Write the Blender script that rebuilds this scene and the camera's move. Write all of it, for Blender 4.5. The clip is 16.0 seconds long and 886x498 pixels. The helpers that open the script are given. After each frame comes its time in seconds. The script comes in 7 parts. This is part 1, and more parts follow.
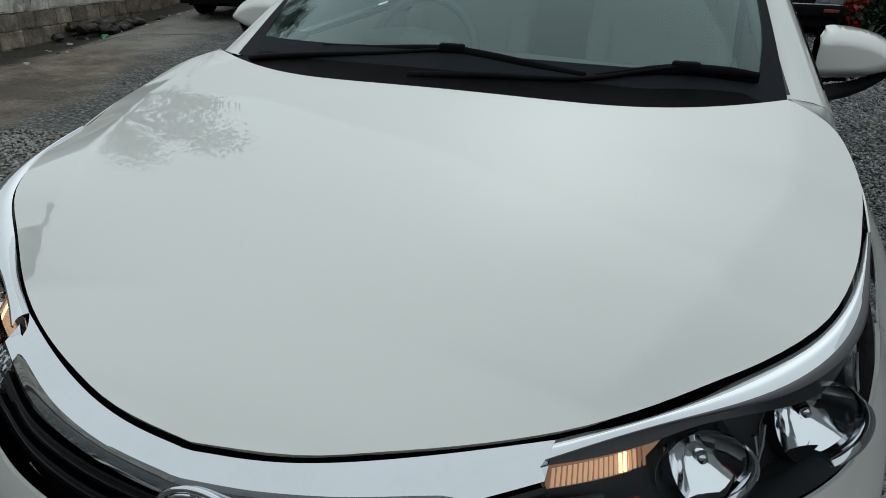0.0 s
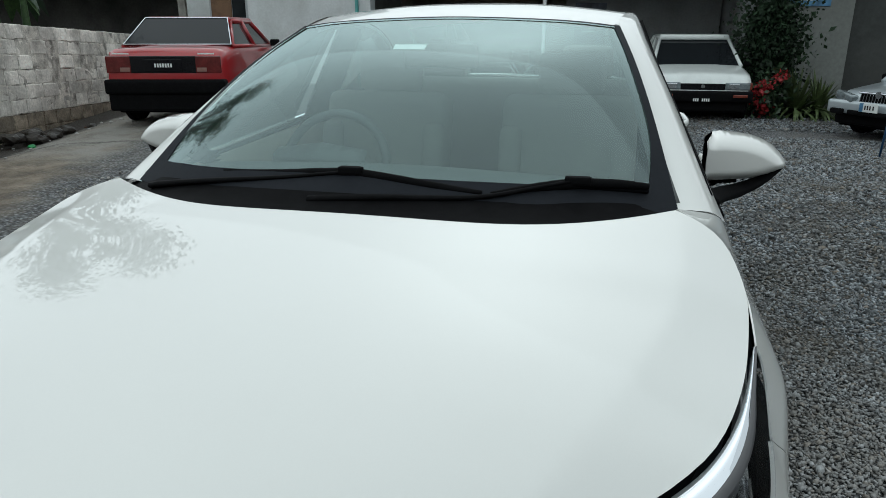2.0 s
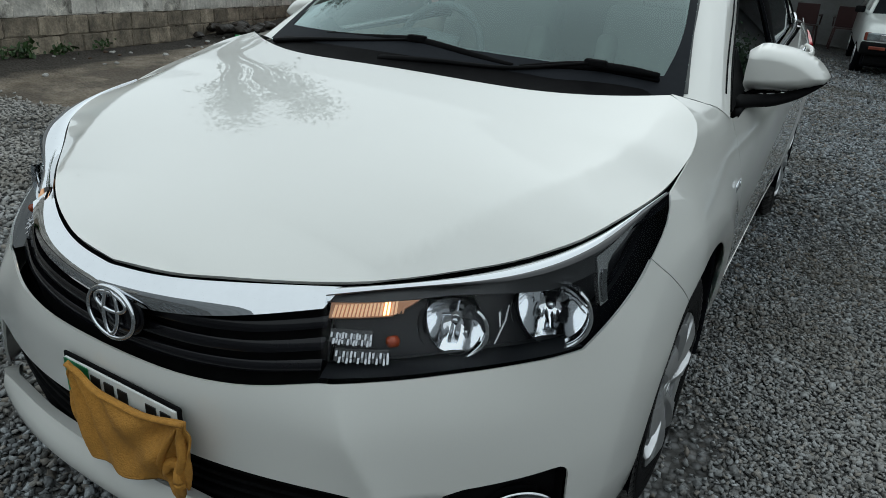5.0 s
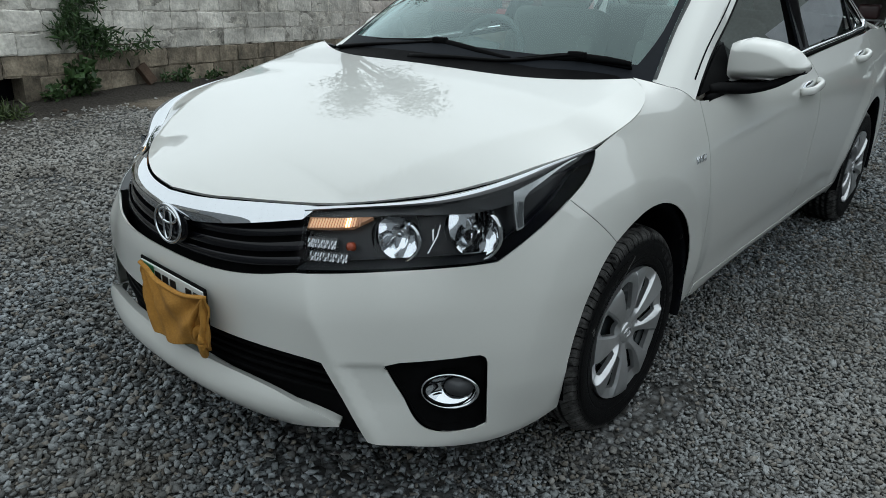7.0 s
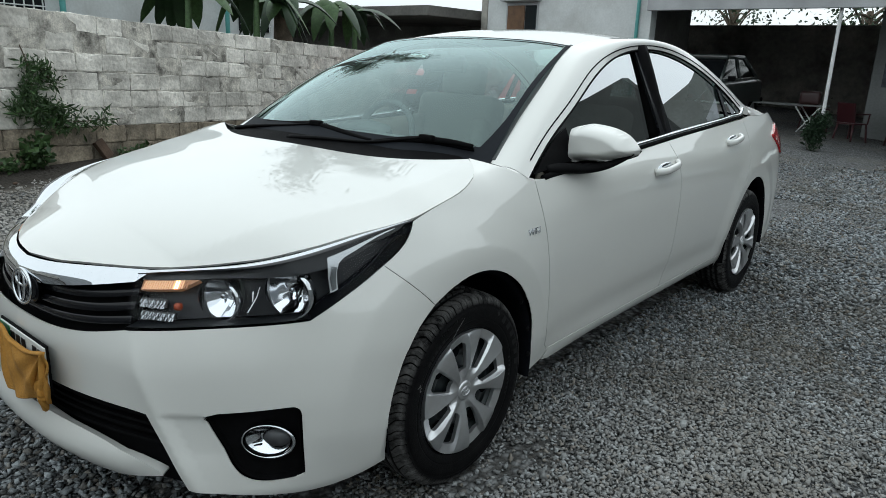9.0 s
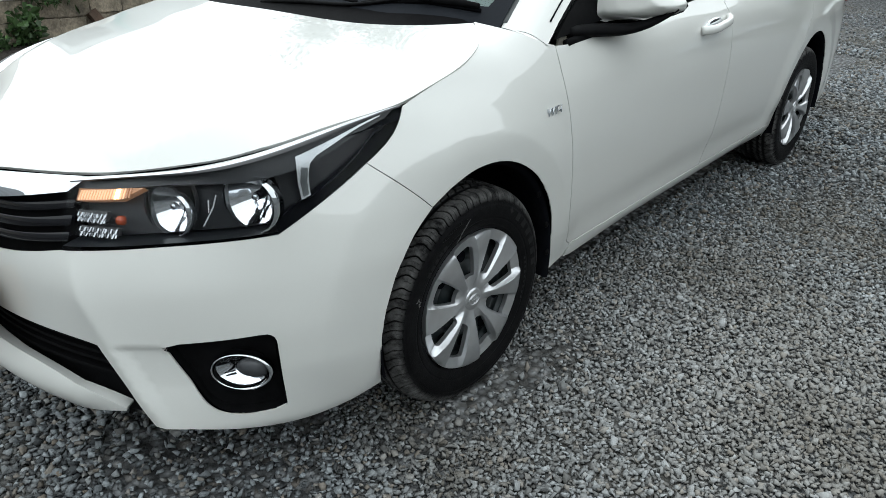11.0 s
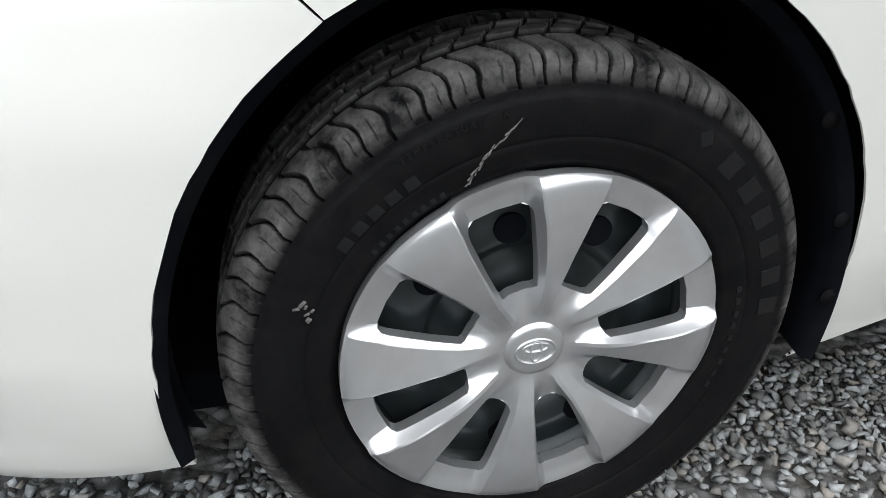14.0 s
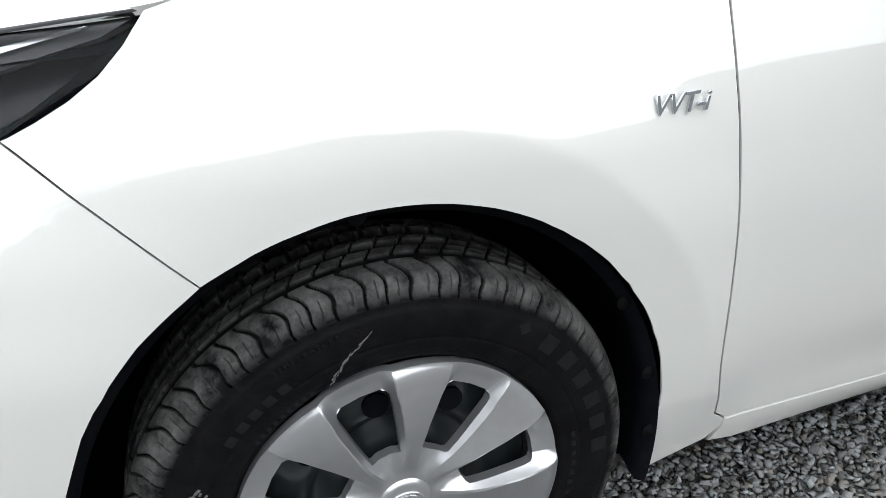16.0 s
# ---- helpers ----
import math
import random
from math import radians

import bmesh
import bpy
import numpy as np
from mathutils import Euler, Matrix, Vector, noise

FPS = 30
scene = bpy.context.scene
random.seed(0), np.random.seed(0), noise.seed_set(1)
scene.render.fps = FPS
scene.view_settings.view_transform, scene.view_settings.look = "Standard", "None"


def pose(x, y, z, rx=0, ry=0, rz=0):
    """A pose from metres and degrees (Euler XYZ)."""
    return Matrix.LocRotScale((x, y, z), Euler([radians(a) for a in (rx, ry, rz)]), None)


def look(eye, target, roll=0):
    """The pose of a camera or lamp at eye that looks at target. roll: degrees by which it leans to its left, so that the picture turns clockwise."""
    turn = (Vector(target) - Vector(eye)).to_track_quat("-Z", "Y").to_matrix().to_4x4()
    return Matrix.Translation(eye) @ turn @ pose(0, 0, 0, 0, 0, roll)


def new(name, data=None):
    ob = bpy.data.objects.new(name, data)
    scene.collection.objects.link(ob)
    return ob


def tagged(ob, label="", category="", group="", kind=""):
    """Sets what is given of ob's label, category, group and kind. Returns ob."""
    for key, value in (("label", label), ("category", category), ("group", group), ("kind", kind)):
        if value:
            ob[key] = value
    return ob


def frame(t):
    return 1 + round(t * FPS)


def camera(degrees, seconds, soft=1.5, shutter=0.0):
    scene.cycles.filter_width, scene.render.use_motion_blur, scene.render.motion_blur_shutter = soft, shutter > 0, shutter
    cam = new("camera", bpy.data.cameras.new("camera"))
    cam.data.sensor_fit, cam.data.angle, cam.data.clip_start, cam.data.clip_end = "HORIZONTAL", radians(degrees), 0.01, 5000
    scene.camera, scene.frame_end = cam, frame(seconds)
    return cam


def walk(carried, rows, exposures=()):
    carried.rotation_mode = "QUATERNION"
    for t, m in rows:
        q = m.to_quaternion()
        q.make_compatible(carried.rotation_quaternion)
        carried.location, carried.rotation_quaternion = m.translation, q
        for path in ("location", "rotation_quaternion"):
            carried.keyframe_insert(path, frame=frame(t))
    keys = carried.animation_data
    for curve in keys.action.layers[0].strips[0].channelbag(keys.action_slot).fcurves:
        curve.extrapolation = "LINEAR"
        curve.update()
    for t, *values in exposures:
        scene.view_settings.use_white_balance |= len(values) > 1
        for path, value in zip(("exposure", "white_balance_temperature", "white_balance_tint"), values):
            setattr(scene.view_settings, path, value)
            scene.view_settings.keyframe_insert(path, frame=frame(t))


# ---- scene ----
cam = camera(65.4, 16.0, soft=0.6)
PATH = [
    (0, (0.478, -0.467, 1.319), (-0.1, 1.252, 0.477), 1.5),
    (0.5, (0.516, -0.417, 1.291), (-0.058, 1.294, 0.427), 0.2),
    (1, (0.525, -0.412, 1.312), (0.012, 1.321, 0.453), -0.0),
    (1.5, (0.54, -0.392, 1.347), (0.051, 1.414, 0.641), 0.1),
    (2, (0.558, -0.388, 1.384), (0.092, 1.459, 0.775), -0.0),
    (2.3, (0.574, -0.38, 1.408), (0.115, 1.476, 0.821), 0.1),
    (2.5, (0.575, -0.367, 1.392), (0.108, 1.487, 0.806), -0.0),
    (3, (0.599, -0.414, 1.378), (0.128, 1.424, 0.745), -0.1),
    (3.5, (0.683, -0.564, 1.37), (0.142, 1.239, 0.696), 1.1),
    (4, (0.783, -0.63, 1.373), (0.203, 1.152, 0.674), -0.8),
    (4.5, (0.916, -0.635, 1.342), (0.191, 1.067, 0.582), 1.7),
    (7, (1.624, -0.771, 1.283), (0.406, 0.631, 0.542), 1.4),
    (7.5, (1.775, -0.793, 1.295), (0.545, 0.625, 0.606), 2.5),
    (8, (1.883, -0.783, 1.335), (0.692, 0.7, 0.717), 2.7),
    (8.3, (1.935, -0.759, 1.328), (0.765, 0.757, 0.75), 2.0),
    (8.5, (1.975, -0.731, 1.336), (0.781, 0.765, 0.757), 1.4),
    (9, (2.053, -0.636, 1.327), (0.824, 0.848, 0.792), 2.1),
    (9.5, (2.097, -0.555, 1.326), (0.846, 0.888, 0.734), 1.3),
    (11.8, (1.801, -0.026, 1.21), (0.603, 1.215, 0.197), 1.0),
    (12, (1.793, 0.085, 1.175), (0.522, 1.242, 0.153), 2.4),
    (12.5, (1.662, 0.292, 1.117), (0.353, 1.304, -0.007), 2.4),
    (13, (1.53, 0.508, 1.07), (0.12, 1.328, -0.087), 2.2),
    (13.5, (1.431, 0.654, 0.935), (-0.131, 1.233, -0.17), 1.9),
    (14, (1.385, 0.711, 0.765), (-0.295, 1.133, -0.235), 0.5),
    (14.5, (1.383, 0.72, 0.685), (-0.342, 1.37, -0.092), 1.3),
    (15, (1.39, 0.721, 0.699), (-0.37, 1.401, 0.035), 0.3),
    (15.5, (1.415, 0.728, 0.797), (-0.295, 1.374, -0.015), 0.2),
    (16, (1.468, 0.765, 0.953), (-0.233, 1.392, 0.109), 0.2),
]
EXPOSURES = [(0.0, -1.02, 5850, -1), (1.0, -0.98, 5850, -1), (2.5, -0.5, 5800, -1), (3.5, -0.68, 5810, -1), (4.5, -0.73, 5820, -1), (7.0, -0.56, 5820, 0), (8.5, -0.36, 5840, 0), (9.5, -0.31, 5880, 0), (12.0, 0.50, 6000, 4), (13.0, 0.62, 6080, 6), (13.5, 0.58, 6080, 6), (14.0, 1.12, 6220, 8), (14.5, 1.54, 6240, 8), (15.0, 1.86, 6240, 8), (15.5, 1.86, 6290, 8), (16.0, 0.88, 6100, 7)]
walk(cam, [(t, look(eye, target, roll)) for t, eye, target, roll in PATH], EXPOSURES)

# ---- light ----
SUN_EL, SUN_ROT = radians(40), radians(352)  # the sun stands behind thin cloud beyond the porch
world = bpy.data.worlds.new("sky")
scene.world = world
world.use_nodes = True
wn = world.node_tree
sky = wn.nodes.new("ShaderNodeTexSky")
sky.sky_type, sky.sun_disc, sky.sun_elevation, sky.sun_rotation = "NISHITA", False, SUN_EL, SUN_ROT
sky.air_density, sky.dust_density, sky.ozone_density = 1.0, 6.0, 1.0
pale = wn.nodes.new("ShaderNodeHueSaturation")
pale.inputs["Saturation"].default_value = 0.3
wn.links.new(sky.outputs[0], pale.inputs["Color"])
cloud = wn.nodes.new("ShaderNodeMix")
cloud.data_type = "RGBA"
cloud.inputs[0].default_value, cloud.inputs[7].default_value = 0.84, (10.0, 9.8, 9.7, 1)  # a thin even cloud over the blue
wn.links.new(pale.outputs[0], cloud.inputs[6])
wn.links.new(cloud.outputs[2], wn.nodes["Background"].inputs["Color"])
wn.nodes["Background"].inputs["Strength"].default_value = 0.14
sun = new("sun", bpy.data.lights.new("sun", "SUN"))
sun.data.energy, sun.data.angle, sun.data.color = 1.2, radians(150), (1.0, 0.98, 0.95)
sun.matrix_world = look((-5, -6, 10), (0, 0, 0))

# ---- materials ----
def mat(name, base, rough=0.5, metal=0.0, coat=0.0, vary=0.12, scale=6.0, fine=60.0, bump=0.0, bump_scale=80.0, dirt=None, dirt_amount=0.0, dirt_scale=2.0, spec=0.5, island=0.0, rnd=0.0, world=False):
    m = bpy.data.materials.new(name)
    m.use_nodes = True
    t = m.node_tree
    p = t.nodes["Principled BSDF"]
    L = t.links.new
    p.inputs["Metallic"].default_value, p.inputs["Roughness"].default_value = metal, rough
    p.inputs["Coat Weight"].default_value, p.inputs["Coat Roughness"].default_value = coat, 0.012
    p.inputs["Specular IOR Level"].default_value = spec
    co = t.nodes.new("ShaderNodeTexCoord")
    place = t.nodes.new("ShaderNodeNewGeometry").outputs["Position"] if world else co.outputs["Object"]
    rgb = t.nodes.new("ShaderNodeRGB")
    rgb.outputs[0].default_value = (*base, 1)
    out = rgb.outputs[0]
    for sc, am in ((scale, vary), (fine, vary * 0.6)):
        if am <= 0:
            continue
        n = t.nodes.new("ShaderNodeTexNoise")
        n.inputs["Scale"].default_value, n.inputs["Detail"].default_value = sc, 5
        L(place, n.inputs["Vector"])
        mr = t.nodes.new("ShaderNodeMapRange")
        mr.inputs[1].default_value, mr.inputs[2].default_value = 0.3, 0.7
        mr.inputs[3].default_value, mr.inputs[4].default_value = 1 - am, 1 + am
        L(n.outputs[0], mr.inputs[0])
        x = t.nodes.new("ShaderNodeMix")
        x.data_type, x.blend_type = "RGBA", "MULTIPLY"
        x.inputs[0].default_value = 1
        L(out, x.inputs[6]); L(mr.outputs[0], x.inputs[7])
        out = x.outputs[2]
    for amount, source in ((island, "i"), (rnd, "r")):
        if amount > 0:
            g = t.nodes.new("ShaderNodeNewGeometry" if source == "i" else "ShaderNodeObjectInfo")
            mr = t.nodes.new("ShaderNodeMapRange")
            mr.inputs[3].default_value, mr.inputs[4].default_value = 1 - amount, 1 + amount
            L(g.outputs["Random Per Island" if source == "i" else "Random"], mr.inputs[0])
            x = t.nodes.new("ShaderNodeMix")
            x.data_type, x.blend_type = "RGBA", "MULTIPLY"
            x.inputs[0].default_value = 1
            L(out, x.inputs[6]); L(mr.outputs[0], x.inputs[7])
            out = x.outputs[2]
    if dirt:
        n = t.nodes.new("ShaderNodeTexNoise")
        n.inputs["Scale"].default_value, n.inputs["Detail"].default_value, n.inputs["Roughness"].default_value = dirt_scale, 8, 0.65
        L(place, n.inputs["Vector"])
        mr = t.nodes.new("ShaderNodeMapRange")
        mr.inputs[1].default_value, mr.inputs[2].default_value = 0.45, 0.7
        mr.inputs[4].default_value = dirt_amount
        L(n.outputs[0], mr.inputs[0])
        x = t.nodes.new("ShaderNodeMix")
        x.data_type = "RGBA"
        x.inputs[7].default_value = (*dirt, 1)
        L(mr.outputs[0], x.inputs[0]); L(out, x.inputs[6])
        out = x.outputs[2]
    L(out, p.inputs["Base Color"])
    if bump > 0:
        n = t.nodes.new("ShaderNodeTexNoise")
        n.inputs["Scale"].default_value, n.inputs["Detail"].default_value = bump_scale, 6
        L(place, n.inputs["Vector"])
        b = t.nodes.new("ShaderNodeBump")
        b.inputs["Strength"].default_value, b.inputs["Distance"].default_value = bump, 0.01
        L(n.outputs[0], b.inputs["Height"])
        L(b.outputs[0], p.inputs["Normal"])
    return m


def glass(name, tint, lowest=0.05, rough=0.0, power=4.0, sheen=(0.95, 0.97, 1.0), most=0.9):
    """Clear glass that mirrors more at a glancing angle."""
    m = bpy.data.materials.new(name)
    m.use_nodes = True
    t = m.node_tree
    t.nodes.remove(t.nodes["Principled BSDF"])
    lw = t.nodes.new("ShaderNodeLayerWeight")
    lw.inputs["Blend"].default_value = 0.5
    pw = t.nodes.new("ShaderNodeMath"); pw.operation = "POWER"; pw.inputs[1].default_value = power
    ad = t.nodes.new("ShaderNodeMath"); ad.operation = "MULTIPLY_ADD"; ad.inputs[1].default_value, ad.inputs[2].default_value = most - lowest, lowest
    tr = t.nodes.new("ShaderNodeBsdfTransparent"); tr.inputs[0].default_value = (*tint, 1)
    gl = t.nodes.new("ShaderNodeBsdfGlossy"); gl.inputs[0].default_value = (*sheen, 1); gl.inputs["Roughness"].default_value = rough
    mx = t.nodes.new("ShaderNodeMixShader")
    L = t.links.new
    L(lw.outputs["Facing"], pw.inputs[0]); L(pw.outputs[0], ad.inputs[0]); L(ad.outputs[0], mx.inputs[0])
    L(tr.outputs[0], mx.inputs[1]); L(gl.outputs[0], mx.inputs[2])
    L(mx.outputs[0], t.nodes["Material Output"].inputs["Surface"])
    return m


def glow(name, color, strength):
    m = mat(name, color, 0.3, vary=0)
    p = m.node_tree.nodes["Principled BSDF"]
    p.inputs["Emission Color"].default_value, p.inputs["Emission Strength"].default_value = (*color, 1), strength
    return m


PAINT = mat("pearl_white_paint", (0.68, 0.68, 0.65), 0.32, coat=1.0, vary=0.012, scale=1.5, fine=400, spec=0.4, dirt=(0.55, 0.5, 0.43), dirt_amount=0.03, dirt_scale=5)
PAINT.node_tree.nodes["Principled BSDF"].inputs["Coat IOR"].default_value = 1.72
CHROME = mat("chrome", (0.66, 0.68, 0.71), 0.04, metal=1.0, vary=0.02)
BLACK = mat("black_plastic", (0.006, 0.006, 0.0065), 0.6, spec=0.03, vary=0.2, scale=20, bump=0.05, bump_scale=400)
MATT = mat("matt_black_liner", (0.0045, 0.005, 0.0068), 0.9, spec=0.03, vary=0.3, dirt=(0.02, 0.019, 0.017), dirt_amount=0.2, dirt_scale=8)
GLOSSBLACK = mat("gloss_black", (0.006, 0.006, 0.008), 0.16, vary=0.1, spec=0.25)
RUBBER = mat("tyre_rubber", (0.0050, 0.0050, 0.0056), 0.55, spec=0.07, vary=0.25, scale=12, fine=90, bump=0.15, bump_scale=250, dirt=(0.06, 0.057, 0.053), dirt_amount=0.07, dirt_scale=30)
SILVER = mat("silver_wheel_paint", (0.62, 0.625, 0.64), 0.28, metal=0.86, vary=0.04, scale=10, coat=0.15, dirt=(0.3, 0.28, 0.25), dirt_amount=0.12, dirt_scale=18)
STEEL = mat("dark_steel_rim", (0.02, 0.026, 0.028), 0.35, metal=0.3, vary=0.2, dirt=(0.08, 0.07, 0.06), dirt_amount=0.14, dirt_scale=20)
SCREEN = glass("windscreen_glass", (0.80, 0.93, 0.90), 0.10, power=3.3, sheen=(0.78, 0.95, 0.95))
SIDEGLASS = glass("tinted_side_glass", (0.32, 0.36, 0.34), 0.42, power=1.5)
LENS = glass("lamp_lens", (0.93, 0.94, 0.95), 0.008, 0.0, power=5.0, most=0.22)
REFLECTOR = mat("lamp_reflector", (0.9, 0.91, 0.93), 0.07, metal=1.0, vary=0.03)
HOUSING = mat("lamp_housing", (0.012, 0.013, 0.015), 0.3, vary=0.1, spec=0.3)
AMBER = glow("amber_lamp", (0.50, 0.24, 0.12), 0.16)
AMBERFLUTE = glow("amber_flute", (0.85, 0.50, 0.28), 0.55)
AMBERLIT = glow("lit_amber_bulb", (1.0, 0.62, 0.28), 4.5)
SATIN = mat("satin_lamp_trim", (0.66, 0.67, 0.68), 0.18, metal=0.9, vary=0.05)
AMBERDEEP = mat("deep_amber_glass", (0.30, 0.05, 0.015), 0.25, vary=0.2)
REDLENS = mat("red_lens", (0.45, 0.01, 0.015), 0.1, coat=1.0, vary=0.1)
FABRIC = mat("beige_seat_fabric", (0.22, 0.215, 0.20), 0.9, vary=0.08, scale=8, bump=0.2, bump_scale=500)
DARKTRIM = mat("grey_dashboard", (0.075, 0.08, 0.08), 0.6, vary=0.1, bump=0.1, bump_scale=500)
TRIM = mat("beige_door_trim", (0.36, 0.33, 0.28), 0.7, vary=0.08)
CLOTH = mat("mustard_cloth", (0.40, 0.195, 0.03), 0.9, vary=0.18, scale=9, fine=120, bump=0.4, bump_scale=300)
PLATEWHITE = mat("plate_white", (0.7, 0.72, 0.7), 0.35, vary=0.03)
PLATEGREEN = mat("plate_green", (0.01, 0.16, 0.05), 0.35, vary=0.05)
INK = mat("black_print", (0.01, 0.01, 0.01), 0.4, vary=0.1)

# ---- shaping helpers ----
def mesh(name, verts, faces, material, parent=None, label="", normals=None, smooth=True):
    me = bpy.data.meshes.new(name)
    me.from_pydata([tuple(map(float, v)) for v in verts], [], [tuple(map(int, f)) for f in faces])
    me.materials.append(material)
    if smooth:
        me.shade_smooth()
    me.validate()
    if normals is not None:
        me.normals_split_custom_set_from_vertices([tuple(map(float, n)) for n in normals])
    ob = new(name, me)
    if parent:
        ob.parent = parent
    if label:
        ob["label"] = label
    return ob


def part(name, bm, material, parent=None, label="", smooth=False):
    me = bpy.data.meshes.new(name)
    bm.to_mesh(me)
    bm.free()
    me.materials.append(material)
    if smooth:
        me.shade_smooth()
    ob = new(name, me)
    if parent:
        ob.parent = parent
    if label:
        ob["label"] = label
    return ob


def thing(name, label, category, group="", kind="", at=(0, 0, 0), turn=0):
    ob = new(name)
    ob.empty_display_size = 0.1
    ob.matrix_world = pose(*at, 0, 0, turn)
    return tagged(ob, label, category, group, kind)


def boxbm(size, at=(0, 0, 0), bevel=0.0, rot=(0, 0, 0), segments=2, bm=None):
    b = bmesh.new()
    bmesh.ops.create_cube(b, size=1)
    bmesh.ops.scale(b, vec=size, verts=b.verts)
    if bevel > 0:
        bmesh.ops.bevel(b, geom=b.edges[:], offset=bevel, segments=segments, affect="EDGES", profile=0.6)
    bmesh.ops.transform(b, matrix=pose(*at, *rot), verts=b.verts)
    if bm is None:
        return b
    me = bpy.data.meshes.new("t"); b.to_mesh(me); b.free(); bm.from_mesh(me); bpy.data.meshes.remove(me)
    return bm


def cylbm(r1, r2, depth, at=(0, 0, 0), rot=(0, 0, 0), seg=24, bm=None, bevel=0.0):
    b = bmesh.new()
    bmesh.ops.create_cone(b, cap_ends=True, segments=seg, radius1=r1, radius2=r2, depth=depth)
    if bevel > 0:
        bmesh.ops.bevel(b, geom=[e for e in b.edges if abs(e.verts[0].co.z - e.verts[1].co.z) < 1e-6], offset=bevel, segments=2, affect="EDGES")
    bmesh.ops.transform(b, matrix=pose(*at, *rot), verts=b.verts)
    if bm is None:
        return b
    me = bpy.data.meshes.new("t"); b.to_mesh(me); b.free(); bm.from_mesh(me); bpy.data.meshes.remove(me)
    return bm


def spl(pts, n):
    """A natural cubic spline through the points, n samples at even chord length."""
    p = np.array(pts, float)
    t = np.concatenate([[0], np.cumsum(np.linalg.norm(np.diff(p, axis=0), axis=1))])
    k, h = len(p), np.diff(t)
    if k == 2:
        return p[0] + np.linspace(0, 1, n)[:, None] * (p[1] - p[0])
    A, B = np.zeros((k, k)), np.zeros((k, p.shape[1]))
    A[0, 0] = A[-1, -1] = 1
    for i in range(1, k - 1):
        A[i, i - 1], A[i, i], A[i, i + 1] = h[i - 1], 2 * (h[i - 1] + h[i]), h[i]
        B[i] = 6 * ((p[i + 1] - p[i]) / h[i] - (p[i] - p[i - 1]) / h[i - 1])
    m = np.linalg.solve(A, B)
    s = np.linspace(0, t[-1], n)
    i = np.clip(np.searchsorted(t, s) - 1, 0, k - 2)
    a, b, hh = (t[i + 1] - s)[:, None], (s - t[i])[:, None], h[i][:, None]
    return m[i] * a ** 3 / (6 * hh) + m[i + 1] * b ** 3 / (6 * hh) + (p[i] / hh - m[i] * hh / 6) * a + (p[i + 1] / hh - m[i + 1] * hh / 6) * b


def hermite(xs, ys, x):
    """Monotone cubic through (xs, ys); ys may hold one row of values for each x."""
    xs, x = np.asarray(xs, float), np.asarray(x, float)
    ys = np.asarray(ys, float)
    if ys.ndim == 1:
        ys = np.broadcast_to(ys, (len(x), len(xs)))
    h = np.diff(xs)
    d = np.diff(ys, axis=1) / h
    m = np.zeros_like(ys)
    with np.errstate(all="ignore"):
        hm = 2 * d[:, 1:] * d[:, :-1] / (d[:, 1:] + d[:, :-1])
    m[:, 1:-1] = np.where(d[:, 1:] * d[:, :-1] > 0, np.nan_to_num(hm), 0)
    m[:, 0], m[:, -1] = d[:, 0], d[:, -1]
    i = np.clip(np.searchsorted(xs, x) - 1, 0, len(xs) - 2)
    r = np.arange(len(x))
    u = np.clip((x - xs[i]) / h[i], -0.5, 1.5)
    return (ys[r, i] * (1 + 2 * u) * (1 - u) ** 2 + m[r, i] * h[i] * u * (1 - u) ** 2
            + ys[r, i + 1] * u * u * (3 - 2 * u) + m[r, i + 1] * h[i] * u * u * (u - 1))


def inside(poly, p):
    x, y = p[:, 0][:, None], p[:, 1][:, None]
    a, b = poly, np.roll(poly, -1, axis=0)
    c = (a[:, 1] > y) != (b[:, 1] > y)
    with np.errstate(all="ignore"):
        xi = a[:, 0] + (y - a[:, 1]) / (b[:, 1] - a[:, 1]) * (b[:, 0] - a[:, 0])
    return (c & (x < xi)).sum(1) % 2 == 1


def dense(poly, step):
    p = np.array(poly, float)
    out = []
    for a, b in zip(p, np.roll(p, -1, axis=0)):
        n = max(1, int(np.linalg.norm(b - a) / step))
        out += [a + (b - a) * i / n for i in range(n)]
    return np.array(out)


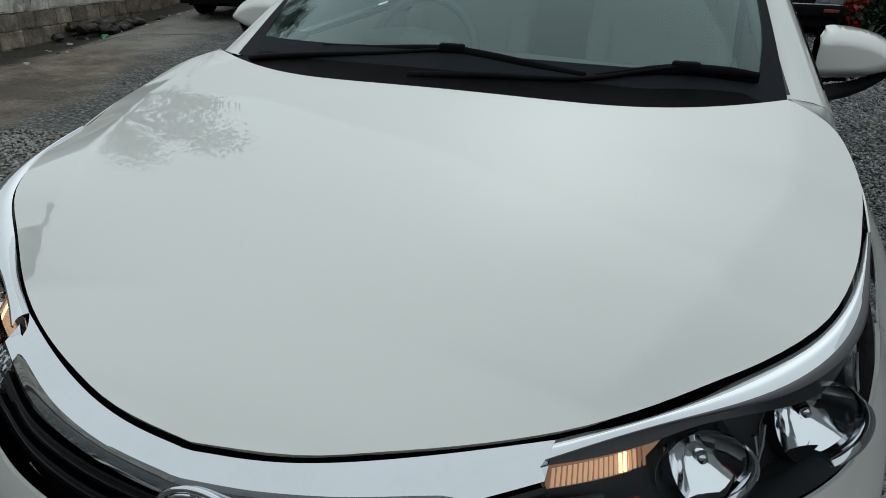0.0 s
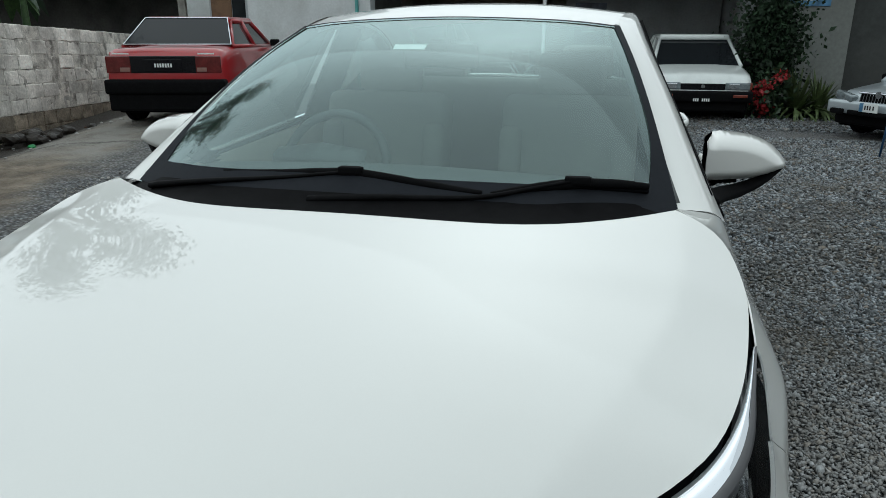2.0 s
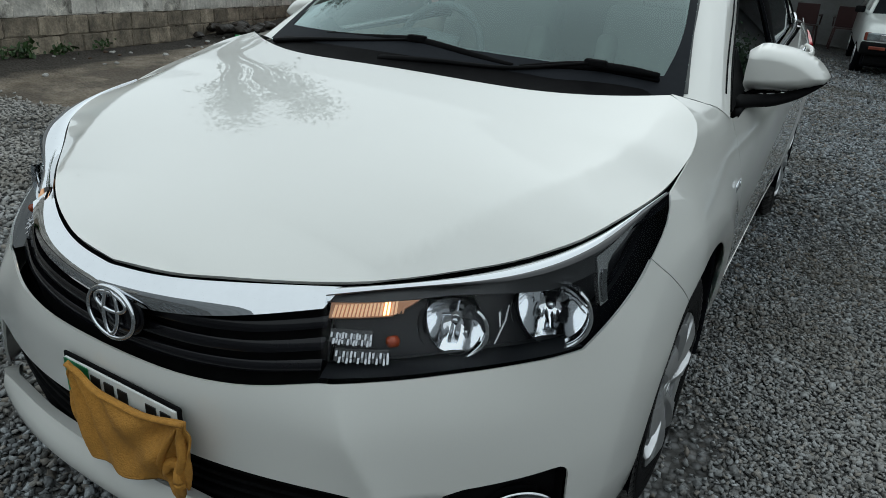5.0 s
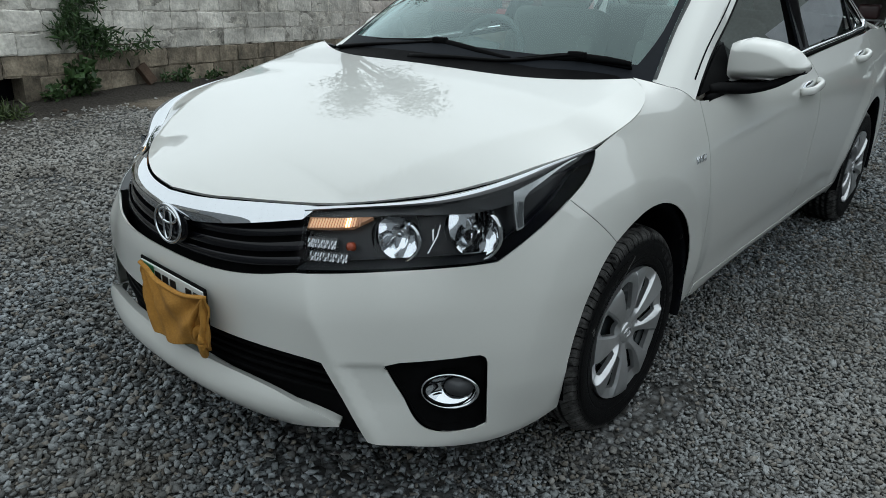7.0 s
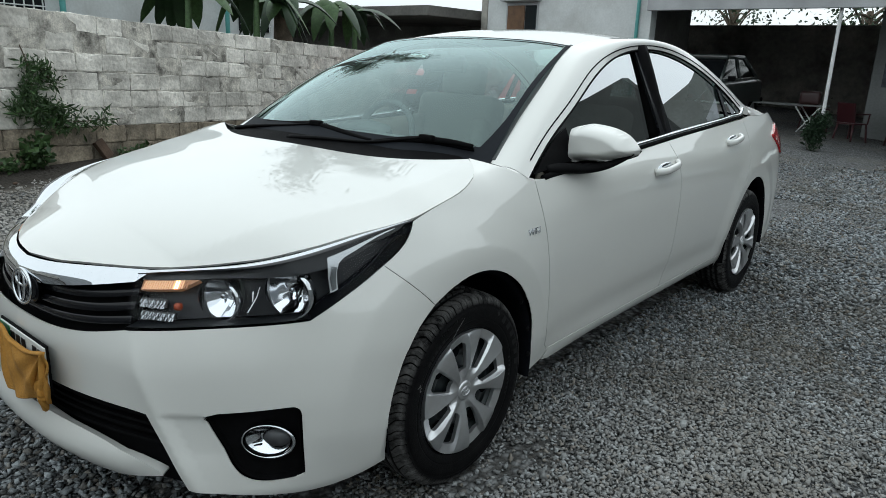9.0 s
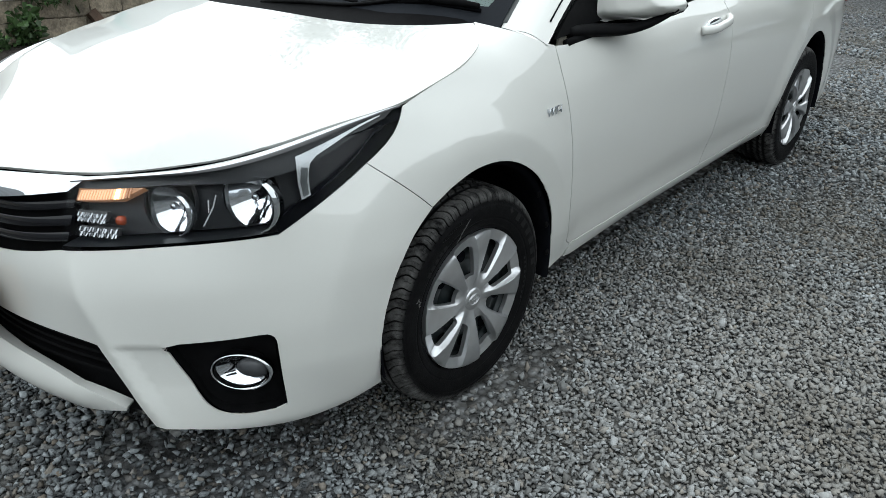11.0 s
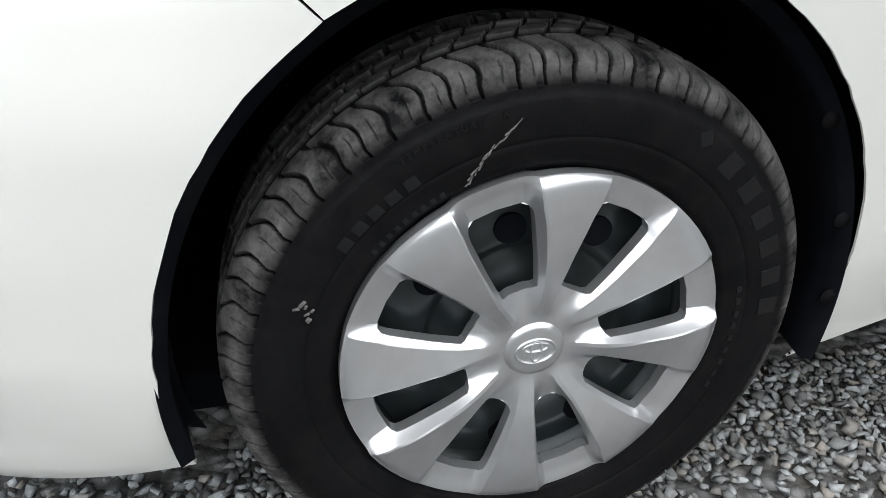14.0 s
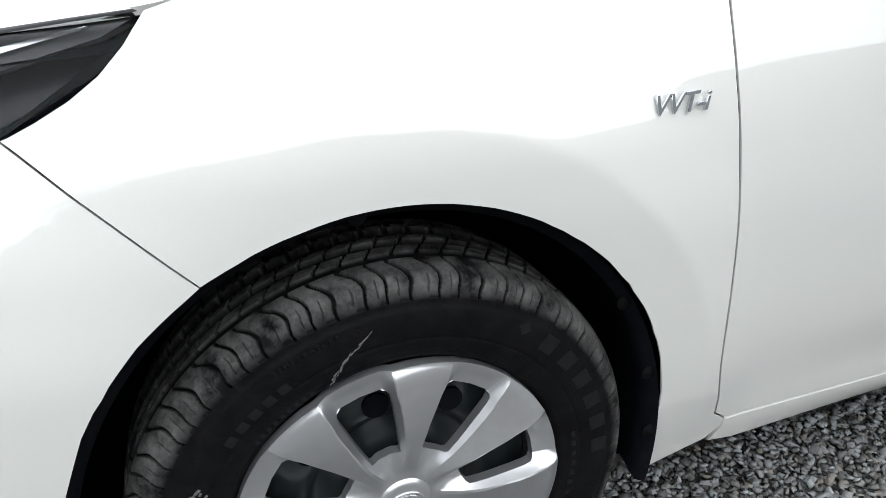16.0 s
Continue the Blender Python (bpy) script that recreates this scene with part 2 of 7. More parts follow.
def panel(name, outline, f, material, parent=None, label="", holes=(), step=0.03, flange=0.012, sign=1, gap=0.0, mirror=False, lift=0.0, fine=0.003):
    """A sheet cut by an outline out of the smooth surface f(u, v), with its edges turned in."""
    from mathutils.geometry import delaunay_2d_cdt
    loops = [dense(l, step * 0.7) for l in (outline, *holes)]
    if gap:
        for i, l in enumerate(loops):
            t = np.roll(l, -1, axis=0) - np.roll(l, 1, axis=0)
            t /= np.linalg.norm(t, axis=1)[:, None] + 1e-12
            turn = np.sign((l[:, 0] * np.roll(l[:, 1], -1) - np.roll(l[:, 0], -1) * l[:, 1]).sum()) * (1 if i == 0 else -1)
            loops[i] = l + gap * turn * np.stack([-t[:, 1], t[:, 0]], 1)
    grid = np.array([(u, v) for u in np.arange(loops[0][:, 0].min(), loops[0][:, 0].max(), step) for v in np.arange(loops[0][:, 1].min(), loops[0][:, 1].max(), step)])
    keep = inside(loops[0], grid)
    for l in loops[1:]:
        keep &= ~inside(l, grid)
    grid = grid[keep]
    border = np.concatenate(loops)
    if len(grid):
        near = np.array([((border - g) ** 2).sum(1).min() for g in grid]) if len(grid) < 20000 else np.ones(len(grid))
        grid = grid[near > (0.45 * step) ** 2]
    pts, edges, base = [], [], 0
    for l in loops:
        edges += [(base + i, base + (i + 1) % len(l)) for i in range(len(l))]
        base += len(l)
    pts = np.concatenate([border, grid]) if len(grid) else border
    vs, _, tris, *_ = delaunay_2d_cdt([Vector(p) for p in pts], edges, [], 0, 1e-7)
    vs = np.array([(v.x, v.y) for v in vs])
    tris = np.array(tris)
    c = vs[tris].mean(1)
    keep = inside(loops[0], c)
    for l in loops[1:]:
        keep &= ~inside(l, c)
    tris = tris[keep]

    def ev(q):
        e = fine
        p0 = f(q[:, 0], q[:, 1])
        du = f(q[:, 0] + e, q[:, 1]) - f(q[:, 0] - e, q[:, 1])
        dv = f(q[:, 0], q[:, 1] + e) - f(q[:, 0], q[:, 1] - e)
        n = np.cross(du, dv) * sign
        n /= np.linalg.norm(n, axis=1)[:, None] + 1e-12
        return p0 + n * lift, n

    P, N = ev(vs)
    F = [tuple(t) for t in tris]
    V, NN = [P], [N]
    count = len(P)
    if flange:
        for i, l in enumerate(loops):
            p, n = ev(l)
            turn = np.sign((l[:, 0] * np.roll(l[:, 1], -1) - np.roll(l[:, 0], -1) * l[:, 1]).sum()) * sign * (1 if i == 0 else -1)
            tan = np.roll(p, -1, axis=0) - np.roll(p, 1, axis=0)
            out = np.cross(tan, n) * turn
            out /= np.linalg.norm(out, axis=1)[:, None] + 1e-12
            q = l + 0.0
            k = len(l)
            V += [p, p - n * flange]
            NN += [out, out]
            F += [(count + i, count + (i + 1) % k, count + k + (i + 1) % k, count + k + i) for i in range(k)]
            count += 2 * k
    V, NN = np.concatenate(V), np.concatenate(NN)
    # face turn follows the normals
    F2 = []
    for t in F:
        g = np.cross(V[t[1]] - V[t[0]], V[t[2]] - V[t[0]])
        F2.append(t if g @ NN[t[0]] >= 0 else t[::-1])
    made = [mesh(name, V, F2, material, parent, label, NN)]
    if mirror:
        S = np.array([-1, 1, 1])
        made.append(mesh(name, V * S, [t[::-1] for t in F2], material, parent, label, NN * S))
    return made


def loft(name, curves, material, parent=None, label="", nu=40, nv=16, mirror=False, flip=False, thick=0.0):
    """A smooth sheet across curves that run side by side."""
    C = np.array([spl(c, nu) for c in curves])
    G = np.array([spl(C[:, i], nv) for i in range(nu)])
    V = G.reshape(-1, 3)
    F = [(i * nv + j, i * nv + j + 1, (i + 1) * nv + j + 1, (i + 1) * nv + j) for i in range(nu - 1) for j in range(nv - 1)]
    if flip:
        F = [f[::-1] for f in F]
    made = [mesh(name, V, F, material, parent, label)]
    if mirror:
        made.append(mesh(name, V * np.array([-1, 1, 1]), [f[::-1] for f in F], material, parent, label))
    if thick:
        for o in made:
            m = o.modifiers.new("thick", "SOLIDIFY")
            m.thickness, m.offset = thick, -1
    return made


def tube(name, pts, radius, material, parent=None, label="", n=40, seg=8, flat=1.0, taper=None, closed=False):
    """A rod along a curve."""
    c = spl(pts, n) if len(pts) > 2 else spl(pts, max(2, n // 4))
    n = len(c)
    t = np.gradient(c, axis=0)
    t /= np.linalg.norm(t, axis=1)[:, None] + 1e-9
    up = np.array([0, 0, 1.0]) if abs(t[:, 2]).mean() < 0.8 else np.array([1.0, 0, 0])
    a = np.cross(t, up); a /= np.linalg.norm(a, axis=1)[:, None] + 1e-9
    b = np.cross(a, t)
    w = np.ones(n) if taper is None else np.interp(np.linspace(0, 1, n), np.linspace(0, 1, len(taper)), taper)
    ang = np.linspace(0, 2 * np.pi, seg, endpoint=False)
    V = (c[:, None] + radius * w[:, None, None] * (np.cos(ang)[None, :, None] * a[:, None] + flat * np.sin(ang)[None, :, None] * b[:, None])).reshape(-1, 3)
    F = [(i * seg + j, i * seg + (j + 1) % seg, (i + 1) * seg + (j + 1) % seg, (i + 1) * seg + j) for i in range(n - 1) for j in range(seg)]
    if closed:
        F += [((n - 1) * seg + j, (n - 1) * seg + (j + 1) % seg, (j + 1) % seg, j) for j in range(seg)]
    else:
        F += [tuple(range(seg))[::-1], tuple((n - 1) * seg + j for j in range(seg))]
    return mesh(name, V, F, material, parent, label)


def lathe(profile, seg, axis="x"):
    """Verts and faces of a profile of (along, radius) turned about an axis."""
    p = np.array(profile, float)
    a = np.linspace(0, 2 * np.pi, seg, endpoint=False)
    V = np.stack([np.broadcast_to(p[:, 0][None], (seg, len(p))), p[:, 1][None] * np.cos(a)[:, None], p[:, 1][None] * np.sin(a)[:, None]], -1).reshape(-1, 3)
    k = len(p)
    F = [(i * k + j, ((i + 1) % seg) * k + j, ((i + 1) % seg) * k + j + 1, i * k + j + 1) for i in range(seg) for j in range(k - 1)]
    return V, F

# ---- the white saloon: one smooth skin, from the front's middle round the left flank to the tail ----
PLAN = spl([(0, -0.012), (0.2, 0.0), (0.40, 0.046), (0.547, 0.112), (0.66, 0.198), (0.79, 0.345), (0.852, 0.48), (0.880, 0.62), (0.8885, 0.80), (0.8885, 1.2), (0.8875, 2.0), (0.886, 2.8),
            (0.882, 3.5), (0.865, 4.0), (0.82, 4.35), (0.70, 4.55), (0.4, 4.635), (0, 4.65)], 3000)
PS = np.concatenate([[0], np.cumsum(np.linalg.norm(np.diff(PLAN, axis=0), axis=1))])
PT = np.gradient(PLAN, axis=0)
PT /= np.linalg.norm(PT, axis=1)[:, None]
S_END = PS[-1]


def sp(x, y):
    """How far round the plan the place nearest to (x, y) lies."""
    return PS[((PLAN - (x, y)) ** 2).sum(1).argmin()]


KNOTS = (0.18, 0.24, 0.30, 0.37, 0.45, 0.56, 0.66, 0.74, 0.82, 0.90, 0.98, 1.05)
STATIONS, PROFILES = [], []


def station(x, y, *offsets):
    """How far the skin stands out of the plan line at each height of KNOTS."""
    STATIONS.append(sp(x, y))
    PROFILES.append(offsets)


station(0.00, 0.00, -.06, -.02, .008, .004, .0, .0, -.02, -.037, -.10, -.20, -.30, -.40)
station(0.30, 0.02, -.05, -.01, .01, .004, .0, -.004, -.028, -.062, -.14, -.22, -.30, -.40)
station(0.45, 0.07, -.04, .0, .012, .006, .0, -.010, -.042, -.085, -.15, -.22, -.30, -.40)
station(0.62, 0.166, -.01, .022, .02, .012, .004, -.010, -.045, -.090, -.155, -.22, -.30, -.40)
station(0.79, 0.345, -.03, .0, .004, .004, .002, -.012, -.036, -.058, -.078, -.112, -.24, -.38)
station(0.88, 0.60, -.05, -.024, -.01, -.002, .0, -.003, -.022, -.048, -.076, -.108, -.20, -.32)
station(0.8885, 0.85, -.06, -.034, -.018, -.006, .002, .004, .002, -.006, -.032, -.072, -.120, -.24)
station(0.8885, 1.10, -.07, -.04, -.026, -.012, -.006, .0, .0, -.005, -.024, -.058, -.120, -.290)
station(0.8885, 1.30, -.075, -.046, -.034, -.022, -.012, -.004, .0, -.005, -.020, -.050, -.09, -.145)
station(0.887, 2.00, -.11, -.075, -.038, -.030, -.014, -.004, .0, .002, -.002, -.018, -.070, -.12)
station(0.885, 2.80, -.11, -.075, -.038, -.030, -.014, -.003, .002, .004, .0, -.014, -.062, -.11)
station(0.881, 3.60, -.07, -.046, -.03, -.018, -.006, .002, .006, .005, -.002, -.022, -.060, -.10)
station(0.82, 4.35, -.06, -.02, -.004, .0, .002, .004, .0, -.006, -.018, -.040, -.075, -.115)
station(0.00, 4.65, -.06, -.02, .0, .004, .006, .006, -.01, -.03, -.05, -.075, -.11, -.2)
STATIONS, PROFILES = np.array(STATIONS), np.array(PROFILES)


CREASE = [sp(0.625, 0.17), sp(0.54, 0.11), sp(0.49, 0.085), sp(0.46, 0.07)]


def skin(s, z, inset=0.0):
    s, z = np.asarray(s, float), np.asarray(z, float)
    side, a = np.sign(s) + (s == 0), np.clip(np.abs(s), 0, 2 * S_END)
    over = a > S_END
    a, side = np.where(over, 2 * S_END - a, a), np.where(over, -side, side)
    rows = np.stack([hermite(STATIONS, PROFILES[:, k], a) for k in range(len(KNOTS))], 1)
    d = hermite(KNOTS, rows, z) - inset
    # swelling round the front wheel arch, and the fold along the foot of the doors
    px, py = np.interp(a, PS, PLAN[:, 0]), np.interp(a, PS, PLAN[:, 1])
    tx, ty = np.interp(a, PS, PT[:, 0]), np.interp(a, PS, PT[:, 1])
    for wy in (0.935, 3.63):
        r = np.hypot((py - wy) / 0.362, (z - 0.325) / 0.39)
        r = r * (1 - 0.15 * np.clip((wy - py) / 0.40, 0, 1) * (wy < 2))
        rim, fall = (1.46 - r) / 0.27, 1.0 - (1.19 - r) * 3.0
        u = -0.035 * np.log(np.exp(-np.clip(rim, -3, 5) / 0.035) + np.exp(-np.clip(fall, -3, 5) / 0.035))
        flare = np.clip(0.06 * np.log1p(np.exp(np.clip(u / 0.06, -30, 30))), 0, 1.2) * (px > 0.7) * np.clip((z - 0.28) / 0.1, 0, 1)
        d = d + 0.0105 * flare
    # the fold down each corner of the bumper and the short one that runs to the fog lamp
    c = np.interp(z, (0.24, 0.45, 0.56, 0.66), (CREASE[0], CREASE[1], CREASE[2], CREASE[3]))
    amount = np.clip((0.70 - z) / 0.15, 0, 1) * (a < 1.0)
    d = d + 0.015 * amount * np.exp(-(np.sqrt((a - c) ** 2 + 0.010 ** 2) - 0.010) / 0.05) * np.clip((z - 0.2) / 0.05, 0, 1)
    shelf = np.clip((a - c) / 0.03, 0, 1) * np.clip((sp(0.80, 0.36) - a) / 0.08, 0, 1) * (a < 1.0)
    d = d - 0.010 * shelf * np.clip((0.448 - z) / 0.008, 0, 1) * np.clip((z - 0.25) / 0.1, 0, 1)
    return np.stack([side * (px + ty * d), py - tx * d, z], -1)


def on(*pts):
    return [(sp(x, y), z) for x, y, z in pts]


def bez(*pts, n=14):
    return [tuple(p) for p in spl(pts, n)]


# outlines on the skin, as (way round, height)
ARCH = [(sp(0.9, 0.935 + 0.359 * math.cos(a)), 0.325 + 0.391 * math.sin(a)) for a in np.linspace(radians(-14), radians(194), 90)]
ARCH_R = [(sp(0.9, 3.63 + 0.355 * math.cos(a)), 0.325 + 0.390 * math.sin(a)) for a in np.linspace(radians(-14), radians(194), 90)]
HOOD_EDGE = [(0.0, 0.042, 0.765), (0.10, 0.055, 0.768), (0.23, 0.10, 0.775), (0.401, 0.194, 0.780), (0.502, 0.268, 0.790), (0.602, 0.354, 0.809), (0.702, 0.450, 0.843), (0.757, 0.57, 0.871), (0.793, 0.735, 0.890)]
LAMP_TOP = [(0.381, 0.146, 0.757), (0.53, 0.28, 0.782), (0.64, 0.385, 0.809), (0.72, 0.50, 0.839), (0.765, 0.61, 0.862), (0.793, 0.733, 0.887)]
LAMP_TOP = [tuple(l + 0.5 * (h - l)) for l, h in zip(np.array(LAMP_TOP), spl(HOOD_EDGE[3:], 6))]
LAMP_LOW = on((0.427, 0.10, 0.647), (0.60, 0.21, 0.663), (0.70, 0.30, 0.673), (0.777, 0.397, 0.681))
LAMP_BACK = on((0.777, 0.397, 0.681), (0.797, 0.50, 0.735), (0.81, 0.611, 0.791), (0.815, 0.70, 0.845))
BUMP_LINE = on((0.81, 0.611, 0.791), (0.86, 0.69, 0.719), (0.89, 0.75, 0.661))


def resample(pts, n=24):
    return [tuple(p) for p in spl(pts, n)]

car = thing("saloon_car", "pearl white four-door saloon parked on grey gravel, side lamp lit", "car")
GAP = 0.0013

# bumper
TOPLINE = resample([(0.0, 0.614), (sp(0.21, 0.03), 0.614), (sp(0.34, 0.06), 0.628), (sp(0.432, 0.09), 0.645)], 16)
lower_in = on((0.621, 0.127, 0.259), (0.585, 0.115, 0.33), (0.545, 0.10, 0.40), (0.515, 0.09, 0.447))
half = TOPLINE + LAMP_LOW[1:] + resample(LAMP_BACK[:3], 10)[1:] + resample(BUMP_LINE, 10)[1:]
arch_front = [p for p in ARCH[::-1] if p[0] < BUMP_LINE[-1][0] and p[1] < 0.655]
arch_front = sorted(arch_front, key=lambda p: -p[1])
half += arch_front[:] + on((0.853, 0.587, 0.229)) + resample(on((0.85, 0.52, 0.219), (0.802, 0.365, 0.215), (0.70, 0.23, 0.238), (0.621, 0.13, 0.259)), 12)
half += resample(lower_in, 8)[1:] + resample([lower_in[-1], (sp(0.38, 0.04), 0.452), (sp(0.2, 0), 0.456), (0.0, 0.457)], 12)[1:-1]
outline = half + [(0.0, 0.457)] + [(-s, z) for s, z in half[::-1]][:-1]
FOG = on((0.626, 0.18, 0.449), (0.66, 0.20, 0.458), (0.768, 0.325, 0.469)) + resample(on((0.778, 0.338, 0.469), (0.790, 0.345, 0.463), (0.795, 0.350, 0.445)), 5) + on((0.795, 0.352, 0.36), (0.79, 0.358, 0.278)) + resample(on((0.780, 0.340, 0.271), (0.735, 0.275, 0.270), (0.700, 0.245, 0.286), (0.665, 0.21, 0.36)), 16) + on((0.645, 0.195, 0.405))
bumper = panel("bumper", outline, skin, PAINT, car, "", holes=(FOG, [(-s, z) for s, z in FOG[::-1]]), step=0.013, gap=0.0009, flange=0.006)[0]
# white lip under the lower grille
lip = resample([(0, 0.372), (sp(0.25, 0.01), 0.369), (sp(0.39, 0.05), 0.358), (sp(0.47, 0.08), 0.338), (sp(0.552, 0.11), 0.294)], 18)
lip_low = resample([(sp(0.552, 0.11), 0.287), (sp(0.43, 0.06), 0.268), (sp(0.23, 0), 0.262), (0, 0.260)], 16)
h = lip + lip_low
panel("lip", h + [(-s, z) for s, z in h[::-1]][1:-1], lambda s, z: skin(s, z, (-0.010 - 0.016 * np.sin(np.pi * np.clip((np.asarray(z) - 0.262) / 0.11, 0, 1))) * np.clip((sp(0.556, 0.11) - np.abs(s)) / 0.12, 0, 1)), PAINT, car, "", step=0.02, flange=0.03)
# dark lower grille
h = [(0, 0.47)] + [(s, z + 0.012) for s, z in resample([(sp(0.2, 0), 0.458), (sp(0.38, 0.04), 0.455), lower_in[-1]], 8)] + [(s + 0.012, z) for s, z in lower_in[::-1]] + [(sp(0.5, 0.08), 0.24), (0, 0.24)]
lower_grille = panel("lower_grille", h + [(-s, z) for s, z in h[::-1]][1:-1], lambda s, z: skin(s, z, 0.045), BLACK, car, "black lower grille", step=0.04)[0]
for z in (0.385, 0.405, 0.425, 0.36):
    w = sp(0.545 - (z - 0.36) * 0.5, 0.1)
    panel("grille_bar", [(-w, z - 0.004), (w, z - 0.004), (w, z + 0.004), (-w, z + 0.004)], lambda s, z: skin(s, z, 0.026), BLACK, car, step=0.05, flange=0.02)
def bright_bowl(r, depth, flutes, top=1.0, wave=0.05):
    """A smooth mirror bowl with upright flutes, open towards +z, its crown cut at top * r."""
    V, F = [(0, 0, -depth)], []
    rings, seg = 10, 48
    for i in range(1, rings + 1):
        u = i / rings
        for j in range(seg):
            a = 2 * math.pi * j / seg
            x, y = u * r * math.cos(a), min(u * r * math.sin(a), top * r)
            tri = abs((x / r * flutes) % 1 - 0.5) if flutes else 0.0
            V.append((x, y, -depth * (1 - u * u) + depth * wave * tri * min(1, 2.5 * (1 - u))))
    F += [(0, 1 + j, 1 + (j + 1) % seg) for j in range(seg)]
    for i in range(1, rings):
        a, b_ = 1 + (i - 1) * seg, 1 + i * seg
        F += [(a + j, b_ + j, b_ + (j + 1) % seg, a + (j + 1) % seg) for j in range(seg)]
    b = bmesh.new()
    vs = [b.verts.new(v) for v in V]
    for f in F:
        b.faces.new([vs[q] for q in f])
    bmesh.ops.recalc_face_normals(b, faces=b.faces)
    return b


def rim_band(r, a0, a1, z0, z1, thick, n=20):
    """A curved strip of a bowl's rim from angle a0 to a1, as a closed solid."""
    V, F = [], []
    for i in range(n):
        a = radians(a0 + (a1 - a0) * i / (n - 1))
        t = thick * math.sin(math.pi * (i + 0.5) / n) ** 0.5
        V += [((r + dr) * math.cos(a), (r + dr) * math.sin(a), z) for dr, z in ((0, z0), (0.0025, z1), (t, z1), (t, z0))]
    for i in range(n - 1):
        F += [(i * 4 + j, i * 4 + (j + 1) % 4, i * 4 + 4 + (j + 1) % 4, i * 4 + 4 + j) for j in range(4)]
    F += [(0, 3, 2, 1), tuple((n - 1) * 4 + j for j in range(4))]
    b = bmesh.new()
    vs = [b.verts.new(v) for v in V]
    for f in F:
        b.faces.new([vs[q] for q in f])
    bmesh.ops.recalc_face_normals(b, faces=b.faces)
    return b


# fog lamps
FOGSHADE = mat("fog_bulb_shade", (0.10, 0.10, 0.105), 0.25, vary=0.1)
for side in (1, -1):
    def fskin(s, z, side=side):
        return skin(np.asarray(s) * side, z, 0.034)
    q = sp(0.740, 0.285)
    seat_hole = [(q + 0.060 * math.cos(a), 0.374 + 0.043 * math.sin(a)) for a in np.linspace(0, 2 * np.pi, 28, endpoint=False)]
    bez_fog = panel("fog_bezel", [(s, z) for s, z in FOG], fskin, BLACK, car, "black fog lamp bezel", holes=(seat_hole,), step=0.03, flange=-0.030, sign=side)[0]
    c = skin(np.array([sp(0.740, 0.285)]), np.array([0.374]), 0.009)[0]
    way = Vector((0.64 * side, -0.77, 0.04)).to_track_quat("Z", "Y").to_matrix().to_4x4()
    squash = Matrix.Diagonal((1.06, 0.72, 1, 1))
    V, F = lathe([(-0.012, 0.066), (0.004, 0.066), (0.009, 0.063), (0.009, 0.060), (0.002, 0.057)], 48)
    fog = mesh("fog_lamp", V[:, [1, 2, 0]], F, CHROME, car, "oval chrome-ringed fog lamp")
    fog.matrix_basis = Matrix.Translation((c[0] * side, c[1], c[2])) @ way @ squash
    part("reflector", bright_bowl(0.060, 0.030, 0), REFLECTOR, fog, "", True)
    part("bulb_shade", cylbm(0.034, 0.031, 0.012, (0.020, 0.006, -0.008), seg=32, bevel=0.003), FOGSHADE, fog, "dark grey bulb shade", True)
    part("shade_rim", cylbm(0.0365, 0.036, 0.004, (0.0195, 0.006, -0.014), seg=32), GLOSSBLACK, fog)
    # two slim black bars draw the dark stripes low in the bowl
    for k in (0, 1):
        part("reflector_rib", boxbm((0.026, 0.0035, 0.004), (-0.030, -0.016 - 0.011 * k, -0.012), 0.001, (0, 0, 24)), GLOSSBLACK, fog)
    V, F = lathe([(0.012, 0.0), (0.0115, 0.02), (0.009, 0.042), (0.004, 0.0585)], 40)
    mesh("lens", V[:, [1, 2, 0]], F, LENS, fog)

# upper grille: dark backing, three slats, chrome band and emblem
h = [(0, 0.555)] + [(s, z - 0.05) for s, z in TOPLINE[1:]] + [(sp(0.43, 0.09) + 0.01, 0.70), (sp(0.39, 0.07), 0.765), (0, 0.765)]
grille = panel("upper_grille", h + [(-s, z) for s, z in h[::-1]][1:-1], lambda s, z: skin(s, z, 0.05), BLACK, car, "black slatted upper grille", step=0.04)[0]
for i, (z0, z1) in enumerate(((0.619, 0.637), (0.650, 0.669), (0.683, 0.700))):
    w = sp(0.428, 0.09)
    rise = lambda s, k=i: 0.034 * (np.abs(s) / w) ** 2
    bar = [(-w, z0), (w, z0), (w, z1), (-w, z1)]
    panel("grille_slat", bar, lambda s, z: skin(s, z + rise(s), 0.016 + 0.5 * np.abs(z - (z0 + z1) / 2)), GLOSSBLACK, car, step=0.02, flange=0.03)
up = [(x + 0.0045 * nx, y - 0.0045 * (1 - nx * nx) ** 0.5, z - 0.0062) for (x, y, z), nx in zip(HOOD_EDGE[:4], (0.0, 0.2, 0.4, 0.6))]
dn = [tuple(skin(np.array([s]), np.array([z]), -0.004)[0]) for s, z in ((0, 0.700), (sp(0.09, 0.0), 0.706), (sp(0.24, 0.01), 0.724), (sp(0.393, 0.165), 0.753))]
A, B = spl(up, 20), spl(dn, 20)
swell = (1 - np.linspace(0, 1, 20) ** 2)[:, None]
M = A * 0.36 + B * 0.64 + np.array([0, -0.014, 0.008]) * swell  # its fullness dies out towards the lamps
A, M, B = [np.concatenate([(c * np.array([-1, 1, 1]))[:0:-1], c]) for c in (A, M, B)]
loft("chrome_band", [A, M, B], CHROME, car, "chrome grille band", nu=60, nv=10, flip=True)


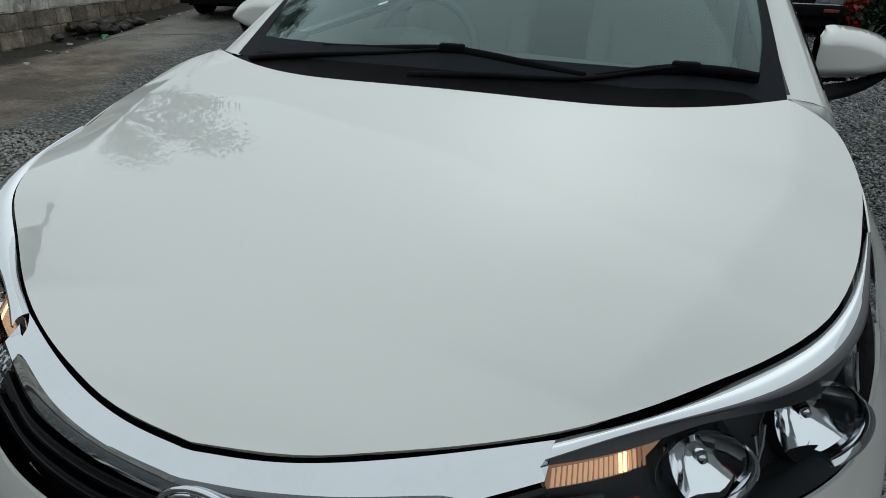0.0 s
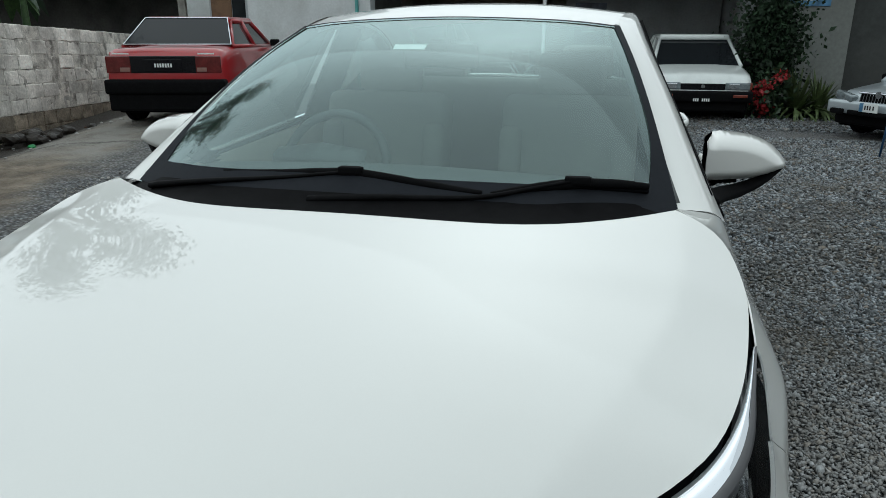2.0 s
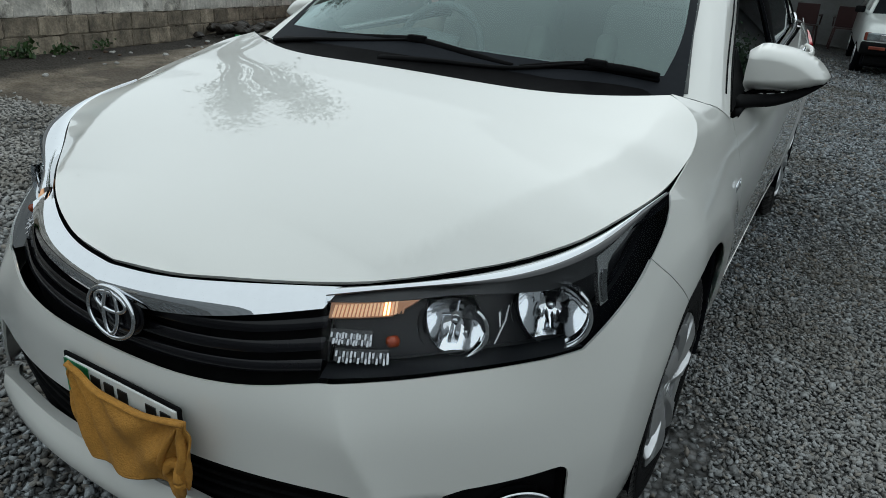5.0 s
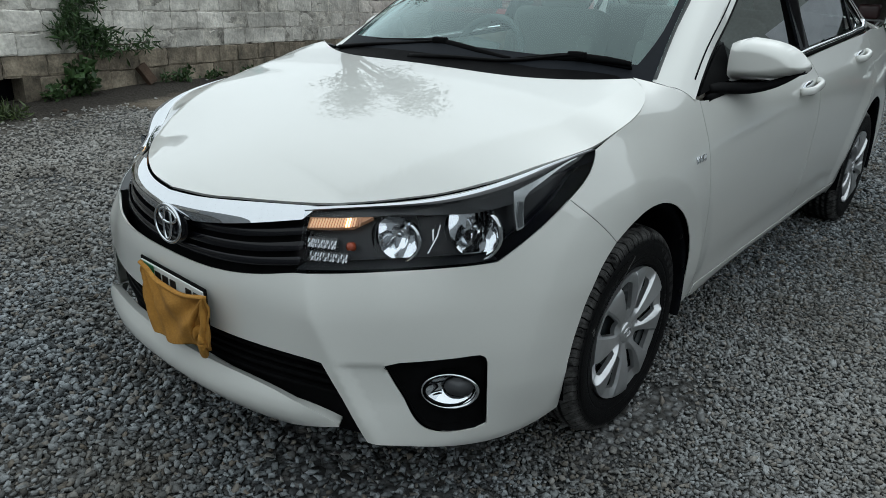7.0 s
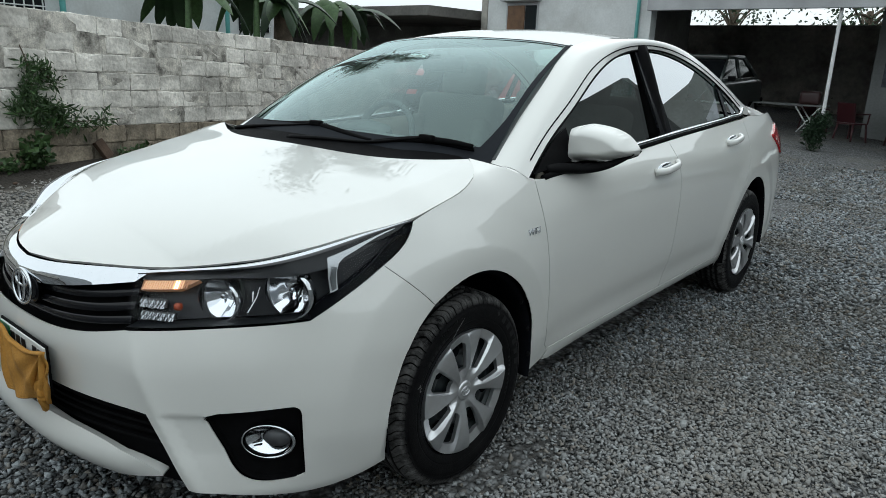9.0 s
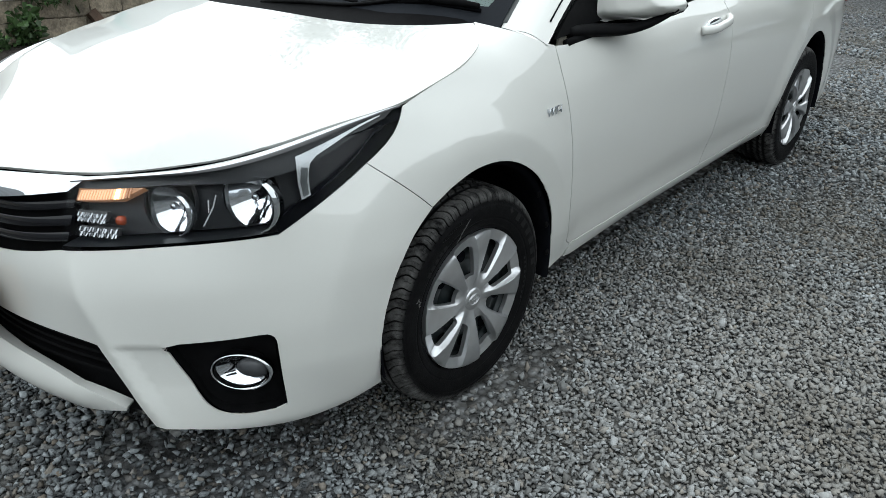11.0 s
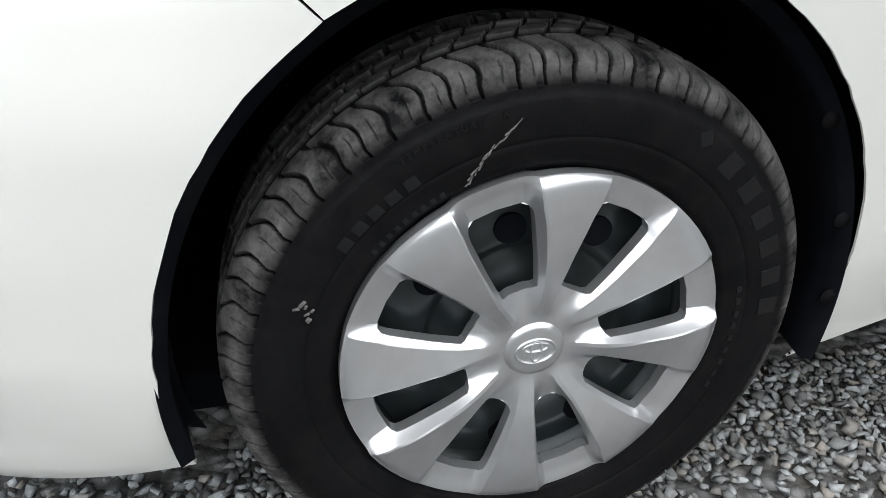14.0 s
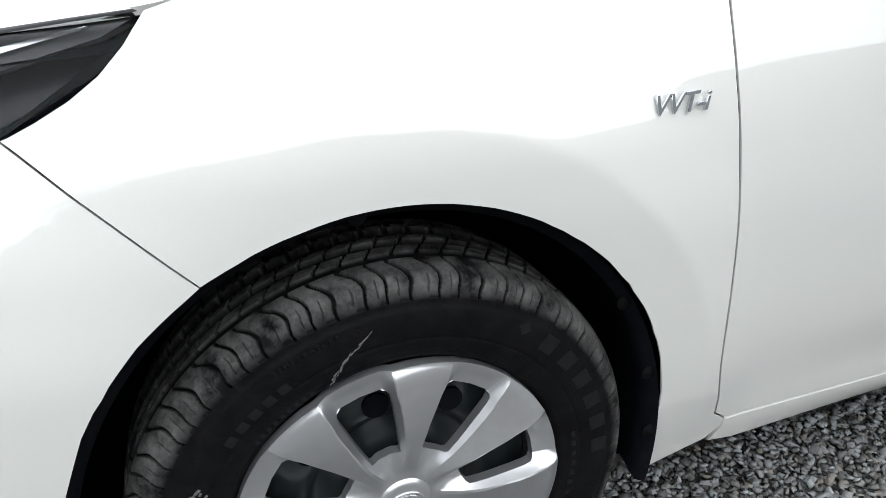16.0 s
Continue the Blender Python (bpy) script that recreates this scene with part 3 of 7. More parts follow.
def ring(rx, rz, r, at, n=48, rot=(0, 0, 0)):
    a = np.linspace(0, 2 * np.pi, n, endpoint=False)
    b = np.linspace(0, 2 * np.pi, 8, endpoint=False)
    V = [((rx + r * math.cos(q)) * math.cos(p), r * math.sin(q), (rz + r * math.cos(q)) * math.sin(p)) for p in a for q in b]
    F = [(i * 8 + j, i * 8 + (j + 1) % 8, ((i + 1) % n) * 8 + (j + 1) % 8, ((i + 1) % n) * 8 + j) for i in range(n) for j in range(8)]
    m = pose(*at, *rot)
    return [m @ Vector(v) for v in V], F


def emblem_rings(parent, at, size, material, rot=(0, 0, 0), name="emblem"):
    """An oval badge with two crossed inner ovals, as plain shapes."""
    V, F = [], []
    for rx, rz, off in ((1.0, 0.76, 0.0), (0.30, 0.68, 0.02), (0.66, 0.28, 0.33)):
        v, f = ring(rx * size, rz * size, 0.072 * size, (0, 0, off * size))
        F += [tuple(i + len(V) for i in q) for q in f]
        V += v
    m = pose(*at, *rot)
    return mesh(name, [m @ v for v in V], F, material, parent, "oval chrome emblem")


emblem_rings(car, (0.033, 0.004, 0.685), 0.062, CHROME, (-6, 0, 0))
b = bmesh.new()
bmesh.ops.create_uvsphere(b, u_segments=32, v_segments=16, radius=1)
bmesh.ops.scale(b, vec=(0.067, 0.012, 0.052), verts=b.verts)
bmesh.ops.translate(b, vec=(0.033, 0.021, 0.685), verts=b.verts)
part("emblem_backing", b, GLOSSBLACK, car, "", True)

# number plate with a cloth hung over it
plate = part("number_plate", boxbm((0.305, 0.006, 0.12), (0.06, -0.020, 0.501), 0.002), PLATEWHITE, car, "white and green number plate")
part("plate_frame", boxbm((0.32, 0.006, 0.135), (0.06, -0.016, 0.501), 0.003), BLACK, plate)
part("green_field", boxbm((0.07, 0.002, 0.118), (-0.056, -0.0245, 0.501), 0.0005), PLATEGREEN, plate)
for i, x in enumerate((-0.075, -0.03, 0.015, 0.06, 0.105, 0.15)):
    part("plate_bar", boxbm((0.026 if i != 3 else 0.012, 0.002, 0.06 if i != 3 else 0.012), (x * 0.84 + 0.062, -0.0245, 0.520), 0.0005), INK, plate)

# bonnet
def bonnet_z(x, y):
    x, y = np.asarray(x, float), np.asarray(y, float)
    mid = hermite((-0.05, 0.042, 0.12, 0.25, 0.45, 0.70, 0.95, 1.15), (0.70, 0.765, 0.806, 0.852, 0.905, 0.958, 1.002, 1.03), y)
    edge_x = hermite((-0.05, 0.05, 0.10, 0.194, 0.268, 0.354, 0.450, 0.57, 0.735, 0.85, 0.96, 1.055, 1.15), (0.02, 0.10, 0.23, 0.401, 0.502, 0.602, 0.702, 0.757, 0.793, 0.804, 0.80, 0.796, 0.79), y)
    edge_z = hermite((-0.05, 0.05, 0.10, 0.194, 0.268, 0.354, 0.450, 0.57, 0.735, 0.85, 0.96, 1.055, 1.15), (0.70, 0.767, 0.775, 0.780, 0.790, 0.809, 0.843, 0.871, 0.891, 0.922, 0.949, 0.980, 1.015), y)
    u = np.clip(np.abs(x) / edge_x, 0, 1.15)
    # a crease on each side runs back from the lamp towards the screen; beyond it the sheet falls faster to the wing
    fold = hermite((-0.05, 0.20, 0.31, 0.43, 0.60, 0.80, 1.10, 1.2), (0.30, 0.405, 0.485, 0.550, 0.625, 0.685, 0.705, 0.705), y)
    uc = np.clip(fold / edge_x, 0.70, 0.94)
    pc = uc ** 2 * (0.58 + 0.42 * np.clip((uc - 0.82) / 0.12, 0, 1) ** 2)
    crown, fall = pc * (u / uc) ** 2, pc + (1 - pc) * (u - uc) / (1 - uc)
    return mid + (edge_z - mid) * 0.5 * (crown + fall + np.sqrt((crown - fall) ** 2 + 0.0004))


def bonnet(x, y, drop=0.0):
    return np.stack([x, y, bonnet_z(x, y) - drop], -1)


e = [(x, y) for x, y, z in HOOD_EDGE]
h = resample(e + [(0.805, 0.85), (0.800, 0.955), (0.768, 1.055), (0.690, 1.122)], 50) + resample([(0.690, 1.122), (0.55, 1.045), (0.38, 0.982), (0.2, 0.962), (0, 0.96)], 20)[1:]
HOOD = h + [(-x, y) for x, y in h[::-1]][1:-1]
hood = panel("bonnet", HOOD, bonnet, PAINT, car, "", step=0.018, gap=GAP, flange=0.008)[0]
panel("engine_bay_seal", [(x * 1.01, y * 1.01 - 0.005) for x, y in HOOD], lambda x, y: bonnet(x, y, 0.03), MATT, car, step=0.06, flange=0)

# front wing
gapline = [(0.793, 0.735, 0.890), (0.805, 0.85, 0.922), (0.800, 0.955, 0.945), (0.768, 1.055, 0.985), (0.690, 1.122, 1.018)]
def side_y(y, z):
    return (sp(0.9, y), z)
FENDER = resample([side_y(y, z) for _, y, z in gapline], 24) + [side_y(1.20, 0.992), side_y(1.28, 0.957), side_y(1.322, 0.945)]
DOORGAP = resample([side_y(1.322, 0.945), side_y(1.318, 0.86), side_y(1.325, 0.78), side_y(1.345, 0.64), side_y(1.360, 0.50), side_y(1.376, 0.41), side_y(1.396, 0.345), side_y(1.405, 0.322), side_y(1.425, 0.312)], 20)
FENDER += DOORGAP[1:] + [side_y(1.425, 0.296), side_y(1.405, 0.272), side_y(1.31, 0.244)]
FENDER += [p for p in ARCH if p[0] > BUMP_LINE[-1][0] + 0.003] + resample(BUMP_LINE, 10)[::-1] + resample(LAMP_BACK[2:] + [side_y(0.735, 0.889)], 6)[1:-1]
panel("front_wing", FENDER, skin, PAINT, car, "", step=0.011, gap=GAP, mirror=True, flange=0.003)

# doors and rear quarter
SILL = 0.312
BELT = ((1.30, 0.955), (1.55, 0.972), (2.12, 1.003), (2.62, 1.030), (3.11, 1.052), (3.62, 1.075))
def belt(y):
    return float(np.interp(y, [p[0] for p in BELT], [p[1] for p in BELT])) - 0.022
DOORGAP2 = resample([side_y(2.44, belt(2.44)), side_y(2.462, 0.80), side_y(2.47, 0.6), side_y(2.465, 0.45), side_y(2.43, SILL)], 16)
DOOR1 = DOORGAP + [side_y(y, SILL) for y in np.linspace(1.5, 2.40, 12)] + DOORGAP2[::-1] + [side_y(y, belt(y)) for y in np.linspace(2.40, 1.42, 14)]
panel("front_door", DOOR1, skin, PAINT, car, "", step=0.03, gap=0.0021, mirror=True, flange=0.003)
DOORGAP3 = resample([side_y(3.55, belt(3.55)), side_y(3.52, 0.92), side_y(3.42, 0.76), side_y(3.30, 0.60), side_y(3.245, 0.45), side_y(3.22, SILL)], 18)
DOOR2 = DOORGAP2 + [side_y(y, SILL) for y in np.linspace(2.5, 3.18, 10)] + DOORGAP3[::-1] + [side_y(y, belt(y)) for y in np.linspace(3.5, 2.48, 14)]
panel("rear_door", DOOR2, skin, PAINT, car, "", step=0.03, gap=0.0021, mirror=True, flange=0.003)
QUART = DOORGAP3 + [p for p in ARCH_R[::-1]] + [side_y(4.05, 0.25), side_y(4.2, 0.25), (sp(0.82, 4.36), 0.25), (sp(0.82, 4.36), 1.0), side_y(4.2, 1.06), side_y(3.9, 1.05), side_y(3.7, 1.06)]
panel("rear_quarter", QUART, skin, PAINT, car, "", step=0.035, gap=GAP, mirror=True, flange=0.003)
h = [(sp(0.82, 4.36), 0.25), (S_END, 0.25), (S_END, 0.98), (sp(0.82, 4.36), 0.98)]
panel("tail_panel", [(sp(0.82, 4.36), 0.25), (2 * S_END - sp(0.82, 4.36), 0.25), (2 * S_END - sp(0.82, 4.36), 1.0), (sp(0.82, 4.36), 1.0)], skin, PAINT, car, "", step=0.05, gap=GAP)
# sill strip under the doors
panel("sill", [side_y(1.427, 0.3108), side_y(1.427, 0.294), side_y(1.41, 0.268)] + [side_y(y, 0.258) for y in np.linspace(1.46, 3.2, 12)] + [side_y(3.245, 0.26), side_y(3.235, 0.3108)] + [side_y(y, 0.3108) for y in np.linspace(3.2, 1.46, 20)],
      lambda s, z: skin(s, z, -0.002), PAINT, car, "", step=0.03, mirror=True, flange=0.06)
# dark inner shell behind the gaps, open at the wheels
h = [(0, 0.24), (sp(0.7, 0.23), 0.24), side_y(0.56, 0.24)] + [(s, z) for s, z in ARCH[::-1]] + [side_y(1.32, 0.22), side_y(3.24, 0.22)] + ARCH_R[::-1] + [side_y(4.05, 0.26), (S_END - 0.01, 0.26), (S_END - 0.01, 0.93)]
h += [side_y(y, belt(y) - 0.03) for y in np.linspace(3.6, 1.4, 12)] + [side_y(1.2, 0.95), side_y(0.95, 0.90), side_y(0.73, 0.85), (sp(0.7, 0.23), 0.62), (sp(0.43, 0.09), 0.58), (0, 0.56)]
panel("inner_shell", h, lambda s, z: skin(s, z, 0.05), MATT, car, step=0.06, flange=0, mirror=True)

# greenhouse
def flank(y, z, out=0.0):
    y, z = np.asarray(y, float), np.asarray(z, float)
    x = 0.792 - 0.44 * (z - 1.0) - 0.10 * np.clip(z - 1.0, -1, 1) ** 2 - 0.06 * np.clip((y - 3.0) / 1.0, 0, 2) ** 2
    return np.stack([x + out, y, z], -1)


DLO_TOP = [(1.335, 0.975), (1.50, 1.062), (1.70, 1.150), (1.95, 1.265), (2.21, 1.352), (2.50, 1.392), (2.80, 1.385), (3.08, 1.33), (3.35, 1.235), (3.58, 1.125), (3.66, 1.082)]
DLO = resample(DLO_TOP, 40) + [(y, belt(y) + 0.024) for y in np.linspace(3.62, 1.36, 20)]
for side in (1, -1):
    S = np.array([side, 1, 1])
    fl = (lambda y, z, S=S: flank(y, z, -0.012) * S)
    win = [("front_window", [p for p in DLO if p[0] < 2.43] , 0), ("rear_window", [p for p in DLO if 2.545 < p[0] < 3.36], 0), ("quarter_window", [p for p in DLO if p[0] > 3.39], 0)]
    for name, o, _ in win:
        panel(name, o, fl, SIDEGLASS, car, "", step=0.06, flange=0, sign=side)
    b_p = [(2.425, belt(2.42) + 0.024), (2.555, belt(2.55) + 0.024), (2.54, 1.395), (2.435, 1.39)]
    panel("door_pillar", b_p, lambda y, z, S=S: flank(y, z, -0.004) * S, GLOSSBLACK, car, "", step=0.05, flange=0.01, sign=side)
    panel("window_bar", [(3.355, belt(3.4) + 0.024), (3.40, belt(3.4) + 0.024), (3.40, 1.215), (3.355, 1.235)], lambda y, z, S=S: flank(y, z, -0.004) * S, GLOSSBLACK, car, "", step=0.05, flange=0.01, sign=side)
    # black seal and chrome strip round the glass
    tube("window_seal", [flank(np.array([y]), np.array([z]))[0] * S for y, z in DLO_TOP], 0.0040, BLACK, car, n=60)
    tube("belt_chrome", [flank(np.array([y]), np.array([belt(y) + 0.018]), 0.007)[0] * S for y in np.linspace(1.64, 3.62, 14)] + [flank(np.array([3.70]), np.array([belt(3.62) + 0.045]), 0.006)[0] * S], 0.010, CHROME, car, "chrome belt strip", n=60)
    tube("belt_seal", [flank(np.array([y]), np.array([belt(y) + 0.004]), 0.0)[0] * S for y in np.linspace(1.38, 3.66, 14)], 0.012, BLACK, car, n=60)
# windscreen and roof edges
W_EDGE = [(0.705, 1.215, 0.985), (0.655, 1.45, 1.125), (0.598, 1.72, 1.275), (0.540, 1.972, 1.388)]
R_EDGE = [(0.540, 1.972, 1.388), (0.548, 2.25, 1.430), (0.555, 2.6, 1.444), (0.553, 2.95, 1.428), (0.545, 3.25, 1.380)]
RAIL_IN = W_EDGE + R_EDGE[1:] + [(0.60, 3.62, 1.24), (0.66, 3.95, 1.09)]
outer = [tuple(flank(np.array([y]), np.array([z + 0.004]))[0]) for y, z in DLO_TOP]
outer[0] = (0.818, 1.285, 0.950)
outer += [tuple(flank(np.array([3.80]), np.array([1.055]))[0])]
mid = []
A, B = spl(RAIL_IN, 30), spl(outer, 30)
for i in range(30):
    m = (A[i] + B[i]) / 2 + np.array([0.014, -0.006 if i < 14 else 0.0, 0.016])
    mid.append(tuple(m))
loft("roof_rail", [RAIL_IN, mid, outer], PAINT, car, nu=70, nv=9, mirror=True, flip=False)
# shut line between the door frame and the roof rail
C = np.array([spl(c, 70) for c in (RAIL_IN, mid, outer)])
shut = np.array([spl(C[:, i], 9)[7] * 0.7 + spl(C[:, i], 9)[6] * 0.3 for i in range(2, 68)]) + np.array([0.0005, 0, 0.0005])
for sx in (1, -1):
    tube("shut_line", list(shut[::3] * np.array([sx, 1, 1])), 0.0028, BLACK, car, n=60, seg=6)
RAIL_FOOT = [RAIL_IN[0], mid[0], outer[0]]
roof_mid = [(0, 1.935, 1.418), (0, 2.25, 1.466), (0, 2.6, 1.478), (0, 2.95, 1.464), (0, 3.25, 1.418)]
left = R_EDGE
quarter = [tuple((np.array(a) * 0.55 + np.array(b) * 0.45) + np.array([0, 0, 0.011])) for a, b in zip(roof_mid, left)]
mir = lambda c: [(-x, y, z) for x, y, z in c]
loft("roof_panel", [left, quarter, roof_mid, mir(quarter), mir(left)], PAINT, car, nu=40, nv=41)
# glass
low = [(0, 1.02, 1.000), (0.25, 1.035, 0.998), (0.50, 1.10, 0.992), (0.705, 1.215, 0.985)]
top = [(0, 1.935, 1.418), (0.25, 1.94, 1.412), (0.42, 1.952, 1.402), (0.540, 1.972, 1.388)]
def full(c):
    return [(-x, y, z) for x, y, z in c[:0:-1]] + c
L, T = np.array(full(low)), np.array(full(top))
CROWN = (1 - (np.abs(L[:, :1]) / 0.705) ** 2) * np.array([0, -0.013, 0.028])  # the pane is rounder across than its edges
rows = [[tuple(p) for p in L + (T - L) * k + (np.array([0, -0.012, 0.034]) + CROWN) * math.sin(math.pi * k)] for k in (0, 0.25, 0.5, 0.75, 1)]
loft("windscreen", rows, SCREEN, car, "", nu=60, nv=24)
# dark printed border of the windscreen
SCREENPRINT = mat("black_glass_print", (0.018, 0.020, 0.024), 0.6, vary=0.1, spec=0.05)
OFF = np.array([0, -0.0015, 0.0035])
for a, b in ((rows[0], 1), (rows[-1], -1)):
    other = [tuple(np.array(p) + (np.array(q) - np.array(p)) * (0.37 if b == 1 else 0.06) + OFF) for p, q in zip(a, rows[1] if b == 1 else rows[-2])]
    loft("screen_border", [[tuple(np.array(p) + OFF) for p in a], other], SCREENPRINT, car, nu=40, nv=4)
for k in (0, -1):
    nb = 1 if k == 0 else -2
    e = [tuple(np.array(r[k]) + OFF) for r in rows]
    i = [tuple(np.array(r[k]) + f * (np.array(r[nb]) - np.array(r[k])) + OFF) for r, f in zip(rows, (0.36, 0.14, 0.12, 0.13, 0.17))]
    loft("screen_border", [e, i], SCREENPRINT, car, nu=30, nv=4)
# back window and boot
back = [[(0.545, 3.25, 1.38), (0.3, 3.26, 1.405), (0, 3.26, 1.418), (-0.3, 3.26, 1.405), (-0.545, 3.25, 1.38)],
        [(0.66, 3.93, 1.09), (0.35, 3.99, 1.10), (0, 4.01, 1.105), (-0.35, 3.99, 1.10), (-0.66, 3.93, 1.09)]]
loft("back_window", back, SCREEN, car, nu=30, nv=8)
boot = [[(0.75, 3.80, 1.055), (0.745, 4.0, 1.045), (0.73, 4.25, 1.03), (0.68, 4.46, 0.985)], [(0.66, 3.93, 1.08), (0.64, 4.1, 1.075), (0.60, 4.35, 1.065), (0.55, 4.53, 1.005)], [(0, 4.01, 1.10), (0, 4.2, 1.10), (0, 4.42, 1.085), (0, 4.58, 1.02)]]
boot += [mir(boot[1]), mir(boot[0])]
loft("boot_lid", boot, PAINT, car, nu=24, nv=31)
for side in (1, -1):
    o = [(sp(0.86, 4.05), 0.93), (sp(0.84, 4.25), 0.80), (sp(0.72, 4.54), 0.78), (sp(0.45, 4.62), 0.80), (sp(0.45, 4.62), 0.93), (sp(0.74, 4.52), 0.985), (sp(0.84, 4.25), 0.99)]
    panel("tail_lamp", [(s * side, z) for s, z in o], lambda s, z: skin(s, z, -0.012), REDLENS, car, "red tail lamp", step=0.04, flange=0.02)

# ---- the saloon's fittings ----
def pillow(name, outline, plane, depth, soft, material, parent=None, label="", step=0.012, axis="y", sign=-1, shift=None, blunt=None, flange=0):
    """A rounded shell that swells out of a flat outline. axis: the way it swells."""
    edge = rim = dense(outline, step * 0.5)
    if blunt:
        edge = edge[np.abs(edge[:, 0]) > blunt]

    def f(u, v):
        u, v = np.broadcast_arrays(np.asarray(u, float), np.asarray(v, float))
        q = np.stack([u, v], -1)
        d = np.sqrt(np.array([((edge - k) ** 2).sum(1).min() for k in q])) * np.where(inside(rim, q) | (np.abs(u) < (blunt or 0)), 1, 0)
        e = np.clip(d / soft, 0, 1)
        h = depth * np.sqrt(np.clip(1 - (1 - e) ** 2, 0, 1)) * sign
        off = shift(u, v) if shift else 0.0
        if axis == "y":
            return np.stack([u, plane + h + off, v], -1)
        return np.stack([plane + h + off, u, v], -1)
    flip = -1 if (axis == "y") == (sign > 0) else 1
    return panel(name, outline, f, material, parent, label, step=step, flange=flange, sign=flip)[0]


# wheels
def tyre_mesh(fine=26, across=84):
    prof = spl([(0.070, 0.196), (0.088, 0.212), (0.0965, 0.240), (0.098, 0.262), (0.0945, 0.283), (0.086, 0.300), (0.074, 0.3095), (0.058, 0.3145), (0.03, 0.3165), (0, 0.317)], across)
    back = prof[np.linspace(len(prof) - 1, 0, 22).astype(int)[1:]] * (-1, 1)
    prof = np.concatenate([prof, back])
    seg = 68 * fine
    a = np.arange(seg) * 2 * np.pi / seg
    X, R = prof[:, 0][None], prof[:, 1][None]
    A = a[:, None]
    depth = np.zeros((seg, len(prof)))
    ax = np.abs(X)
    # rain grooves round the tread and slanted cuts across its shoulders
    for g, w in ((0.016, 0.006), (0.047, 0.006)):
        depth += 0.006 * np.exp(-((ax - g) / w) ** 6)
    low = np.clip((0.3145 - R) / 0.036, 0, 1)
    # each long cut hooks over at the tread and thins out down the shoulder; a short fine one stands between each two
    ph = (A * 68 / (2 * np.pi) - 0.60 * np.exp(-low / 0.11) + 0.07 * np.sin(low * 7) + 0.12 * np.sin(A * 23) + 0.5 * (X < 0)) % 1
    cut = np.clip((0.085 * (1 - 0.5 * low) - np.abs(ph - 0.5)) / 0.03, 0, 1)
    cut = np.maximum(cut, 0.3 * np.clip((0.04 - np.abs((ph + 0.16 * low) % 1 - 0.02)) / 0.03, 0, 1) * (low > 0.22) * (low < 0.62))
    # the foot of each block runs into a shallow ledge
    depth += 0.0018 * np.clip((0.05 - np.abs(low - 0.80)) / 0.02, 0, 1) * (ph > 0.5) * (ph < 0.92)
    depth += 0.0060 * cut * (ax > 0.053) * np.clip((R - 0.2835) / 0.002, 0, 1)
    ph2 = (A * 68 / (2 * np.pi) - 20 * X) % 1
    depth += 0.006 * (ph2 < 0.15) * (ax < 0.04)
    # fine rings on the wall
    for rr in (0.2815, 0.2785, 0.2755):
        depth += 0.0011 * (np.abs(R - rr) < 0.0009)
    depth += 0.0012 * ((R > 0.2345) & (R < 0.2375)) - 0.0012 * (np.abs(R - 0.212) < 0.003)
    nx, nr = X / 0.16, (R - 0.24) / 0.09
    ln = np.hypot(nx, nr) + 1e-9
    X2, R2 = X - depth * nx / ln, R - depth * nr / ln
    V = np.stack([np.broadcast_to(X2, depth.shape), R2 * np.cos(A), R2 * np.sin(A)], -1).reshape(-1, 3)
    k = len(prof)
    F = [(i * k + j, ((i + 1) % seg) * k + j, ((i + 1) % seg) * k + j + 1, i * k + j + 1) for i in range(seg) for j in range(k - 1)]
    # 1 on the blocks, 0 in the cuts, which are coloured darker
    raised = np.clip(1 - depth / 0.0035, 0, 1).reshape(-1)
    return V, F, raised


def tyre(V, F, raised, parent, label=""):
    o = mesh("tyre", V, F, RUBBER, parent, label)
    o.data.attributes.new("raised", "FLOAT", "POINT").data.foreach_set("value", raised.astype(np.float32))
    return o


# the raised tread blocks are scuffed and dusty; cuts stay black, their shade in the colour
t = RUBBER.node_tree
oc = t.nodes.new("ShaderNodeTexCoord")
sx = t.nodes.new("ShaderNodeVectorMath"); sx.operation = "MULTIPLY"; sx.inputs[1].default_value = (0, 1, 1)
ln = t.nodes.new("ShaderNodeVectorMath"); ln.operation = "LENGTH"
far = t.nodes.new("ShaderNodeMapRange")
far.inputs[1].default_value, far.inputs[2].default_value = 0.283, 0.298
nz = t.nodes.new("ShaderNodeTexNoise"); nz.inputs["Scale"].default_value, nz.inputs["Detail"].default_value, nz.inputs["Roughness"].default_value = 20, 9, 0.7
worn = t.nodes.new("ShaderNodeMapRange"); worn.inputs[1].default_value, worn.inputs[2].default_value, worn.inputs[4].default_value = 0.36, 0.66, 0.95
both = t.nodes.new("ShaderNodeMath"); both.operation = "MULTIPLY"
mx = t.nodes.new("ShaderNodeMix"); mx.data_type = "RGBA"; mx.inputs[7].default_value = (0.150, 0.147, 0.143, 1)
pb = t.nodes["Principled BSDF"]
t.links.new(oc.outputs["Object"], sx.inputs[0]); t.links.new(sx.outputs[0], ln.inputs[0]); t.links.new(ln.outputs["Value"], far.inputs[0])
t.links.new(oc.outputs["Object"], nz.inputs["Vector"]); t.links.new(nz.outputs[0], worn.inputs[0])
at = t.nodes.new("ShaderNodeAttribute"); at.attribute_name = "raised"
blk = t.nodes.new("ShaderNodeMath"); blk.operation = "MULTIPLY"
t.links.new(far.outputs[0], blk.inputs[0]); t.links.new(at.outputs["Fac"], blk.inputs[1])
t.links.new(blk.outputs[0], both.inputs[0]); t.links.new(worn.outputs[0], both.inputs[1])
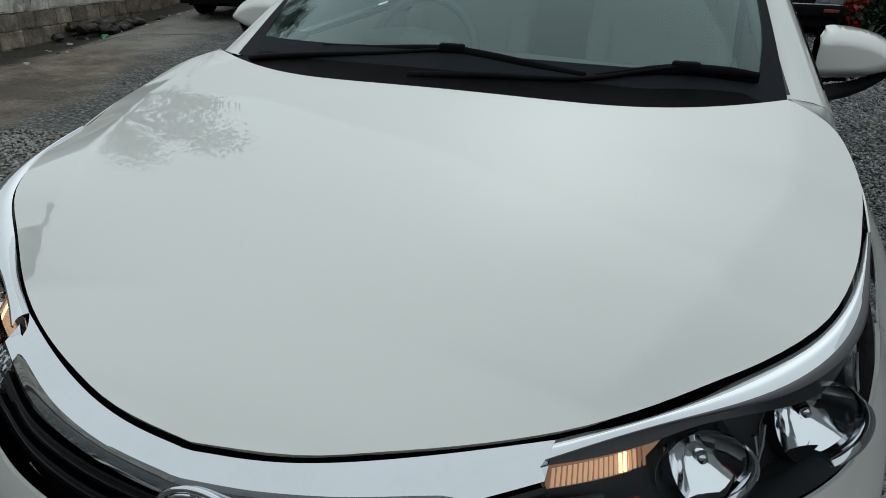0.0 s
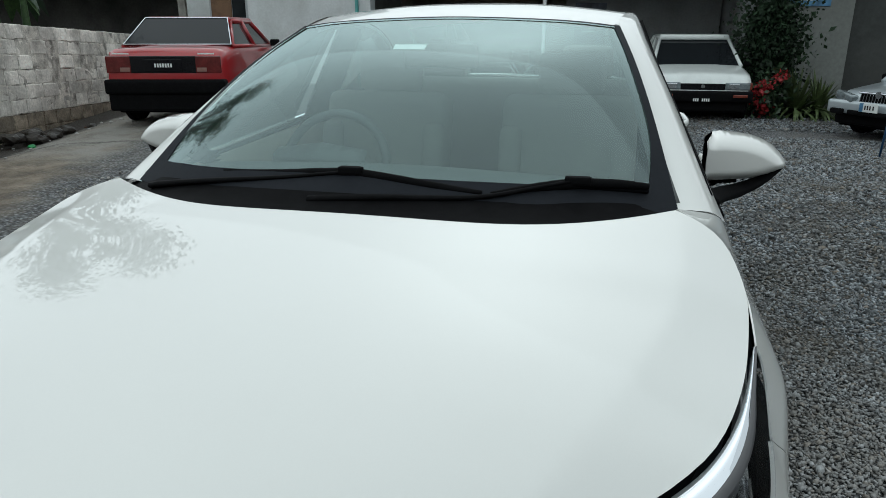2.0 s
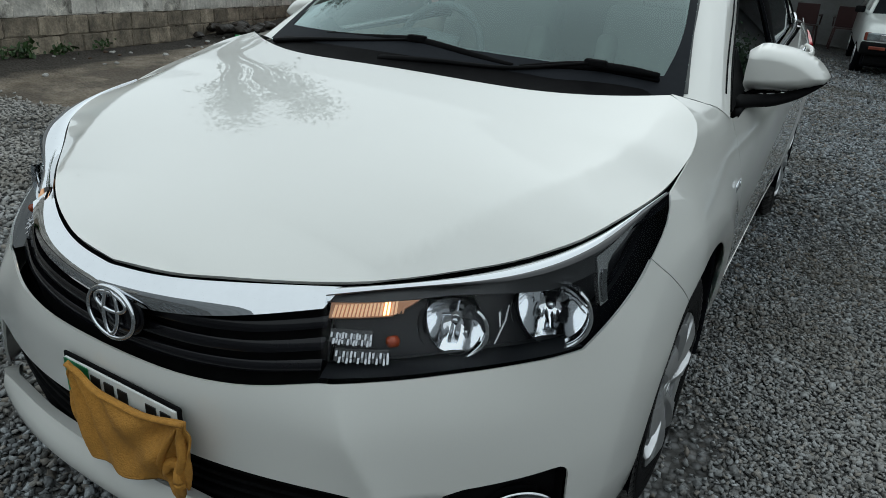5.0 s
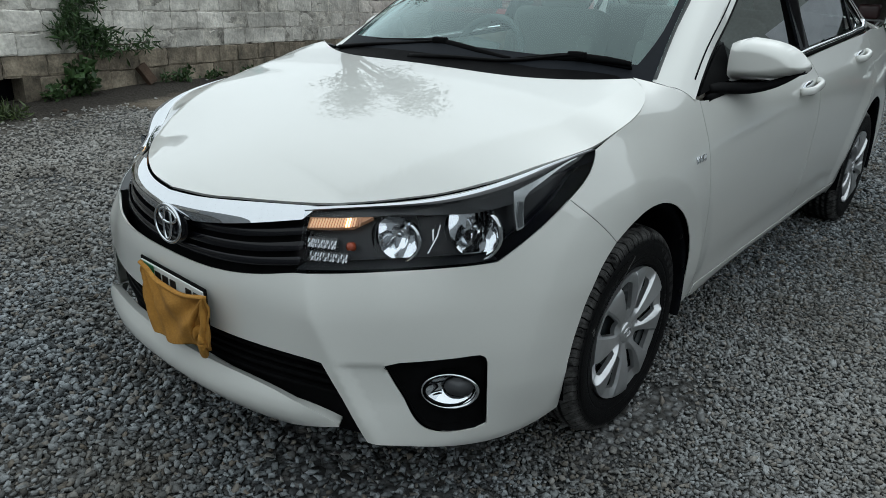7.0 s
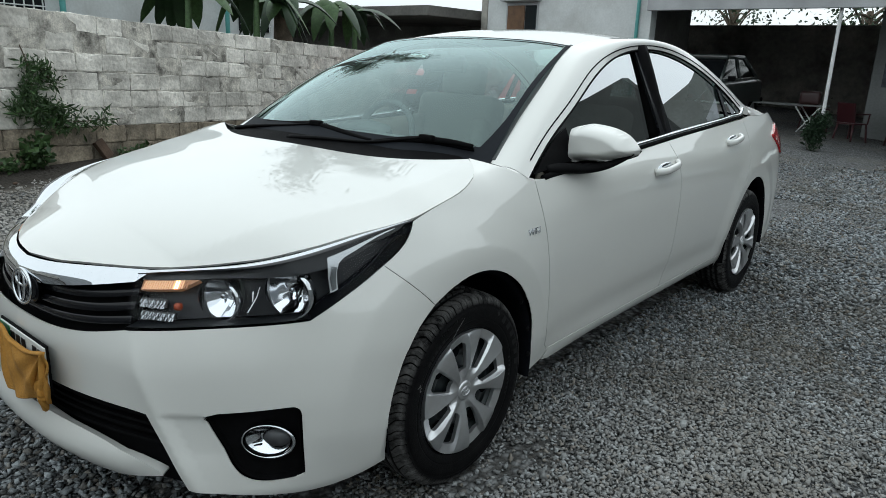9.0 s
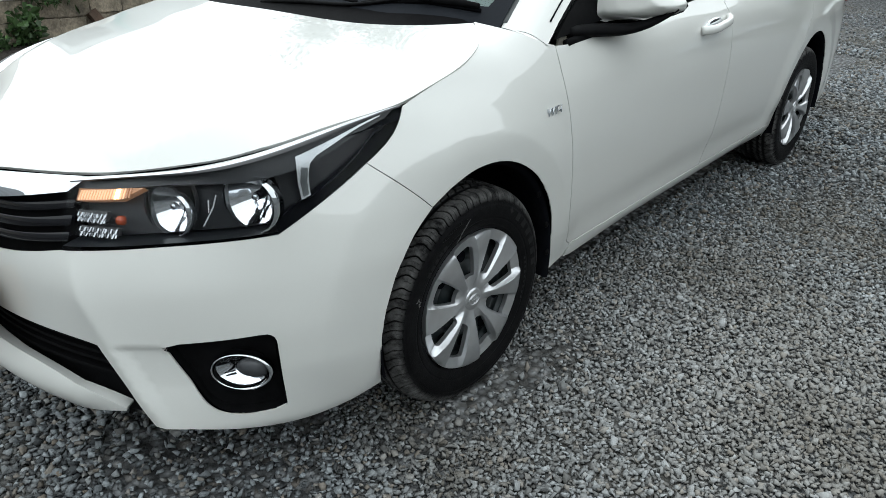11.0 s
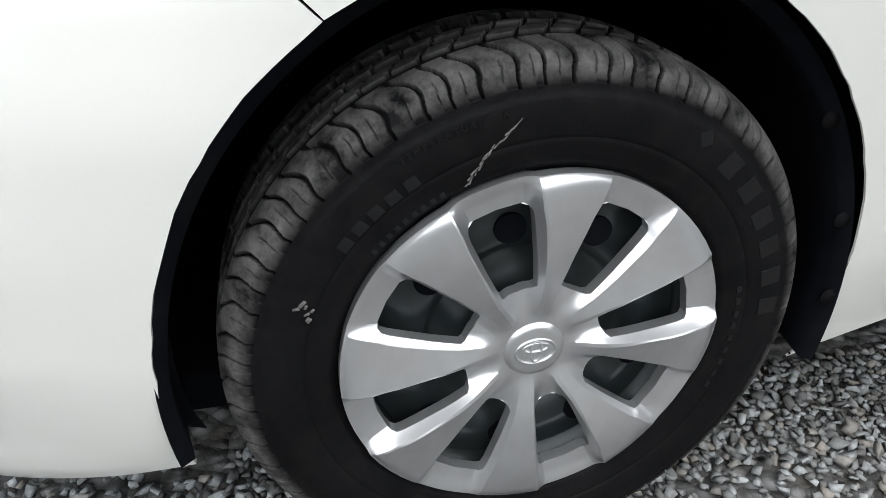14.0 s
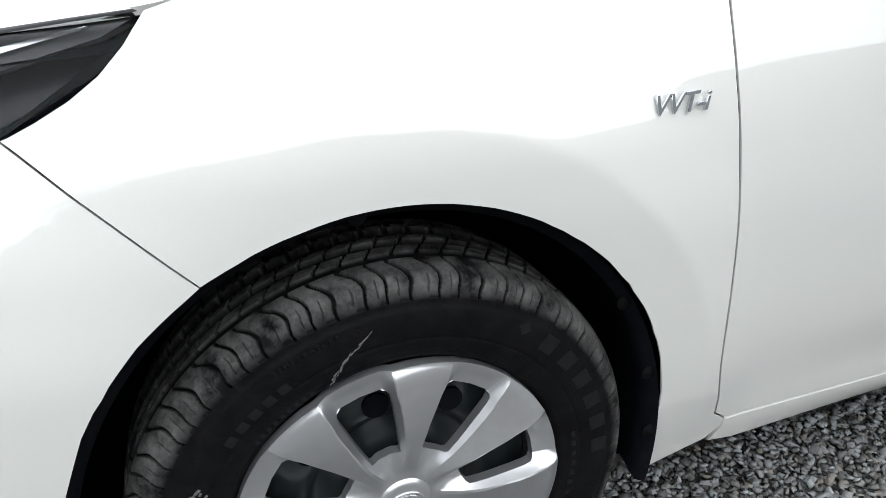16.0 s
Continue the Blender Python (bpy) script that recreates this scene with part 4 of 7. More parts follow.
t.links.new(both.outputs[0], mx.inputs[0]); t.links.new(pb.inputs["Base Color"].links[0].from_socket, mx.inputs[6]); t.links.new(mx.outputs[2], pb.inputs["Base Color"])

COVER_TURN = radians(84)


def cover_mesh():
    """The wheel cover: a dished disc with eight folded spokes and eight windows between them."""
    R = np.array([0.033, 0.037, 0.045, 0.055, 0.066, 0.0745, 0.0752, 0.0765, 0.079, 0.083, 0.09, 0.10, 0.115, 0.13, 0.145, 0.160, 0.1675, 0.1715, 0.1735, 0.1742, 0.176, 0.180, 0.185, 0.191, 0.1955, 0.199, 0.2015, 0.203])
    half_win = np.interp(R, (0.0752, 0.0765, 0.079, 0.083, 0.115, 0.160, 0.1675, 0.1715, 0.1735), (0.005, 0.0105, 0.0155, 0.0188, 0.0250, 0.0318, 0.0320, 0.0298, 0.023))
    half_win = np.where((R > 0.0748) & (R < 0.1740), half_win, 0)
    dish = np.interp(R, (0, 0.037, 0.05, 0.08, 0.15, 0.185, 0.1955, 0.203), (0.001, 0.001, 0.003, 0.006, 0.010, 0.0108, 0.0105, 0.009))
    rise = np.interp(R, (0.036, 0.046, 0.06, 0.10, 0.15, 0.185, 0.195, 0.2015), (0.0, 0.002, 0.006, 0.013, 0.015, 0.012, 0.0095, 0.006))
    V, F = [], []
    fine = np.arange(0, 9.001, 0.25)
    cols = len(fine)
    for k in range(8):
        hand = -1 if k % 2 else 1
        for r, hw, d, up in zip(R, half_win, dish, rise):
            step_a = np.pi / 8
            e = step_a - (hw / r if hw > 0 else 0.0)          # half angle up to the window's edge
            wide = np.interp(r, (0.033, 0.05, 0.083, 0.115, 0.145, 0.1675, 0.203), (0.004, 0.0075, 0.0100, 0.0155, 0.0220, 0.0285, 0.0370))
            ef = min(wide / r, e - 0.035)                      # the spoke's raised face
            rd = hand * ef * np.interp(r, (0.04, 0.12, 0.2), (0.3, 0.90, 0.95))
            drop = np.interp(r, (0.040, 0.055, 0.075, 0.17, 0.19, 0.203), (0.0, 0.004, 0.0085, 0.010, 0.006, 0.0))
            ek = min(e, ef + 0.012 / r)
            an = [-step_a, -e, -ek, -ef, rd - 0.006 * ef, rd + 0.006 * ef, ef, ek, e, step_a]
            low, hi = 0.35, 0.92
            s1, s2 = (up * low, up * hi) if hand > 0 else (up * hi, up * low)
            an = np.interp(fine, np.arange(10), an)
            for a in an:
                if abs(a) <= ef:
                    x = d + (s1 + (up - s1) * (a + ef) / (rd + ef) if a < rd else up + (s2 - up) * (a - rd) / (ef - rd))
                else:
                    g = min(1.0, (abs(a) - ef) * r / 0.013)
                    g = g * (1.7 - 0.7 * g)
                    x = d + (s1 if a < 0 else s2) * (1 - g) - drop * g
                t = COVER_TURN + k * np.pi / 4 + a
                V.append((x, r * math.cos(t), r * math.sin(t)))
    n = len(R)
    for k in range(8):
        for i in range(n - 1):
            for j in range(cols - 1):
                if (j < 4 or j > cols - 6) and (half_win[i] > 0 or half_win[i + 1] > 0):
                    continue
                a = (k * n + i) * cols + j
                F.append((a, a + cols, a + cols + 1, a + 1))
    b = bmesh.new()
    vs = [b.verts.new(v) for v in V]
    for f in F:
        try:
            b.faces.new([vs[q] for q in f])
        except ValueError:
            pass
    bmesh.ops.remove_doubles(b, verts=b.verts, dist=0.00004)
    bmesh.ops.recalc_face_normals(b, faces=b.faces)
    if sum(f.normal.x for f in b.faces) < 0:
        bmesh.ops.reverse_faces(b, faces=b.faces)
    # turned-in edges round the windows and the rim
    ed = [e for e in b.edges if e.is_boundary]
    out = bmesh.ops.extrude_edge_only(b, edges=ed)
    for v in out["geom"]:
        if isinstance(v, bmesh.types.BMVert):
            v.co.x -= 0.013
    return b


def wheel(parent, fine=26, across=84):
    """One wheel about its hub, outer face towards +x; the cover's middle lies at the origin."""
    w = new("wheel")
    w.parent = parent
    V, F, raised = tyre_mesh(fine, across)
    V[:, 0] -= 0.082
    o = tyre(V, F, raised, w, "black radial tyre with dusty tread")
    o.data.set_sharp_from_angle(angle=radians(35))
    cover = part("wheel_cover", cover_mesh(), SILVER, w, "silver eight-spoke wheel cover", True)
    cover.data.set_sharp_from_angle(angle=radians(22))
    V, F = lathe([(0.006, 0.0), (0.006, 0.026), (0.0045, 0.031), (0.001, 0.033)], 40)
    cap = mesh("centre_cap", V, F, SILVER, w)
    v, f = [], []
    for rx, rz, o in ((0.022, 0.015, 0), (0.006, 0.013, 0), (0.014, 0.0055, 0.005)):
        q, g = ring(rx, rz, 0.0016, (0, 0, o), n=32)
        f += [tuple(i + len(v) for i in t) for t in g]
        v += q
    m = pose(0.0065, 0, 0, 0, 0, 90)
    mesh("cap_emblem", [m @ p for p in v], f, SILVER, cap)
    # steel rim with its holes
    V, F = lathe([(-0.155, 0.175), (-0.06, 0.172), (-0.02, 0.178), (-0.012, 0.196), (-0.004, 0.2)], 48)
    rim = mesh("rim", V, F, STEEL, w, "dark steel rim behind the cover")
    V, F = lathe([(-0.030, 0.174), (-0.032, 0.16), (-0.024, 0.145), (-0.022, 0.125), (-0.034, 0.11), (-0.042, 0.10), (-0.030, 0.085), (-0.028, 0.05), (-0.03, 0.0)], 64)
    mesh("rim_disc", V, F, STEEL, w)
    for k in range(9):
        a = COVER_TURN + 0.3 + k * 2 * np.pi / 9
        part("rim_hole", cylbm(0.0165, 0.0165, 0.004, (-0.022, 0.136 * math.cos(a), 0.136 * math.sin(a)), (0, 90, 0), 18), MATT, rim)
    return w


w1 = wheel(car)
w1.matrix_basis = pose(0.853, 0.943, 0.3165)
def copy_wheel(m):
    made = {}
    for o in (w1, *w1.children_recursive):
        made[o] = o.copy()
        scene.collection.objects.link(made[o])
        made[o].parent = made.get(o.parent, car)
    made[w1].matrix_basis = m
    return made[w1]
copy_wheel(pose(0.853, 3.64, 0.3165, 40, 0, 0))
for m in (pose(-0.853, 0.943, 0.3165, 0, 0, 180), pose(-0.853, 3.64, 0.3165, 65, 0, 180)):
    copy_wheel(m)
V, F, raised = tyre_mesh(6, 30)
V[:, 0] -= 0.082
plain_tyre = tyre(V, F, raised, None)
for w in [o for o in car.children if o.name.startswith("wheel") and o.data is None and o is not w1]:
    for o in w.children:
        if o.name.startswith("tyre"):
            o.data = plain_tyre.data
bpy.data.objects.remove(plain_tyre)
# worn marks and moulded lettering, as plain raised bars, on the near front tyre
SCUFF = mat("scuffed_rubber", (0.11, 0.107, 0.104), 0.9, vary=0.4, scale=120, fine=500)
MOULD = mat("moulded_rubber", (0.0075, 0.0075, 0.008), 0.5, spec=0.2, vary=0.2, scale=80)
def wall_bar(name, ang, r, length, width, material, tilt=90.0, out=0.8655):
    """A thin raised bar on the tyre's wall."""
    a = radians(ang)
    o = part(name, boxbm((0.0022, length, width), (0, 0, 0), 0.0008), material, w1)
    o.matrix_basis = pose(out - 0.853, r * math.cos(a), r * math.sin(a), ang + tilt, 0, 0)
rng = random.Random(4)
for i in range(6):
    wall_bar("moulded_bar", 48 - i * 8.6, 0.262, 0.021, 0.022, MOULD, 90, 0.8685)
wall_bar("moulded_bar", 57.5, 0.266, 0.014, 0.012, MOULD, 45, 0.8686)
for i in range(5):
    wall_bar("moulded_bar", 122 + i * 4.6, 0.2445, 0.013, 0.012, MOULD, 90, 0.8676)
# the grade word, letter by letter round the wall
grade = bmesh.new()
for i, ch in enumerate("TEMPERATURE  A"):
    if ch == " ":
        continue
    fc = bpy.data.curves.new("lettering", "FONT")
    fc.body, fc.size, fc.extrude, fc.align_x, fc.align_y = ch, 0.0085, 0.0006, "CENTER", "CENTER"
    tmp = bpy.data.objects.new("t", fc)
    me = bpy.data.meshes.new_from_object(tmp)
    bpy.data.objects.remove(tmp)
    a = radians(121 - i * 1.55)
    me.transform(pose(0.8700 - 0.853, 0.2665 * math.cos(a), 0.2665 * math.sin(a), math.degrees(a) - 90, 0, 0) @ pose(0, 0, 0, 90, 0, 90))
    grade.from_mesh(me)
    bpy.data.meshes.remove(me)
part("moulded_lettering", grade, MOULD, w1, "raised grade lettering")
for i in range(9):
    wall_bar("moulded_bar", 118 + i * 2.6, 0.216, 0.005, 0.006, MOULD, 90, 0.8616)
    wall_bar("moulded_bar", 12 - i * 4.1, 0.228, 0.008, 0.006, MOULD, 90, 0.8652)
for i in range(16):
    t = i / 15
    wall_bar("scuff_mark", 112 - 13 * t + rng.uniform(-0.6, 0.6), 0.214 + 0.042 * t, rng.uniform(0.006, 0.015), rng.uniform(0.0007, 0.0019), SCUFF, -51 + rng.uniform(-16, 16), float(np.interp(0.214 + 0.042 * t, (0.214, 0.228, 0.24, 0.256), (0.8616, 0.8654, 0.8675, 0.869))) - 0.0004)
for i in range(7):
    wall_bar("scuff_mark", 158 + rng.uniform(-2, 2), 0.248 + rng.uniform(-0.008, 0.008), rng.uniform(0.004, 0.009), rng.uniform(0.002, 0.004), SCUFF, rng.uniform(0, 90), 0.8680)

# wheel wells
for side in (1, -1):
    for wy in (0.935, 3.63):
        k, V, F = 80, [], []
        for i, a in enumerate(np.linspace(radians(-11), radians(191), k)):
            for x, q in ((0.872, 0.992), (0.865, 0.955), (0.82, 0.985), (0.70, 1.02), (0.52, 1.02), (0.44, 0.9), (0.42, 0.3)):
                V.append((side * x, wy + q * 0.361 * math.cos(a), 0.325 + q * 0.394 * math.sin(a)))
        F = [(i * 7 + j, i * 7 + j + 1, (i + 1) * 7 + j + 1, (i + 1) * 7 + j) for i in range(k - 1) for j in range(6)]
        well = mesh("wheel_well", V, F, MATT, car, "matt black wheel arch liner")
        if side > 0 and wy < 1:
            for a in (2, 17, 36, 96):
                q = 0.965
                clip = part("liner_clip", cylbm(0.011, 0.009, 0.006, (0.868, wy + q * 0.361 * math.cos(radians(a)), 0.325 + q * 0.394 * math.sin(radians(a))), (0, 90, 0), 16, bevel=0.002), BLACK, well, "black push clip", True)
# floor pan
part("floor_pan", boxbm((1.5, 3.9, 0.05), (0, 2.35, 0.235), 0.01), MATT, car)

# door mirrors
MIRROR = bez((0.797, 1.096), (0.812, 1.108), (0.850, 1.112), (0.920, 1.102), (0.980, 1.074), (1.014, 1.036), n=24) + bez((1.010, 1.018), (0.96, 0.996), (0.88, 0.980), (0.805, 0.974), n=10) + [(0.797, 0.980), (0.795, 1.04)]
FOOT = [(0.80, 0.99)] + bez((0.815, 0.980), (0.90, 0.984), (0.98, 1.002), (1.010, 1.028), n=10) + bez((1.000, 1.010), (0.95, 0.988), (0.88, 0.970), (0.80, 0.955), (0.74, 0.945), n=10) + [(0.74, 0.99)]
for side in (1, -1):
    lean = lambda u, v, side=side: 0.30 * (np.abs(u) - 0.80)
    turn = [(side * x, z) for x, z in MIRROR][::side]
    shell = pillow("mirror_shell", turn, 1.675, 0.105, 0.040, PAINT, car, "white door mirror shell", step=0.008, shift=lambda u, v: 0.12 * (np.abs(u) - 0.80), blunt=0.812, flange=0.006)
    foot = pillow("mirror_foot", [(side * x, z) for x, z in FOOT][::side], 1.69, 0.105, 0.03, BLACK, car, "black mirror foot", step=0.010, shift=lambda u, v: 0.12 * (np.abs(u) - 0.80))
    pillow("mirror_back", turn, 1.675, 0.03, 0.03, BLACK, car, "", step=0.012, sign=1, shift=lambda u, v: 0.12 * (np.abs(u) - 0.80))
    tip = [(side * x, z) for x, z in ((0.955, 1.003), (1.008, 1.028), (1.011, 1.036), (0.985, 1.034))][::side]
    pillow("mirror_indicator", tip, 1.672, 0.085, 0.03, LENS, car, "clear mirror indicator", step=0.006, shift=lambda u, v: 0.12 * (np.abs(u) - 0.80))
    tri = [(1.33, 0.958), (1.62, 0.985), (1.615, 1.095), (1.50, 1.052), (1.40, 1.000)]
    panel("mirror_sail", tri, lambda y, z, side=side: flank(y, z, 0.003) * np.array([side, 1, 1]), BLACK, car, "black corner panel", step=0.03, flange=0.012, sign=side)
    tube("mirror_arm", [(side * x, y, z) for x, y, z in ((0.785, 1.42, 0.966), (0.83, 1.53, 0.962), (0.895, 1.605, 0.966), (0.955, 1.64, 0.990), (1.004, 1.668, 1.022))], 0.036, BLACK, car, "black mirror foot", n=24, seg=14, flat=0.52, taper=(0.9, 1.0, 0.95, 0.7, 0.25))
    if side < 0:
        for o in car.children[-6:]:
            if o.name.startswith("mirror") and not o.name.startswith("mirror_sail"):
                o.location = (-0.035, -0.01, 0.0)
    # handles
    for y0, z0 in ((2.175, 0.888), (3.125, 0.945)):
        p = [skin(np.array([sp(0.9, y0 + k)]), np.array([z0 + 0.09 * k]), -o)[0] * np.array([side, 1, 1]) for k, o in ((0.0, 0.004), (0.03, 0.026), (0.12, 0.036), (0.20, 0.028), (0.245, 0.006))]
        h = tube("door_handle", p, 0.013, PAINT, car, "white pull handle", n=24, seg=12, flat=1.25)
        cup = bmesh.new()
        bmesh.ops.create_uvsphere(cup, u_segments=24, v_segments=12, radius=1)
        c = (p[1] + p[3]) / 2
        bmesh.ops.scale(cup, vec=(0.012, 0.085, 0.030), verts=cup.verts)
        bmesh.ops.translate(cup, vec=(c[0] - side * 0.026, c[1], c[2] - 0.006), verts=cup.verts)
        part("handle_cup", cup, CHROME, h, "", True)
# chrome lettering on the wing
fc = bpy.data.curves.new("lettering", "FONT")
fc.body, fc.size, fc.extrude, fc.bevel_depth, fc.shear, fc.align_x, fc.align_y = "VVT-i", 0.030, 0.0015, 0.0006, 0.25, "CENTER", "CENTER"
tmp = bpy.data.objects.new("t", fc)
me = bpy.data.meshes.new_from_object(tmp)
bpy.data.objects.remove(tmp)
me.materials.append(CHROME)
for side in (1, -1):
    badge = new("badge", me)
    badge.parent, badge["label"] = car, "chrome letter badge"
    badge.matrix_basis = pose(side * 0.8795, 1.246, 0.787, 90, 0, 90 * side) @ pose(0, 0, 0, -7, 0, 2)

# cowl and wipers
cowl = [[(0.0, 0.955, 0.988), (0.2, 0.957, 0.988), (0.38, 0.977, 0.988), (0.55, 1.04, 0.987), (0.70, 1.13, 0.98)], [(0.0, 1.0, 1.000), (0.2, 1.002, 1.000), (0.38, 1.03, 0.998), (0.55, 1.10, 0.995), (0.73, 1.20, 0.978)], [(0.0, 1.05, 1.026), (0.2, 1.055, 1.025), (0.4, 1.095, 1.018), (0.58, 1.165, 1.012), (0.76, 1.27, 0.970)]]
loft("cowl", [full(c) for c in cowl], BLACK, car, "black ribbed cowl", nu=50, nv=8)
def wiper(blade, arm):
    blade, arm = [(x, y, z - 0.006) for x, y, z in blade], [(x, y, z - 0.005) for x, y, z in arm]
    w = tube("wiper", blade, 0.009, BLACK, car, "black wiper", n=30, seg=8, flat=1.3, taper=(0.5, 0.8, 1.0, 1.1, 1.0, 0.9, 0.6))
    rub = [(x, y + 0.006, z - 0.012) for x, y, z in blade]
    tube("wiper_rubber", rub, 0.006, MATT, w, n=30, seg=6)
    tube("wiper_arm", arm, 0.0095, BLACK, w, n=24, seg=8, flat=0.6, taper=(1.6, 1.2, 0.9, 0.7))
    m = blade[len(blade) // 2]
    part("wiper_clip", boxbm((0.06, 0.022, 0.020), (m[0], m[1] - 0.004, m[2] + 0.008), 0.006, (0, 0, 3)), BLACK, w)
wiper([(-0.391, 1.134, 1.050), (-0.20, 1.112, 1.057), (-0.04, 1.106, 1.066), (0.131, 1.089, 1.054), (0.275, 1.087, 1.040)], [(-0.60, 1.125, 1.004), (-0.40, 1.098, 1.032), (-0.22, 1.092, 1.050), (-0.05, 1.100, 1.070)])
wiper([(0.295, 1.085, 1.040), (0.40, 1.130, 1.052), (0.48, 1.158, 1.058), (0.56, 1.185, 1.056), (0.635, 1.215, 1.048)], [(-0.12, 1.035, 1.016), (0.10, 1.045, 1.030), (0.30, 1.080, 1.038), (0.39, 1.120, 1.052), (0.465, 1.148, 1.064)])
for sx in (1, -1):
    edge = [skin(np.array([sp(0.9, y)]), np.array([z]), 0.002)[0] * np.array([sx, 1, 1]) for y, z in ((1.118, 1.016), (1.20, 0.992), (1.28, 0.957), (1.322, 0.945))]
    foot = [np.array(p) * np.array([sx, 1, 1]) + np.array([0, 0.004, -0.002]) for p in RAIL_FOOT]
    loft("cowl_corner", [edge, foot], PAINT, car, nu=14, nv=5)

SMOKED = mat("smoked_lens_edge", (0.055, 0.054, 0.057), 0.30, vary=0.08, spec=0.4)
REFLECTGREY = mat("dim_chrome", (0.30, 0.31, 0.32), 0.12, metal=1.0, vary=0.15, scale=25)
CELL = mat("clear_lamp_cell", (0.50, 0.51, 0.53), 0.22, metal=0.85, vary=0.1)
# headlamps
def lamp_outline():
    top = [(sp(x, y), z) for x, y, z in LAMP_TOP]
    return resample(LAMP_LOW, 14) + resample(LAMP_BACK, 14)[1:] + resample([(sp(0.80, 0.733), 0.880)] + top[:-1][::-1], 24)
for side in (1, -1):
    sk = lambda inset: (lambda s, z, side=side: skin(np.asarray(s) * side, z, inset))
    O = lamp_outline()
    lamp = panel("headlamp", O, sk(-0.001), LENS, car, "clear headlamp with black housing, amber lamp lit", step=0.03, flange=0.004, sign=side)[0]
    low_edge = [(q, z if z < 0.72 else z - 0.010) for q, z in O]
    holes = []
    for x, y, z, r in ((0.580, 0.277, 0.720, 0.052), (0.707, 0.394, 0.741, 0.064)):
        q = sp(x, y)
        holes.append([(q + r * math.cos(a), z + r * math.sin(a)) for a in np.linspace(0, 2 * np.pi, 28, endpoint=False)])
    panel("housing", low_edge, sk(0.062), HOUSING, lamp, "dark lamp housing", holes=holes, step=0.04, flange=-0.022, sign=side, gap=0.004)
    # the housing's floor, from the lens inwards
    low_s, low_z = [np.array(c) for c in zip(*resample(LAMP_LOW, 20))]
    loft("housing_floor", [sk(0.004)(low_s, low_z + 0.004), sk(0.034)(low_s, low_z + 0.005), sk(0.064)(low_s, low_z + 0.004)], HOUSING, lamp, nu=24, nv=5, flip=side > 0)
    # chrome strip above
    S3 = np.array([side, 1, 1])
    up = np.array([(x, y, z) for x, y, z in HOOD_EDGE[3:]])
    dn = np.array([skin(np.array([sp(x, y)]), np.array([z]), -0.001)[0] for x, y, z in LAMP_TOP])
    A, B = spl(up, 24), spl(dn, 24)
    A = A + np.array([0.003, -0.0032, -0.0062])
    f = np.interp(np.linspace(0, 1, 24), (0, 0.25, 0.7, 1), (0.92, 0.84, 0.56, 0.42))[:, None]
    C = A * (1 - f) + B * f + np.array([0.001, -0.003, 0.003])
    M = A * 0.45 + C * 0.55 + np.array([0.0015, -0.003, 0.0042])
    loft("chrome_strip", [A * S3, M * S3, C * S3], CHROME, lamp, "chrome strip", nu=40, nv=8, flip=side > 0)
    loft("smoked_edge", [C * S3, (C * 0.5 + B * 0.5 + np.array([0.001, -0.002, 0.002])) * S3, B * S3], SMOKED, lamp, "smoked lens edge", nu=40, nv=6, flip=side > 0)
    # grey inner brow under the strip
    brow = resample([(sp(x, y), z - 0.004) for x, y, z in LAMP_TOP], 16) + resample([(sp(0.79, 0.70), 0.866), (sp(0.765, 0.60), 0.835), (sp(0.72, 0.5), 0.80), (sp(0.66, 0.4), 0.782), (sp(0.53, 0.28), 0.765), (sp(0.40, 0.15), 0.752)], 16)
    panel("brow", brow, sk(0.022), mat("lamp_brow", (0.028, 0.029, 0.031), 0.35, vary=0.05), lamp, "", step=0.02, flange=0.01, sign=side)
    # bowls
    for (cx, cy, cz), r, nm in (((0.580, 0.277, 0.720), 0.054, "low_beam"), ((0.707, 0.394, 0.741), 0.066, "high_beam")):
        high = nm == "high_beam"
        bowl = part(nm, bright_bowl(r, r * 0.85, 5 if high else 3, 0.80 if high else 0.92), REFLECTOR, lamp, "mirror reflector bowl", True)
        bowl.data.set_sharp_from_angle(angle=radians(12))
        d = Vector((side * 0.36, -0.93, 0.02)).to_track_quat("Z", "Y").to_matrix().to_4x4()
        bowl.matrix_basis = Matrix.Translation((side * cx, cy - 0.004, cz)) @ d
        # rims: a broad bright band on the outer side, a thin one opposite
        out0 = 0 if side > 0 else 180
        part("rim_band", rim_band(r * 0.97, out0 - 62 * side, out0 + 50 * side, -0.004, 0.026 if high else 0.018, 0.009, 40), CHROME, bowl, "broad bright rim").data.shade_smooth()
        part("rim_band", rim_band(r * (1.0 if high else 1.13), out0 + 148 * side, out0 + 235 * side, -0.004, 0.008, 0.0035), CHROME, bowl, "thin bright rim")
        part("bowl_lip", rim_band(r * 0.99, 140, 400, -0.006, 0.000, 0.002, 48), GLOSSBLACK, bowl, "", True)
        part("bulb", cylbm(0.011, 0.009, 0.034, (0, 0.004, -0.030), (0, 0, 0), 18, bevel=0.002), GLOSSBLACK if high else REFLECTOR, bowl, "", True)
        part("bulb_tip", cylbm(0.0085, 0.006, 0.010, (0, 0.004, -0.010), (0, 0, 0), 16), CHROME, bowl, "", True)
    # amber lamp and clear reflectors at the inner end
    am = [(sp(0.415, 0.12), 0.729), (sp(0.505, 0.19), 0.738), (sp(0.545, 0.22), 0.761), (sp(0.415, 0.12), 0.752)]
    amber = panel("indicator", am, sk(0.024), AMBER, lamp, "lit amber indicator", step=0.01, flange=0.02, sign=side)[0]
